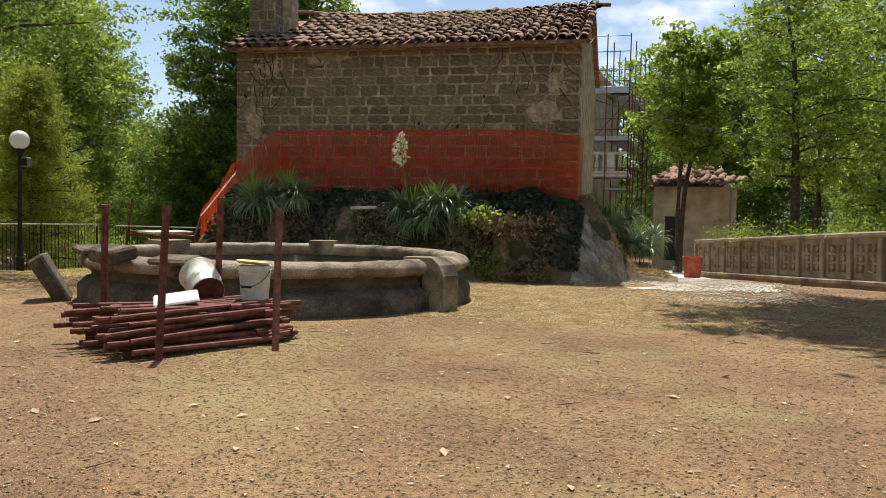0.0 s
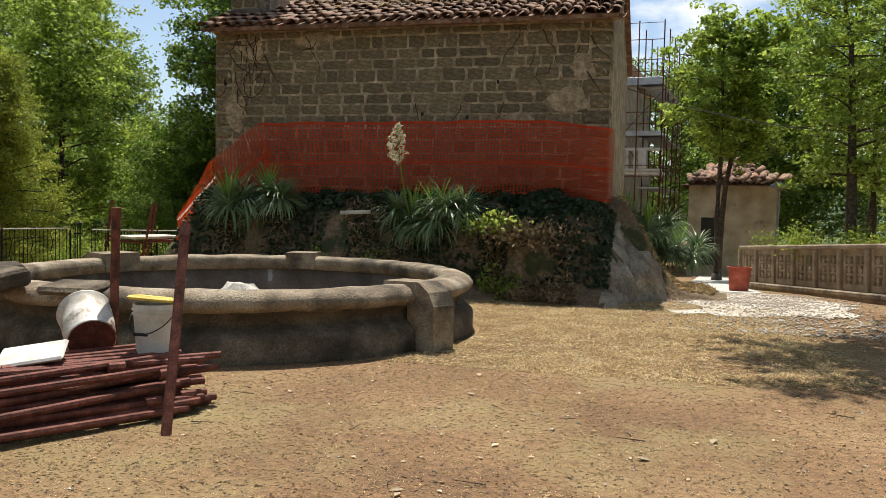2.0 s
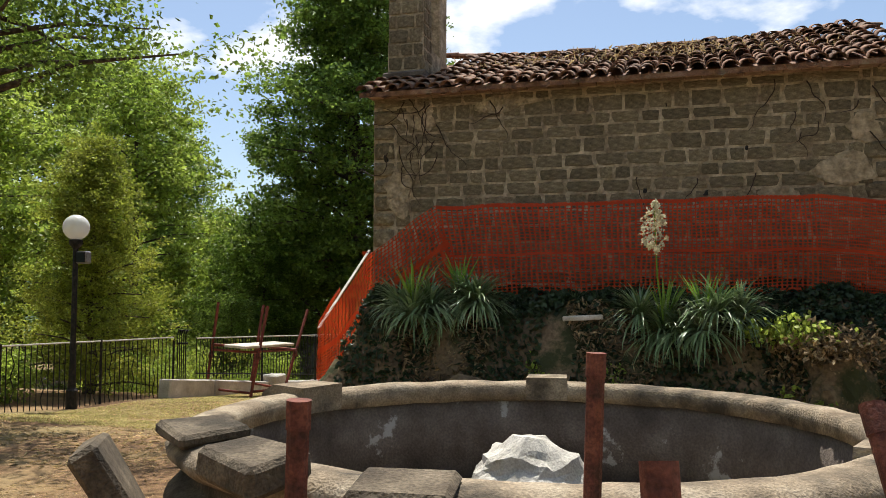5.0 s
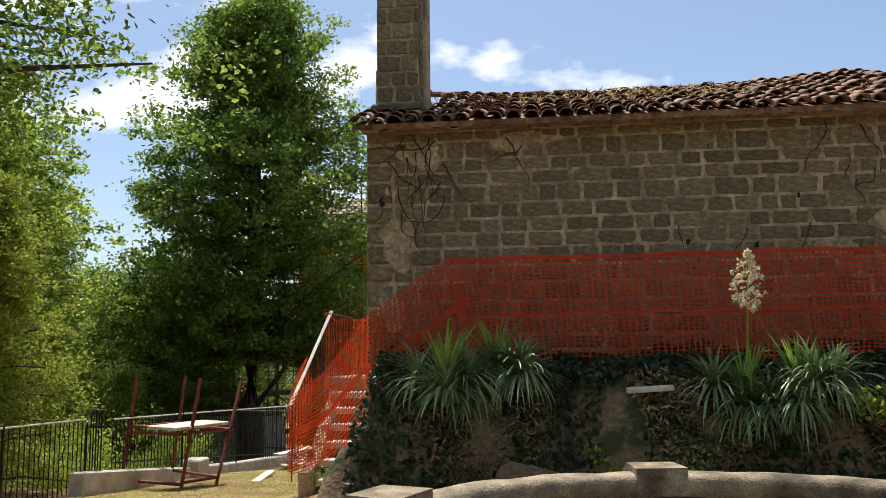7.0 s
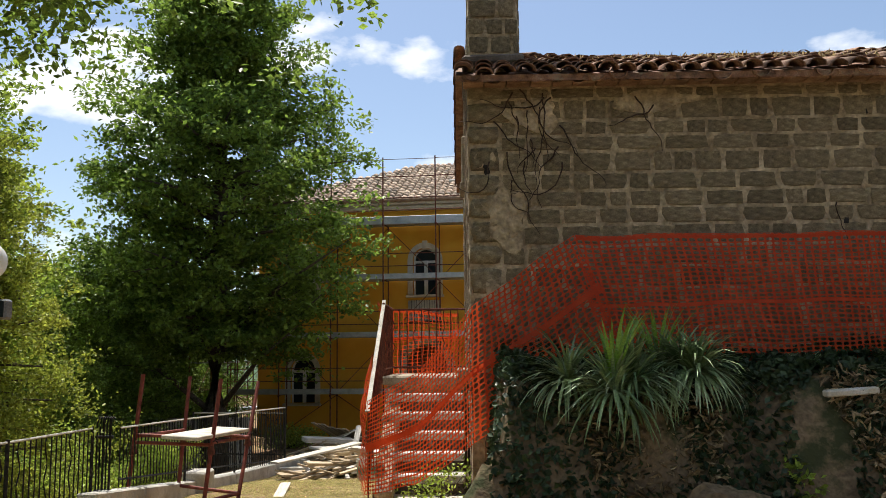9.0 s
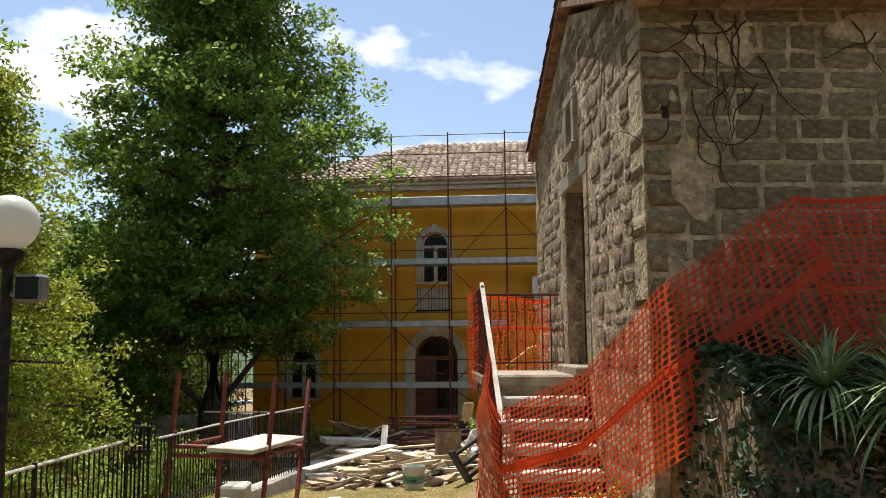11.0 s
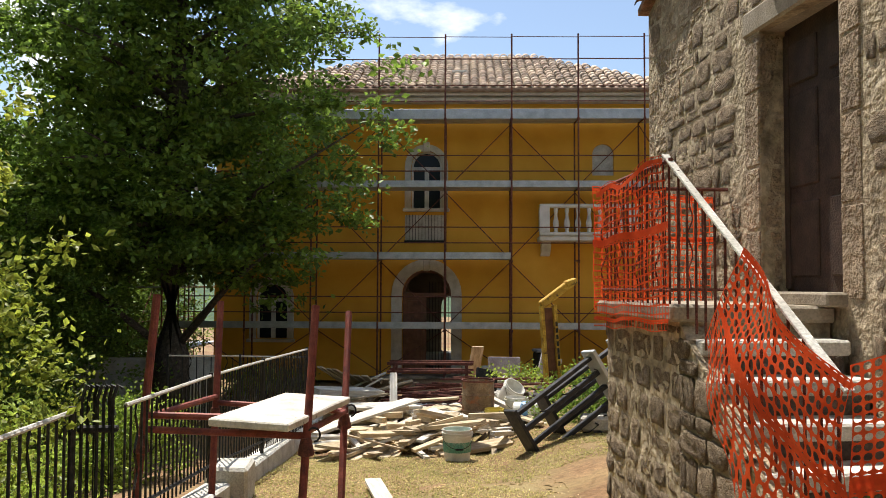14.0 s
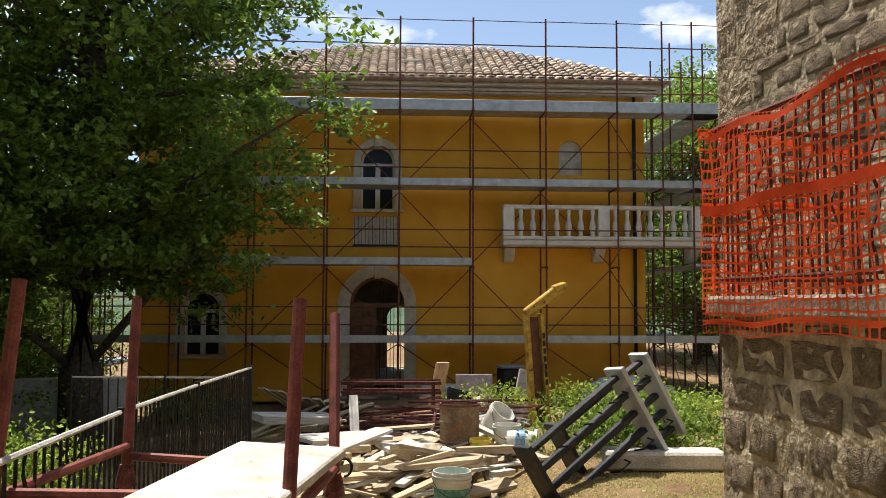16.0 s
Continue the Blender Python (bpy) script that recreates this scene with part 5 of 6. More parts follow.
lay(side, RUBBLE, lambda s, z: ((SX0 + 0.045, 17.6 + s, z), -90), LANDY - 17.6, -0.25, LANDZ - 0.2, 0.17, 0.28, 0.09, 0.02, lambda s, z, w: z + 0.1 > 0.05 + s * 0.66, limit=60, tight=0.004)
lay(bell, ASHLAR, lambda s, z: ((-8.3 + s, 17.26, z), 0), 0.6, 5.1, 8.2, 0.21, 0.3, 0.06, 0.01)
lay(bell, ASHLAR, lambda s, z: ((-7.71, 17.26 + s, z), 90), 0.4, 5.1, 8.2, 0.21, 0.25, 0.04, 0.01)
lay(bell, ASHLAR, lambda s, z: ((-8.29, 17.26 + s, z), -90), 1.3, 5.1, 5.6, 0.21, 0.3, 0.04, 0.01)

# putlog holes as dark blocks, shade put into their colour, and dry creeper stems on the shaded wall
for x, z in ((-2.95, 3.55), (-4.0, 4.2), (-8.12, 3.62), (-4.3, 3.0), (-3.5, 2.95)):
    part("hole", Geo().box((x, CY0 + 0.03, z), (random.uniform(0.04, 0.1), 0.085, random.uniform(0.06, 0.14)), c_in=0.02).rough(0.02, 9, x), M_DARK, wall_south)


def creeper(x, z, length, ang, parent, y=CY0 - 0.035):
    pts, a = [(x, y, z)], ang
    for k in range(12):
        a += random.uniform(-0.5, 0.5)
        x, z = x + math.sin(a) * length / 12, z - math.cos(a) * length / 12
        pts.append((x, y + random.uniform(-0.008, 0.008), z))
    part("dry_stem", Geo().path(pts, 0.009, 4, 0.003), M_OLD_DOOR, parent)


for x, z, ln, a in ((-7.75, 4.5, 0.9, 0.3), (-7.5, 4.45, 1.3, 0.1), (-6.5, 4.4, 0.7, 0.9), (-6.3, 4.3, 0.6, -0.4), (-2.6, 4.45, 0.8, -0.2), (-2.2, 4.4, 0.7, 0.4), (-7.9, 3.8, 1.0, 0.2), (-4.4, 3.2, 0.5, 0.1), (-3.6, 3.15, 0.45, -0.1), (-2.85, 3.2, 0.5, 0.1)):
    creeper(x, z, ln, a, wall_south)
for k in range(16):
    creeper(random.uniform(-8.15, -7.3), random.uniform(3.2, 4.5), random.uniform(0.3, 0.9), random.uniform(-0.6, 0.6), wall_south)
for k in range(6):
    creeper(random.uniform(-2.6, -1.3), random.uniform(3.4, 4.4), random.uniform(0.3, 0.7), random.uniform(-0.6, 0.6), wall_south)


def plaster_patch(x, z, w, h, seed):
    ring = []
    for i in range(28):
        a = 2 * math.pi * i / 28
        q = 0.75 + 0.45 * noise.noise((math.cos(a) * 1.5 + seed, math.sin(a) * 1.5, seed))
        ring.append((x + w / 2 * q * math.cos(a), z + h / 2 * q * math.sin(a)))
    part("plaster_patch", Geo().prism(ring, CY0 - 0.022, CY0 + 0.02), M_MORTAR, wall_south, "remnant of pale lime plaster")


for x, z, w, h, sd in ((-1.75, 3.2, 1.0, 0.5, 1.0), (-1.5, 3.75, 0.6, 0.5, 2.3), (-7.9, 3.1, 0.6, 0.9, 3.1), (-7.6, 4.2, 0.7, 0.4, 4.4), (-6.3, 4.35, 1.2, 0.3, 5.2), (-8.0, 2.2, 0.5, 0.6, 6.7), (-2.6, 2.9, 0.7, 0.3, 7.9)):
    plaster_patch(x, z, w, h, sd)

# roof tiles of the chapel
CT = [half_tile(0.105 * k, 0.085 * k, 0.46).mesh("roof_tile", M_TILE, True) for k in (0.95, 1.0, 1.06)]
CTP = half_tile(0.1, 0.082, 0.46)
slope_len = math.hypot(CRIDGE - CEAVE, CYM - CY0) + OVER / math.cos(SLOPE)
extra = Geo()
made = 0
rows = int(slope_len / 0.37) + 1
for row in range(rows):
    for col in range(35):
        x = CX0 - 0.03 + col * (CX1 - CX0 + 0.1) / 34
        s = row * 0.37 - 0.06
        sag = (row / rows) * (0.14 * max(0.0, 1 - col / 9) + 0.16 * max(0.0, (col - 23) / 11))
        y, z = CY0 - OVER + s * math.cos(SLOPE), CEAVE + 0.09 - OVER * math.tan(SLOPE) + s * math.sin(SLOPE)
        if -8.4 < x < -7.6 and y > 17.1:
            continue
        m = pose(x + random.uniform(-0.02, 0.02), y + random.uniform(-0.05, 0.03), z + sag + random.uniform(0.0, 0.03), math.degrees(SLOPE) - 3 + random.uniform(-2, 2), random.uniform(-5, 5), random.uniform(-5, 5))
        if made < 290 and row < 9:
            ob = new("roof_tile", random.choice(CT))
            ob.parent = roof
            ob.matrix_basis = m
            made += 1
        else:
            extra.add(CTP.v, CTP.f, m)
        if row == 0 or row == rows - 1:
            extra.add(CTP.v, CTP.f, m @ pose(0.105, 0.05, -0.035, 0, 180, 0))
for col in range(24):
    x = CX0 + col * (CX1 - CX0) / 23
    extra.add(CTP.v, CTP.f, pose(x, CYM, CRIDGE + 0.07 + random.uniform(-0.03, 0.04) + 0.14 * max(0.0, 1 - col / 6) + 0.07 * max(0.0, (col - 15) / 8), 0, 0, -90 + random.uniform(-14, 14)))
for row in range(rows - 1):
    s = row * 0.37
    extra.add(CTP.v, CTP.f, pose(CX0 - 0.06, CY1 + 0.04 - s * math.cos(SLOPE), CEAVE + 0.12 + s * math.sin(SLOPE), math.degrees(SLOPE), 0, 180))
part("roof_tiles", extra, M_TILE, roof, kind="stuff")
for x, y in ((-1.35, 18.9), (-1.6, 19.2), (-3.4, 19.6), (-1.5, 19.6)):
    part("loose_tile", half_tile(0.1, 0.08, 0.4), M_TILE, roof).matrix_basis = pose(x, y, CEAVE + (y - CY0) * math.tan(SLOPE) + 0.15, math.degrees(SLOPE), 3, 6 * x)
pts = np.stack([rng.uniform(CX0 + 0.4, CX1, 1500), rng.uniform(17.6, 20.0, 1500), np.zeros(1500)], 1)
pts = pts[rng.random(1500) < (pts[:, 0] - CX0) / 8 + 0.1]
pts[:, 2] = CEAVE + (pts[:, 1] - CY0) * math.tan(SLOPE) + 0.17
tagged(new("roof_grass", leaf_mesh("roof_grass", pts, 0.13, M_STRAW, ratio=0.12)), "dry yellow grass on the chapel roof", "grass", kind="stuff")


# ---- yuccas ----
def blades(g, n, length, spread0, spread1, width, droop, r):
    for k in range(n):
        a = r.uniform(0, 2 * math.pi)
        el = radians(r.uniform(spread0, spread1))
        ln, w = length * r.uniform(0.7, 1.15), width * r.uniform(0.75, 1.2)
        d = Vector((math.cos(a), math.sin(a), 0))
        side_ = Vector((-math.sin(a), math.cos(a), 0))
        p = Vector((0, 0, 0)) + d * 0.04
        v, seg = [], 6
        for i in range(seg + 1):
            t = i / seg
            ww = w * (0.6 + 0.8 * t if t < 0.4 else (1 - t) ** 0.8 * 1.5) * 0.5
            up = Vector((0, 0, 1))
            v += [p - side_ * ww + up * 0.25 * ww, p, p + side_ * ww + up * 0.25 * ww]
            e = el - droop * t * r.uniform(0.8, 1.2)
            p = p + (d * math.cos(e) + up * math.sin(e)) * ln / seg
        f = []
        for i in range(seg):
            f += [(3 * i, 3 * i + 1, 3 * i + 4, 3 * i + 3), (3 * i + 1, 3 * i + 2, 3 * i + 5, 3 * i + 4)]
        g.add(v, f)
    return g


def yucca(x, y, z, scale, seed, flower=0.0, young=2, label="grey-green yucca clump with drooping sword leaves"):
    r = random.Random(seed)
    t = thing("yucca", label, "plant", pose(x, y, z))
    for k in range(7):
        g = blades(Geo(), 170, 0.47 * scale, -25, 84, 0.025 * scale, 1.25, r)
        ox, oy, oz = (k - 3) / 6 * 0.9 * scale + r.uniform(-0.1, 0.1), r.uniform(-0.22, 0.22) * scale, r.uniform(0.0, 0.32) * scale
        g.v = [(p[0] + ox, p[1] + oy, p[2] + oz) for p in g.v]
        part("leaf_rosette", g, M_YUCCA, t)
        g = blades(Geo(), 22, 0.52 * scale, 58, 89, 0.032 * scale, 0.5, r)
        if k % 3 == 1 and k // 3 < young:
            g.v = [(p[0] + ox, p[1] + oy, p[2] + oz + 0.12) for p in g.v]
            part("young_leaves", g, M_YUCCA_NEW, t, "bright green upright young leaves")
    if flower:
        stalk = part("flower_stalk", Geo().path([(-0.3, -0.15, 0.2), (-0.36, -0.35, 0.7), (-0.38, -0.62, flower)], 0.014, 6, 0.006), M_YUCCA_NEW, t)
        n = 120
        zz = rng.uniform(flower - 0.55, flower + 0.02, n)
        q = 1 - np.abs((zz - (flower - 0.32)) / 0.38)
        a = rng.uniform(0, 6.28, n)
        rad = 0.22 * np.clip(q, 0.12, 0.75) * rng.uniform(0.4, 1.0, n)
        pts = np.stack([-0.38 + rad * np.cos(a), -0.58 + rad * np.sin(a), zz], 1)
        part("flowers", leaf_mesh("flowers", np.repeat(pts, 4, 0) + rng.normal(size=(n * 4, 3)) * 0.013, 0.045, M_PETAL, ratio=0.7), None, stalk, "cream bell flowers of the yucca")
    return t


yucca(-6.85, 15.3, 1.1, 1.22, 3, young=3)
yucca(-3.72, 15.27, 1.06, 1.22, 5, flower=1.54, label="yucca clump with one tall cream flower spike")
yucca(-0.5, 17.9, 0.85, 1.0, 7, young=3, label="small yucca on the sunny end of the bank")
yucca(0.0, 18.7, 0.5, 1.05, 8, young=3, label="small yucca on the sunny end of the bank")
yucca(-5.2, 15.9, 1.3, 0.5, 9, young=0, label="small dark yucca in the ivy")

# ivy and dead growth over the bank
def cover(name, label, n, x0, x1, y0, y1, size, material, ratio=0.7, lift=0.04, thick=0.08, thresh=-0.1, seed=0.0):
    pts = []
    for _ in range(n * 3):
        x, y = random.uniform(x0, x1), random.uniform(y0, y1)
        if noise.noise((x * 1.4 + seed, y * 1.4, 3)) < thresh:
            continue
        z = max(bank_z(x, y), ground_z(x, y))
        pts.append((x, y, z + lift + random.random() * thick))
        if len(pts) >= n:
            break
    return tagged(new(name, leaf_mesh(name, np.array(pts), size, material, flat=0.2, ratio=ratio)), label, "plants", kind="stuff")


cover("ivy", "dark ivy trailing over the shaded bank", 19000, -8.2, -0.9, 14.9, 16.7, 0.075, M_IVY, thresh=-0.42)
cover("dry_shoots", "dead stems and leaves on the bank's edge", 5200, -7.5, -1.2, 14.6, 15.5, 0.09, M_DRYSHRUB, 0.3, 0.02, 0.16, 0.05, 5.0)
cover("bank_herbs", "green herbs at the lip of the bank", 1800, -7.0, -2.2, 14.7, 15.4, 0.07, M_LEAF_LIGHT, 0.6, 0.02, 0.2, 0.15, 9.0)
cover("dry_grass", "sunlit dry grass on the end of the bank", 3500, -0.9, 0.75, 16.9, 20.5, 0.12, M_STRAW, 0.12, 0.02, 0.05, -0.4)


def lump(name, x, y, z, s, material, label, category, seed, amount=0.28):
    bm = bmesh.new()
    bmesh.ops.create_icosphere(bm, subdivisions=4, radius=1)
    for v in bm.verts:
        d = v.co.copy()
        v.co += d * amount * noise.noise(d * 1.4 + Vector((seed, 0, 0))) + d * amount * 0.45 * noise.noise(d * 4.0 + Vector((0, seed, 0))) + d * amount * 0.2 * noise.noise(d * 10 + Vector((0, seed, 0)))
        v.co = Vector((v.co.x * s[0], v.co.y * s[1], v.co.z * s[2]))
    me = bpy.data.meshes.new(name)
    bm.to_mesh(me)
    bm.free()
    me.materials.append(material)
    ob = new(name, me)
    ob.location = (x, y, z)
    return tagged(ob, label, category)


lump("boulder", -2.15, 15.3, 0.42, (0.46, 0.42, 0.62), M_EARTH, "brown rock block in the bank, dead ivy on top", "rock", 2)
lump("boulder", -0.72, 16.75, -0.15, (0.72, 1.15, 0.98), M_ROCK, "pale smooth rock slope at the chapel corner", "rock", 6, 0.22)
lump("boulder", -6.3, 14.85, 0.2, (0.45, 0.25, 0.36), M_EARTH, "ochre stone showing in the undercut bank", "rock", 9)
pts = np.array([(-2.2, 15.0, 1.0)]) + rng.normal(size=(1300, 3)) * np.array([0.3, 0.15, 0.1])
tagged(new("dead_shrub", leaf_mesh("dead_shrub", pts, 0.07, M_DRYSHRUB, ratio=0.5)), "tangle of dead brown ivy on the rock", "shrub", kind="stuff")
pts = np.array([(-2.65, 15.0, 1.15)]) + rng.normal(size=(600, 3)) * np.array([0.25, 0.15, 0.08])
tagged(new("ivy", leaf_mesh("ivy", pts, 0.07, M_LEAF_LIGHT, ratio=0.7)), "light green ivy beside the rock", "plants", kind="stuff")
solid("wood_offcut", Geo().box((0, 0, 0), (0.5, 0.09, 0.06), pose(-5.0, 15.35, 1.27, 4, -3, 8), 0.012), M_WOOD_PALE, "weathered timber offcut lying in the ivy", "timber")

# ---- stack of pipes by the basin ----
ax = Vector((0.64, 0.77, 0)).normalized()
nx = Vector((-ax.y, ax.x, 0))
stack = thing("pipe_stack", "stack of rusty steel tubes held by four upright rods", "pipes", pose(-3.84, 7.08, 0))
k = 0
for layer in range(6):
    cnt = 15 - (layer % 2) - layer
    for i in range(cnt):
        off = (i - (cnt - 1) / 2) * 0.078 + random.uniform(-0.012, 0.012)
        sh = random.uniform(-0.32, 0.12)
        ln = random.uniform(1.3, 1.8)
        z = 0.06 + layer * 0.056
        c = nx * off + ax * sh + Vector((0, 0, z))
        tilt = Vector((0, 0, random.uniform(-0.03, 0.03))) + nx * (random.uniform(-0.06, 0.06) - 0.28 * off)
        p = part("pipe", Geo().tube(c - ax * ln / 2 - tilt, c + ax * ln / 2 + tilt, 0.025, 8), M_RUST, stack, smooth=False)
        if random.random() < 0.45:
            e = random.choice((-1, 1)) * (ln / 2 - random.uniform(0.02, 0.5))
            part("coupler", Geo().tube(c + ax * (e - 0.05), c + ax * (e + 0.05), 0.034, 8), M_RUST, p)
for f, t, r0 in (((0.14, -1.0, -0.05), (0.06, -0.75, 1.25), 0.032), ((0.83, -0.27, -0.05), (0.6, 0.32, 1.24), 0.032), ((-0.98, -0.1, -0.05), (-0.92, -0.16, 1.25), 0.032), ((-0.25, 0.72, -0.05), (-0.2, 0.7, 1.34), 0.032)):
    part("upright", Geo().tube(f, t, r0, 10), M_RUST, stack)
    a, b = Vector(t), Vector(f)
    part("sleeve", Geo().tube(a + (a - b).normalized() * 0.002, a.lerp(b, 0.06), r0 * 1.12, 10), M_RUST, stack)

tin = thing("paint_tin", "dented whitish paint tin lying on the pipes", "tin", look((-4.23, 7.68, 0.565), (-3.97, 7.42, 0.405)))
part("body", Geo().lathe([(0.165, -0.36), (0.165, -0.345), (0.175, -0.2), (0.178, -0.19), (0.175, -0.18), (0.185, 0.0), (0.192, 0.005), (0.185, 0.012), (0.17, 0.0), (0.15, -0.34)], 28).rough(0.006, 6), M_TIN, tin, smooth=True)
part("rusty_bottom", Geo().lathe([(0.155, -0.366), (0.157, -0.362)], 28), M_RUST, tin, "rusty tin bottom")


def bucket(x, y, z, h, r, label, m=None, mat_=None, lid=None, stripe=None):
    t = thing("bucket", label, "bucket", m if m is not None else pose(x, y, z))
    mt = mat_ or M_WHITE_PLASTIC
    part("body", Geo().lathe([(r * 0.82, 0), (r * 0.84, 0.005), (r * 0.97, h * 0.78), (r * 1.04, h * 0.785), (r * 1.04, h * 0.82), (r * 0.98, h * 0.825), (r * 0.985, h * 0.87),
                             (r * 1.05, h * 0.875), (r * 1.05, h * 0.9), (r, h * 0.905), (r, h), (r * 0.94, h), (r * 0.8, 0.02)], 28), mt, t, smooth=False)
    hoop = [(r * 1.06 * math.cos(a), -0.02 - abs(math.sin(a)) * r * 1.06, h * 0.86 - math.sin(a) * h * 0.42) for a in [math.pi * i / 14 for i in range(15)]]
    hd = part("handle", Geo().path(hoop, 0.004, 5), M_BLACK, t, "thin wire handle")
    part("grip", Geo().tube((-0.05, -0.02 - r * 1.06, h * 0.44), (0.05, -0.02 - r * 1.06, h * 0.44), 0.011, 8), M_BLACK, hd)
    if lid:
        part("lid", Geo().box((0, 0, 0), (r * 1.9, r * 1.7, 0.03), pose(-0.02, -0.01, h + 0.03, -6, 5, 20), 0.014), lid, t, "yellow square plastic lid")
        part("lid_panel", Geo().box((0, 0, 0.016), (r * 1.4, r * 1.2, 0.008), pose(-0.02, -0.01, h + 0.03, -6, 5, 20), 0.003), lid, t)
    if stripe:
        part("label", Geo().lathe([(r * 0.9 + 0.004, h * 0.3), (r * 0.945 + 0.004, h * 0.62)], 28), stripe, t, "faded printed label")
    return t


bucket(-3.55, 7.54, 0.345, 0.345, 0.155, "white plastic bucket with a yellow lid on the pipes", lid=M_YEL_PLASTIC)
solid("tray", Geo().box((0, 0, 0), (0.4, 0.32, 0.03), pose(-4.02, 6.9, 0.41, 12, -8, 30), 0.014), M_WHITE_PLASTIC, "pale plastic tray on the pipe stack", "tray")

# ---- lamp post ----
lamp = thing("lamp_post", "black lamp post with a white globe and floodlight", "street lamp", pose(-13.2, 16.1, 0.01))
part("pole", Geo().lathe([(0.09, -0.4), (0.09, 0.0), (0.06, 0.05), (0.045, 0.5), (0.04, 2.25), (0.05, 2.28), (0.1, 2.33), (0.11, 2.4), (0.06, 2.42)], 14), M_BLACK, lamp, smooth=False)
part("globe", Geo().lathe([(0.205 * math.sin(a) + 0.001, 2.61 - 0.205 * math.cos(a)) for a in [0.1 + (math.pi - 0.1) * i / 16 for i in range(17)]], 28), M_GLOBE, lamp, "opal white globe", smooth=True)
fl = part("floodlight", Geo().box((0.2, -0.05, 2.12), (0.2, 0.14, 0.2), pose(0, 0, 0), 0.02), M_GREYBOX, lamp, "grey square floodlight")
part("arm", Geo().tube((0, 0, 2.08), (0.14, -0.03, 2.08), 0.018, 8), M_GREYBOX, fl)
part("lens", Geo().box((0.2, -0.125, 2.12), (0.16, 0.012, 0.16)), M_GLASS, fl)

# ---- red tube trestle with a board ----
tr = thing("trestle_frame", "red tube scaffold trestle standing on the slope", "trestle", pose(0, 0, 0))
legs = [((-13.21, 19.98, -0.56), (-13.12, 20.28, 1.39)), ((-12.02, 19.68, -0.54), (-11.94, 20.2, 1.31)), ((-12.86, 21.15, -0.6), (-12.91, 21.82, 1.31)), ((-11.76, 20.5, -0.6), (-11.72, 21.6, 1.22))]


def on(leg, z):
    a, b = Vector(leg[0]), Vector(leg[1])
    return a.lerp(b, (z - a.z) / (b.z - a.z))


for lg in legs:
    p = part("leg", Geo().tube(lg[0], lg[1], 0.03, 10), M_RED, tr)
    a = on(lg, 0.32)
    part("spigot_collar", Geo().lathe([(0.035, -0.07), (0.06, -0.06), (0.05, 0.0), (0.036, 0.06)], 10, tuple(a)), M_RUST, p)
for i, j in ((0, 1), (2, 3), (0, 2), (1, 3)):
    for z in ((0.42, -0.36) if (i, j) != (0, 2) else (0.5, -0.36)):
        part("rail", Geo().tube(on(legs[i], z), on(legs[j], z - 0.03), 0.026, 8), M_RED, tr)
part("rail", Geo().tube(on(legs[0], 0.52), on(legs[1], 0.5), 0.026, 8), M_RED, tr)
for i in (1, 3):
    c = on(legs[i], 0.4)
    part("hook", Geo().path([(c.x + 0.05 + 0.045 * math.cos(a), c.y - 0.02, c.z + 0.05 * math.sin(a)) for a in [k * 0.5 - 1.5 for k in range(9)]], 0.008, 5), M_BLACK, tr)
solid("board", Geo().box((0, 0, 0), (0.58, 1.42, 0.055), pose(-12.16, 20.32, 0.52, 0, 2.0, -16), 0.01), M_WOOD_PALE, "white speckled board lying on the trestle", "board")

# ---- kerb wall and iron fences ----
kerb = thing("kerb_wall", "pale concrete kerb wall beside the slope", "wall", pose(0, 0, 0), kind="structure")
kpts = [(-13.08, 18.4, -0.02), (-12.98, 19.8, -0.16), (-12.95, 22.0, -0.4), (-12.85, 24.2, -0.58), (-12.7, 26.2, -0.7), (-12.45, 29.5, -0.9)]
for a, b in zip(kpts, kpts[1:]):
    va, vb = Vector(a), Vector(b)
    m = look((va + vb) / 2, vb) @ pose(0, 0, 0, -90, 0, 0)
    part("kerb_stone", Geo().box((0, 0, -0.3), (0.26, (vb - va).length - 0.01, 0.6), m, 0.02).rough(0.012, 3), M_CONC_PALE, kerb)
part("kerb_block", Geo().box((-12.87, 22.25, -0.46), (0.42, 0.5, 0.4), pose(0, 0, 0), 0.03).rough(0.015, 3), M_CONC_PALE, kerb)


def fence(line, top, bottom, label, step=0.115, wavy=5):
    t = thing("iron_fence", label, "fence", pose(*line[0], 0))
    o = Vector((*line[0], 0))
    for a, b in zip(line, line[1:]):
        va, vb = Vector((*a, 0)) - o, Vector((*b, 0)) - o
        n = max(1, int((vb - va).length / step))
        za, zb, ba, bb = top(*a), top(*b), bottom(*a), bottom(*b)
        part("top_rail", Geo().path([(va.x, va.y, za), (vb.x, vb.y, zb)], 0.015, 6), M_CONC_PALE, t, "sun-bleached flat top rail")
        part("low_rail", Geo().path([(va.x, va.y, ba + 0.1), (vb.x, vb.y, bb + 0.1)], 0.015, 6), M_BLACK, t)
        for i in range(n + 1):
            p = va.lerp(vb, i / n)
            z0, z1 = ba + (bb - ba) * i / n, za + (zb - za) * i / n
            if i % wavy == 2:
                d = (vb - va).normalized()
                g = Geo().path([(p.x + d.x * 0.03 * math.sin(k * 1.05), p.y + d.y * 0.03 * math.sin(k * 1.05), z0 + (z1 - z0) * k / 18) for k in range(19)], 0.009, 5)
                part("twisted_bar", g, M_BLACK, t)
            else:
                part("bar", Geo().tube((p.x, p.y, z0), (p.x, p.y, z1), 0.009, 5), M_BLACK, t)
        part("post", Geo().tube((vb.x, vb.y, bb - 0.1), (vb.x, vb.y, zb + 0.03), 0.022, 8), M_BLACK, t)
    return t


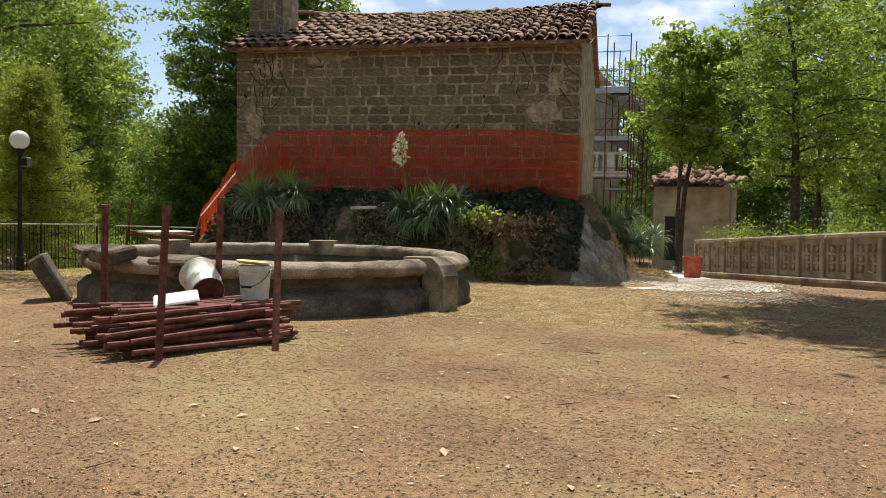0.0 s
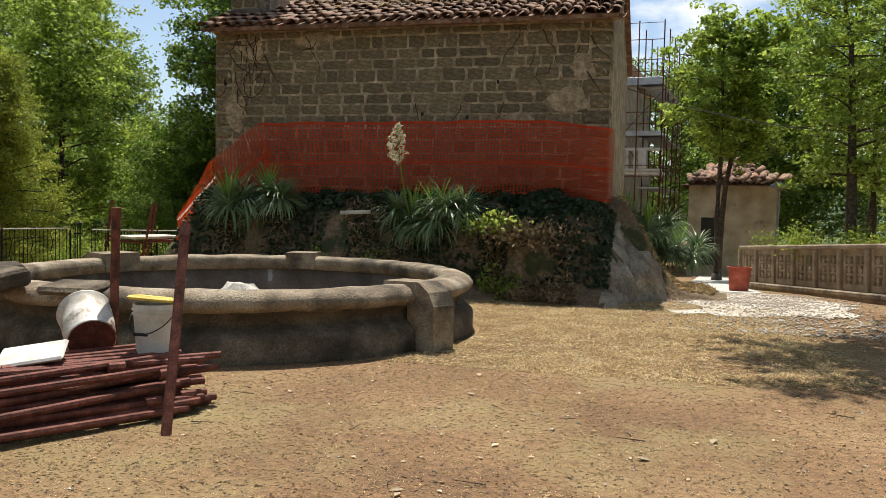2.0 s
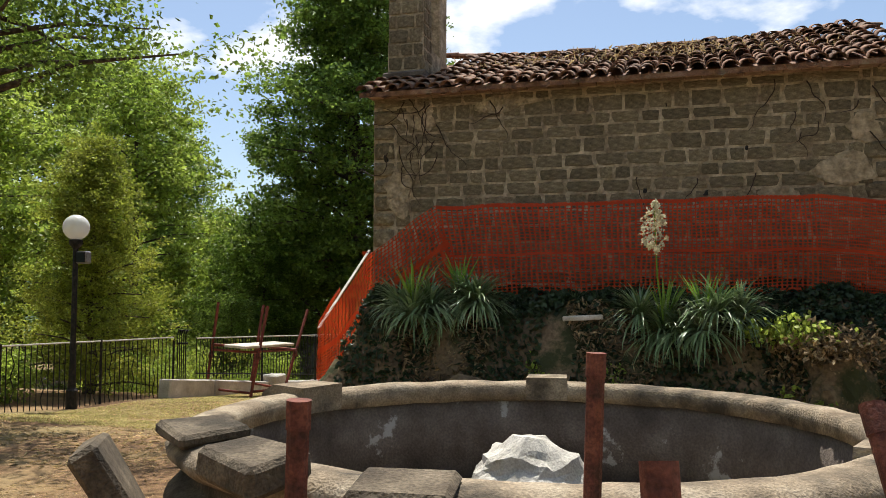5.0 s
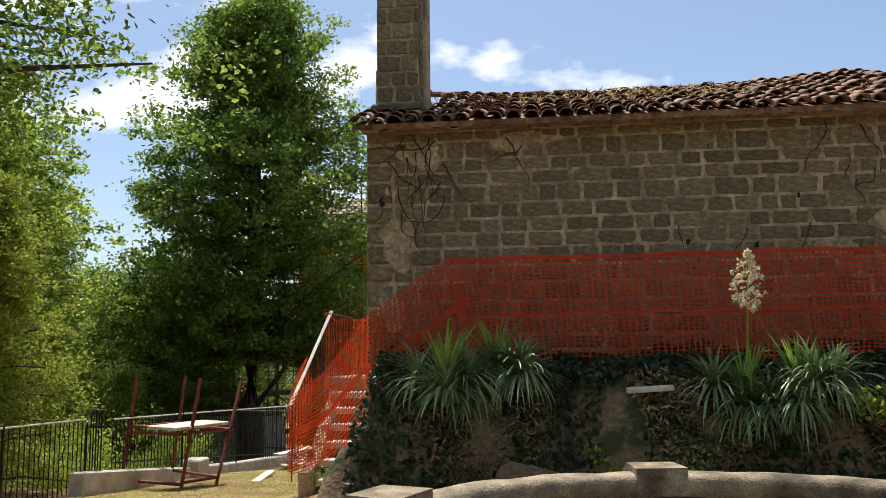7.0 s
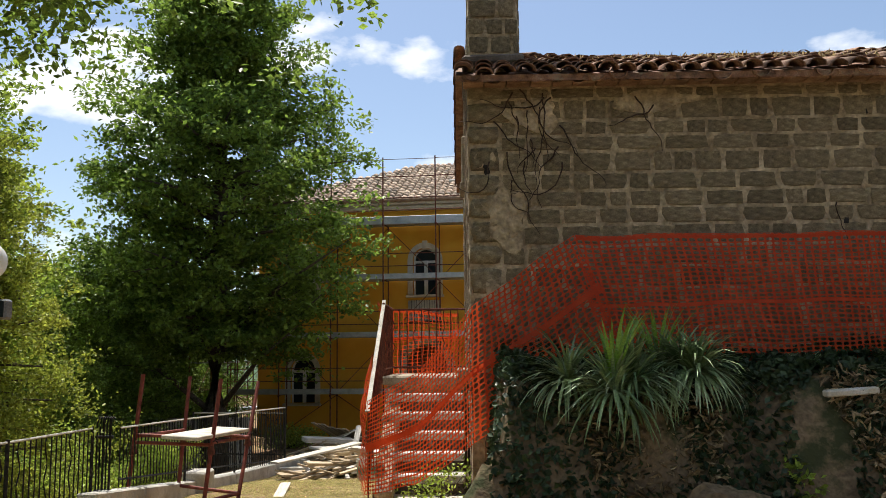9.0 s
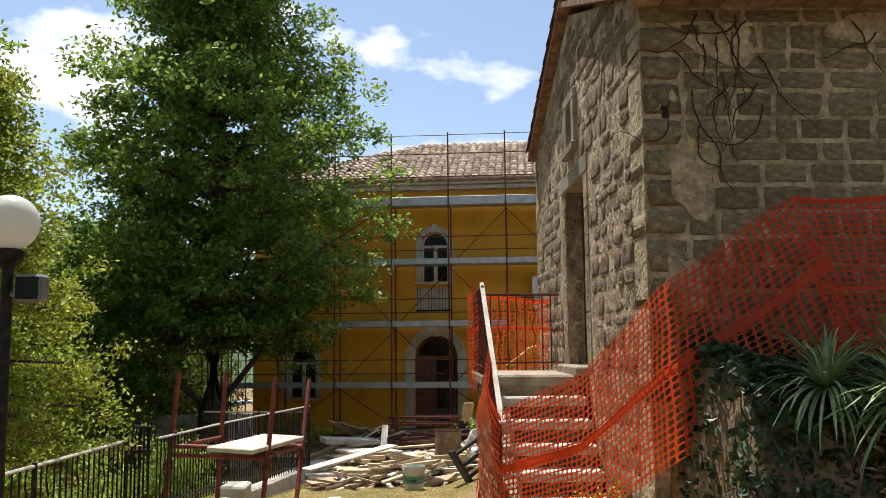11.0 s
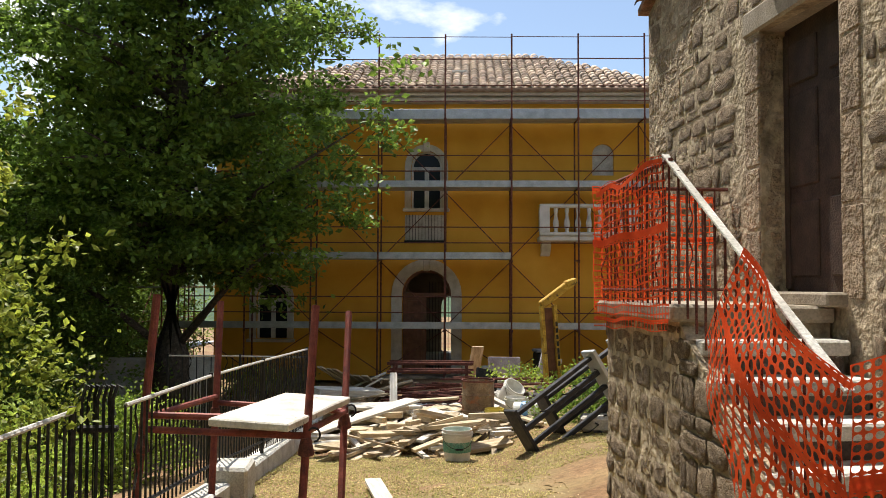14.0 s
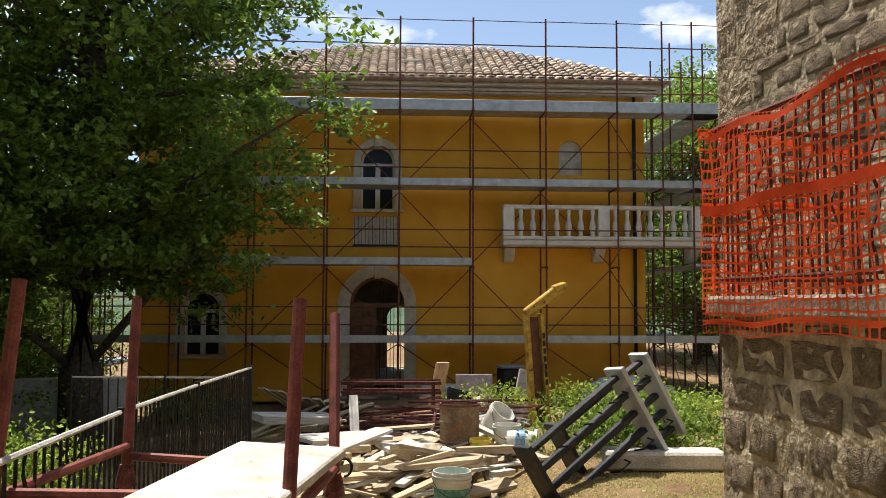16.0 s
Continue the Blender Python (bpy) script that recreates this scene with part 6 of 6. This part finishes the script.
fence([(-13.6, 12.2), (-13.38, 14.8), (-13.3, 16.9), (-13.27, 18.95)], lambda x, y: 0.78 - 0.015 * (y - 15), lambda x, y: ground_z(x, y) - 0.15, "black iron fence with wavy bars and pale rail")
fence([(-13.12, 19.5), (-13.02, 22.0), (-12.82, 24.4), (-12.5, 27.6)], lambda x, y: 0.68 - 0.03 * (y - 19.5), lambda x, y: -0.14 - 0.09 * (y - 19.8), "black iron fence on the concrete kerb")
fence([(-12.5, 27.7), (-13.6, 27.9), (-14.8, 28.1)], lambda x, y: 0.3, lambda x, y: -0.75, "black iron fence across the steps")
gate = thing("iron_gate", "folded black iron gate with curled tops", "gate", pose(-13.25, 19.05, 0))
for i in range(7):
    x = 0.03 * i
    part("bar", Geo().path([(x, 0.02 * (i % 3), -0.25), (x, 0.02 * (i % 3), 0.78), (x + 0.02, 0.02, 0.86), (x + 0.05, 0.02, 0.84)], 0.011, 5), M_BLACK, gate)
part("cross_bar", Geo().box((0.09, 0.02, 0.6), (0.24, 0.05, 0.04), c_in=0.01), M_BLACK, gate)
part("cross_bar", Geo().box((0.09, 0.02, -0.1), (0.24, 0.05, 0.04), c_in=0.01), M_BLACK, gate)

# ---- heap of timber and rubbish before the villa ----
PLANK = [Geo().box((0, 0, 0), (1, 1, 1), c_in=0.04).mesh("plank", mm) for mm in (M_WOOD, M_WOOD, M_WOOD_PALE)]


def plank(x, y, dz, ln, w, th, turn, tilt=0.0, roll=0.0, white=False):
    ob = new("plank", PLANK[2] if white else random.choice(PLANK[:2]))
    ob.matrix_basis = pose(x, y, ground_z(x, y) + dz, roll, tilt, turn) @ Matrix.Diagonal((ln, w, th, 1))
    return tagged(ob, "sun-bleached pale board on the rubbish heap" if white else "raw timber plank thrown on the heap", "timber", group="heap of boards")


rr = random.Random(11)
for k in range(120):
    x, y = -12.0 + 3.1 * rr.random(), 25.6 + 3.6 * rr.random()
    big = rr.random()
    plank(x, y, 0.05 + 0.42 * rr.random() * (1 - abs(x + 10.4) / 1.9), 0.4 + 1.1 * big, rr.choice((0.08, 0.12, 0.16, 0.24)), rr.choice((0.025, 0.04, 0.06)), rr.uniform(0, 180) if k % 3 else rr.uniform(30, 75), rr.uniform(-16, 16), rr.uniform(-14, 14), white=rr.random() < 0.34)
for k in range(16):
    x, y = -12.6 + 1.6 * rr.random(), 29.0 + 3.0 * rr.random()
    plank(x, y, 0.25 + 0.3 * rr.random(), rr.uniform(0.8, 1.9), 0.14, 0.035, rr.uniform(-30, 90), rr.uniform(-38, -8), white=k % 4 == 0)
for x, y, c in ((-10.9, 26.6, 20), (-9.9, 26.3, 70), (-11.4, 27.6, 115)):
    for k in range(3):
        plank(x + 0.12 * k, y + 0.1 * k, 0.32 + 0.05 * k, 0.7, 0.09, 0.09, c + 45 * k, 4)
for x, y, dz, ln, w, th, turn, tilt in ((-11.55, 26.6, 0.5, 2.4, 0.3, 0.04, 50, -5), (-10.4, 27.3, 0.42, 0.9, 0.6, 0.05, 12, 4), (-11.3, 28.2, 0.45, 1.3, 0.7, 0.05, 30, 3), (-11.9, 30.3, 0.5, 1.3, 0.7, 0.12, 20, 4)):
    plank(x, y, dz, ln, w, th, turn, tilt, white=True)
for k in range(12):
    plank(-11.9 + 0.09 * k, 31.6 + 0.1 * rr.random(), 0.5, rr.uniform(1.5, 2.0), 0.14, 0.03, 20 + 9 * k, 34 - 2 * k)
for k in range(5):
    plank(-11.75 + 0.16 * k, 25.7 + 0.12 * k, 0.06 + 0.05 * (k % 2), 1.3, 0.16, 0.05, 52 + 5 * k, -3)
plank(-11.39, 22.0, 0.04, 1.5, 0.17, 0.035, 97, white=True)
plank(-8.9, 34.3, 0.55, 1.2, 0.3, 0.03, 100, 62)
bucket(-10.33, 25.1, ground_z(-10.33, 25.1), 0.42, 0.2, "upturned white plastic bucket with a green smear", stripe=mat("green_smear", (0.12, 0.32, 0.24), (0.3, 0.4, 0.33), (0.1, 0.28, 0.2), 9, 0.6, bump=0))
bucket(-9.1, 28.6, ground_z(-9.1, 28.6) + 0.35, 0.36, 0.19, "white plastic bucket tipped on the heap", pose(-9.1, 28.6, -0.55, 40, 10, 30))
bucket(-9.0, 28.0, ground_z(-9.0, 28.0), 0.34, 0.2, "white plastic bucket in the rubbish")
bucket(-8.9, 27.5, 0, 0.4, 0.17, "paint bucket with a blue label on its side", pose(-9.15, 27.4, ground_z(-9, 27.4) + 0.17, 90, 0, 70), stripe=mat("blue_label", (0.1, 0.25, 0.45), (0.4, 0.4, 0.4), (0.08, 0.2, 0.4), 12, 0.5, bump=0))
bucket(-9.4, 27.9, ground_z(-9.4, 27.9), 0.3, 0.16, "yellow plastic bucket in the rubbish", mat_=M_YEL_PLASTIC)
bucket(-8.55, 38.3, ground_z(-8.5, 38.3), 0.45, 0.2, "white bucket beside the villa door")
bucket(-8.0, 38.1, ground_z(-8.0, 38.1), 0.4, 0.2, "white bucket beside the villa door")
bucket(-7.5, 38.2, ground_z(-7.5, 38.2), 0.4, 0.2, "white bucket under the scaffold deck")
brl = thing("steel_drum", "rusty open steel drum in the rubbish", "drum", pose(-9.62, 28.3, ground_z(-9.62, 28.3)))
part("body", Geo().lathe([(0.27, 0), (0.28, 0.02), (0.28, 0.28), (0.295, 0.3), (0.28, 0.32), (0.28, 0.55), (0.295, 0.57), (0.28, 0.59), (0.28, 0.8), (0.265, 0.8), (0.26, 0.05)], 24), mat("brown_drum", (0.26, 0.17, 0.1), (0.16, 0.1, 0.06), (0.36, 0.27, 0.18), 6, 0.7, 0.2, stain=(0.35, 0.13, 0.05), stain_scale=4, stain_pos=(0.55, 0.65)), brl)
part("rim", Geo().lathe([(0.265, 0.79), (0.29, 0.79), (0.29, 0.82), (0.265, 0.82)], 24, close=True), M_RUST, brl)


def formwork(m, label):
    t = thing("metal_frame", label, "metal frame", m)
    for x in (-0.45, -0.22, 0.0, 0.22, 0.45):
        part("rail", Geo().box((x, 0, 0.72), (0.055, 0.1, 1.42), c_in=0.006), M_BLUE, t)
    part("end_plate", Geo().box((0, 0, 1.46), (1.1, 0.3, 0.06), c_in=0.006), M_ZINC, t, "grey steel end plate")
    part("end_plate", Geo().box((0, 0, 0.0), (1.1, 0.3, 0.05), c_in=0.006), M_BLUE, t)
    for z in (0.35, 0.75, 1.15):
        for x in (-0.3, 0.3):
            part("handle", Geo().path([(x, -0.05, z), (x, -0.17, z + 0.03), (x + 0.0, -0.17, z + 0.2), (x, -0.05, z + 0.23)], 0.011, 5), M_BLACK, t)
    return t


formwork(pose(-9.4, 24.8, ground_z(-9.4, 24.8) + 0.08, -12, 59, 8), "dark steel shuttering frame leaning by the stair")
formwork(pose(-8.9, 25.4, ground_z(-8.9, 25.4) + 0.08, -8, 60, 12), "rust-stained steel shuttering frame leaning by the stair")
hoist = thing("hoist_arm", "worn yellow building hoist standing on its end", "hoist", pose(-7.85, 30.2, ground_z(-7.85, 30.2), 0, -4, 5))
for x in (-0.13, 0.13):
    part("side_plate", Geo().box((x, 0, 0.95), (0.07, 0.16, 1.9), c_in=0.01), M_MACHINE, hoist)
part("web", Geo().box((0, 0.05, 0.95), (0.2, 0.05, 1.8)), M_DOOR, hoist)
part("jib", Geo().box((0, 0, 0), (0.16, 0.13, 0.8), pose(0.2, 0, 2.12, 0, 58, 0), 0.02), M_MACHINE, hoist)
part("tip", Geo().box((0, 0, 0), (0.12, 0.2, 0.24), pose(0.5, 0, 2.32, 0, 75, 0), 0.02), M_MACHINE, hoist)
for k in range(7):
    part("lettering_bar", Geo().box((0.13, -0.083, 0.75 + k * 0.13), (0.045, 0.006, 0.09)), M_BLACK, hoist, "black lettering, brand mark reduced to bars")
bench = thing("rusty_frame", "rusty iron bench frame among the rubbish", "metal frame", pose(-10.1, 32.6, ground_z(-10.1, 32.6), 0, 0, -8))
for x in (-0.8, 0.8):
    for y in (-0.25, 0.25):
        part("leg", Geo().box((x, y, 0.5), (0.06, 0.05, 1.0)), M_RUST, bench)
for y in (-0.25, 0.25):
    for z in (0.8, 0.98):
        part("rail", Geo().box((0, y, z), (1.9, 0.05, 0.06)), M_RUST, bench)
solid("plaster_slab", Geo().box((0, 0, 0.4), (0.75, 0.05, 0.8), pose(-8.35, 33.2, ground_z(-8.3, 33.2), -12, 0, -10), 0.01), M_PINK, "greyish lilac plasterboard slab leaning upright", "slab")
solid("mesh_panel", Geo().box((0, 0, 0.35), (0.5, 0.05, 0.75), pose(-9.1, 31.0, ground_z(-9.1, 31.0), -20, 14, 20), 0.01), M_BLACK, "dark wire panel leaning on the heap", "panel")
solid("plaster_slab", Geo().box((0, 0, 0.45), (0.5, 0.06, 0.95), pose(-7.7, 31.9, ground_z(-7.7, 32), -18, 20, 8), 0.01), M_PINK, "grey slab tilted against the hoist", "slab")
for k in range(44):
    x, y = -11.1 + 2.6 * rr.random(), 29.6 + 3.2 * rr.random()
    a = rr.uniform(-0.5, 0.5) + (1.2 if rr.random() < 0.25 else 0)
    ln = rr.uniform(0.6, 1.3)
    z = ground_z(x, y) + 0.08 + 0.4 * rr.random()
    solid("iron_bar", Geo().tube((x - ln * math.cos(a), y - ln * math.sin(a), z), (x + ln * math.cos(a), y + ln * math.sin(a), z + rr.uniform(-0.05, 0.15)), 0.025, 6), M_RUST, "rusty iron tube on the rubbish heap", "tube", group="scrap tubes")
for k in range(40):
    x, y = -10.9 + 2.4 * rr.random(), 28.9 + 3.0 * rr.random()
    lump("rubble", x, y, ground_z(x, y) + 0.1 + 0.2 * rr.random(), (rr.uniform(0.1, 0.26), rr.uniform(0.1, 0.2), rr.uniform(0.06, 0.14)), rr.choice((M_CONC_PALE, M_CONC_DARK, M_TARP, M_OLD_DOOR)), "lump of rubble and scrap in the heap", "rubble", k, 0.4)
bin_ = thing("waste_bin", "black plastic bin by the yellow wall", "bin", pose(-6.35, 38.0, ground_z(-6.3, 38)))
part("body", Geo().box((0, 0, 0.4), (0.6, 0.6, 0.8), c_in=0.05), M_BLACK, bin_)
part("lid", Geo().box((0, 0, 0.84), (0.66, 0.66, 0.08), c_in=0.03), M_GREYBOX, bin_)
lump("plastic_sheet", -3.3, 37.6, ground_z(-3.3, 37.6), (1.2, 0.6, 0.45), M_TARP, "crumpled pale sheet under the balcony", "sheet", 4, 0.5)
solid("stone_slab", Geo().box((0, 0, 0.12), (1.3, 0.4, 0.2), pose(-7.95, 25.2, ground_z(-8, 25.2), 0, 0, -12), 0.03).rough(0.01, 4), M_CONC_PALE, "pale concrete slab on the ground by the stair", "slab")


def shrub(x, y, s, n, material, label, leaf=0.07, seed=1):
    t = thing("shrub", label, "shrub", pose(x, y, ground_z(x, y)))
    r = np.random.default_rng(seed)
    c = r.normal(size=(24, 3)) * np.array([s[0], s[1], s[2] * 0.5]) * 0.42 + np.array([0, 0, s[2] * 0.5])
    c[:, 2] = np.abs(c[:, 2])
    k = r.integers(0, 24, n)
    pts = c[k] + r.normal(size=(n, 3)) * 0.15 * np.array([s[0], s[1], s[2]])
    pts[:, 2] = np.abs(pts[:, 2])
    g = Geo()
    for q in c:
        g.path([(0, 0, -0.05), tuple(q * 0.5), tuple(q)], 0.012, 4, 0.004)
    part("stems", g, M_BARK, t, kind="stuff")
    part("foliage", leaf_mesh("foliage", pts, leaf, material), None, t)
    return t


shrub(-6.2, 29.5, (2.2, 2.0, 0.6), 8000, M_LEAF_LIGHT, "sunlit hedge behind the chapel", seed=2)
shrub(-7.3, 26.6, (1.2, 1.0, 0.7), 4500, M_LEAF, "green weeds growing round the shuttering", seed=3)
shrub(-14.6, 38.0, (1.4, 0.8, 0.8), 3000, M_LEAF_LIGHT, "bright bush below the villa wall", 0.08, seed=4)
shrub(-8.75, 20.9, (0.5, 0.4, 0.35), 500, M_LEAF_LIGHT, "weeds growing on the landing", 0.04, seed=6)
shrub(-8.65, 19.35, (0.5, 0.4, 0.4), 450, M_LEAF_LIGHT, "weeds by the chapel threshold", 0.04, seed=7)
shrub(-8.7, 17.9, (0.5, 0.8, 0.5), 900, M_LEAF_LIGHT, "weeds growing over the stair edge", 0.045, seed=8)
for k, (x, y, s) in enumerate(((4.3, 22.0, 1.3), (5.2, 19.0, 1.4), (3.6, 25.5, 1.4), (6.2, 16.6, 1.6), (7.5, 20.5, 2.0), (-15.5, 21.5, 1.5), (-16.5, 24.5, 1.6), (-15.0, 16.0, 1.0), (-16.0, 13.5, 1.2), (-18, 18.0, 1.8), (-14.8, 25.5, 1.0))):
    shrub(x, y, (s, s, s * 1.0), 6500, M_LEAF_LIGHT if k % 3 else M_LEAF_CYP, "bright green undergrowth behind the wall" if x > 0 else "green undergrowth behind the fence", 0.065, seed=20 + k)

# ---- beside the path ----
crate = thing("red_tub", "faded red plastic tub standing by the path", "tub", pose(1.5, 21.5, ground_z(1.5, 21.5) + 0.02))
part("body", Geo().lathe([(0.19, 0), (0.2, 0.02), (0.22, 0.3), (0.23, 0.4), (0.235, 0.5), (0.2, 0.5), (0.18, 0.05)], 20), M_REDBOX, crate)
part("rim", Geo().lathe([(0.22, 0.48), (0.25, 0.48), (0.25, 0.52), (0.22, 0.52)], 20, close=True), M_REDBOX, crate)
sl = thing("street_lamp", "slim path lamp with a flat shade", "street lamp", pose(3.1, 28.5, ground_z(3.1, 28.5)))
part("pole", Geo().tube((0, 0, 0), (0, 0, 2.9), 0.035, 8), M_GREYBOX, sl)
part("shade", Geo().lathe([(0.05, 2.75), (0.24, 2.86), (0.22, 2.92), (0.06, 3.0)], 16), M_GREYBOX, sl)
cable = thing("overhead_cable", "thin cable strung from the chapel across the drive", "cable", pose(0, 0, 0))
part("wire", Geo().path([(-1.0 + 8 * t, 22.5 + 8 * t, 4.2 - 1.6 * t * (1 - t) - 0.2 * t) for t in [i / 16 for i in range(17)]], 0.014, 5), M_CABLE, cable)

# ---- litter on the ground ----
def scatter(name, label, n, x0, x1, y0, y1, size, material, ratio, lift=0.006, keep=None, flat=0.93, vary=0.6):
    pts = []
    while len(pts) < n:
        x, y = random.uniform(x0, x1), random.uniform(y0, y1)
        if math.hypot(x - BX, y - BY) < BR + 0.1 or (CX0 - 1.2 < x < CX1 + 0.2 and 15.0 < y < 23.3):
            continue
        if keep is None or keep(x, y):
            pts.append((x, y, ground_z(x, y) + lift))
    return tagged(new(name, leaf_mesh(name, np.array(pts), size, material, flat=flat, ratio=ratio, vary=vary)), label, "litter", kind="stuff")


patch = lambda x, y: noise.noise((x * 0.5, y * 0.5, 11)) + 0.5 * noise.noise((x * 1.7, y * 1.7, 12)) > random.uniform(-0.5, 0.5)
scatter("straw", "chopped dry straw strewn over the earth", 90000, -9, 5.5, 1.8, 15.4, 0.026, M_STRAW, 0.13, lift=0.002, keep=patch, flat=0.99)
scatter("straw", "chopped dry straw on the slope", 9000, -13, -8.5, 11, 27, 0.06, M_STRAW, 0.16, keep=patch)
near = lambda x, y: random.random() < (3.2 / y) ** 1.3
scatter("straw", "fine dry chaff and bark crumbs on the bare earth", 70000, -4.5, 4.0, 2.0, 11, 0.017, M_STRAW, 0.22, lift=0.002, keep=near, flat=0.98)
scatter("bark_crumbs", "dark bark crumbs and rotten leaf bits on the earth", 30000, -5, 4.5, 2.0, 13, 0.018, M_BARK, 0.45, lift=0.003, keep=near, flat=0.9)
scatter("fallen_leaves", "pale dry leaves and wood chips on the earth", 2200, -9, 4.5, 1.8, 15, 0.03, M_LITTER, 0.5, 0.008, vary=0.7)
scatter("fallen_leaves", "larger dry leaves on the earth", 90, -6, 3.5, 2.6, 12, 0.07, M_LITTER, 0.5, 0.01)


def pebbles():
    g = Geo()
    for _ in range(500):
        x, y = random.uniform(-8, 4), random.uniform(1.8, 15)
        if math.hypot(x - BX, y - BY) < BR + 0.1:
            continue
        s = random.uniform(0.006, 0.02)
        g.box((x, y, ground_z(x, y) + s * 0.2), (s * random.uniform(0.8, 1.6), s, s * 0.7), c_in=s * 0.25)
    return solid("pebbles", g, M_GRAVEL, "small stones in the earth", "stones", kind="stuff")


def gravel():
    g = Geo()
    for _ in range(3200):
        x, y = random.gauss(1.5, 0.75), random.uniform(12.6, 20.4)
        s = random.uniform(0.012, 0.034)
        g.box((x, y, ground_z(x, y) + 0.012 + s * 0.15), (s * random.uniform(0.8, 1.6), s, s * 0.7), c_in=s * 0.25)
    return solid("gravel", g, M_GRAVEL, "loose white gravel at the mouth of the path", "gravel", kind="stuff")


pebbles()
gravel()


def grass(name, label, n, x0, x1, y0, y1, h, material, thresh):
    cents = []
    while len(cents) < n:
        x, y = random.uniform(x0, x1), random.uniform(y0, y1)
        if math.hypot(x - BX, y - BY) < BR + 0.1 or (CX0 - 1.2 < x < CX1 + 0.1 and 15.2 < y < 23.3):
            continue
        if noise.noise((x * 0.9, y * 0.9, 21)) + 0.4 * noise.noise((x * 4, y * 4, 22)) > thresh:
            cents.append((x, y, ground_z(x, y)))
    c = np.array(cents)
    a = rng.uniform(0, 6.28, n)
    hh = h * rng.uniform(0.4, 1.2, n)
    d = np.stack([np.cos(a), np.sin(a), np.zeros(n)], 1)
    s = np.stack([-np.sin(a), np.cos(a), np.zeros(n)], 1) * 0.004
    up = np.array([0, 0, 1.0])
    m = c + d * (hh * 0.4)[:, None] + up * (hh * 0.6)[:, None]
    t = c + d * (hh * 1.2)[:, None] + up * (hh * 0.8)[:, None]
    v = np.stack([c - s, c + s, m + s, m - s, t + s * 0.2, t - s * 0.2], 1).reshape(-1, 3)
    k = np.arange(n)[:, None] * 6
    q = np.concatenate([k + np.array([[0, 1, 2, 3]]), k + np.array([[3, 2, 4, 5]])], 1).reshape(-1, 4)
    return tagged(new(name, np_mesh(name, v, q, material)), label, "grass", kind="stuff")


grass("grass", "short dry grass on the slope by the stair", 100000, -13.0, -7.4, 13.5, 30, 0.024, M_GRASS, -0.35)
grass("grass", "sparse dry grass in the earth", 1500, -9, 3.5, 4.5, 15, 0.022, M_STRAW, 0.3)
grass("grass", "short straw-coloured grass before the bank", 26000, -4.6, 1.4, 9.5, 15.3, 0.026, M_STRAW, -0.25)
scatter("straw", "dry leaves and straw below the bank", 30000, -3.8, 1.6, 9.5, 15.3, 0.035, M_STRAW, 0.3, lift=0.004, flat=0.97)

# twigs lying about
for k in range(26):
    x, y = random.uniform(-5, 3.2), random.uniform(2.6, 9)
    a = random.uniform(0, 3.14)
    ln = random.uniform(0.06, 0.22)
    pts = [(x + math.cos(a) * ln * t + 0.012 * noise.noise((x, y, t * 3)), y + math.sin(a) * ln * t, ground_z(x, y) + 0.012) for t in (0, 0.3, 0.6, 1.0)]
    solid("twig", Geo().path(pts, 0.004, 5, 0.002), M_BARK, "short dry twig on the bare earth", "twig", group="twigs on the ground")
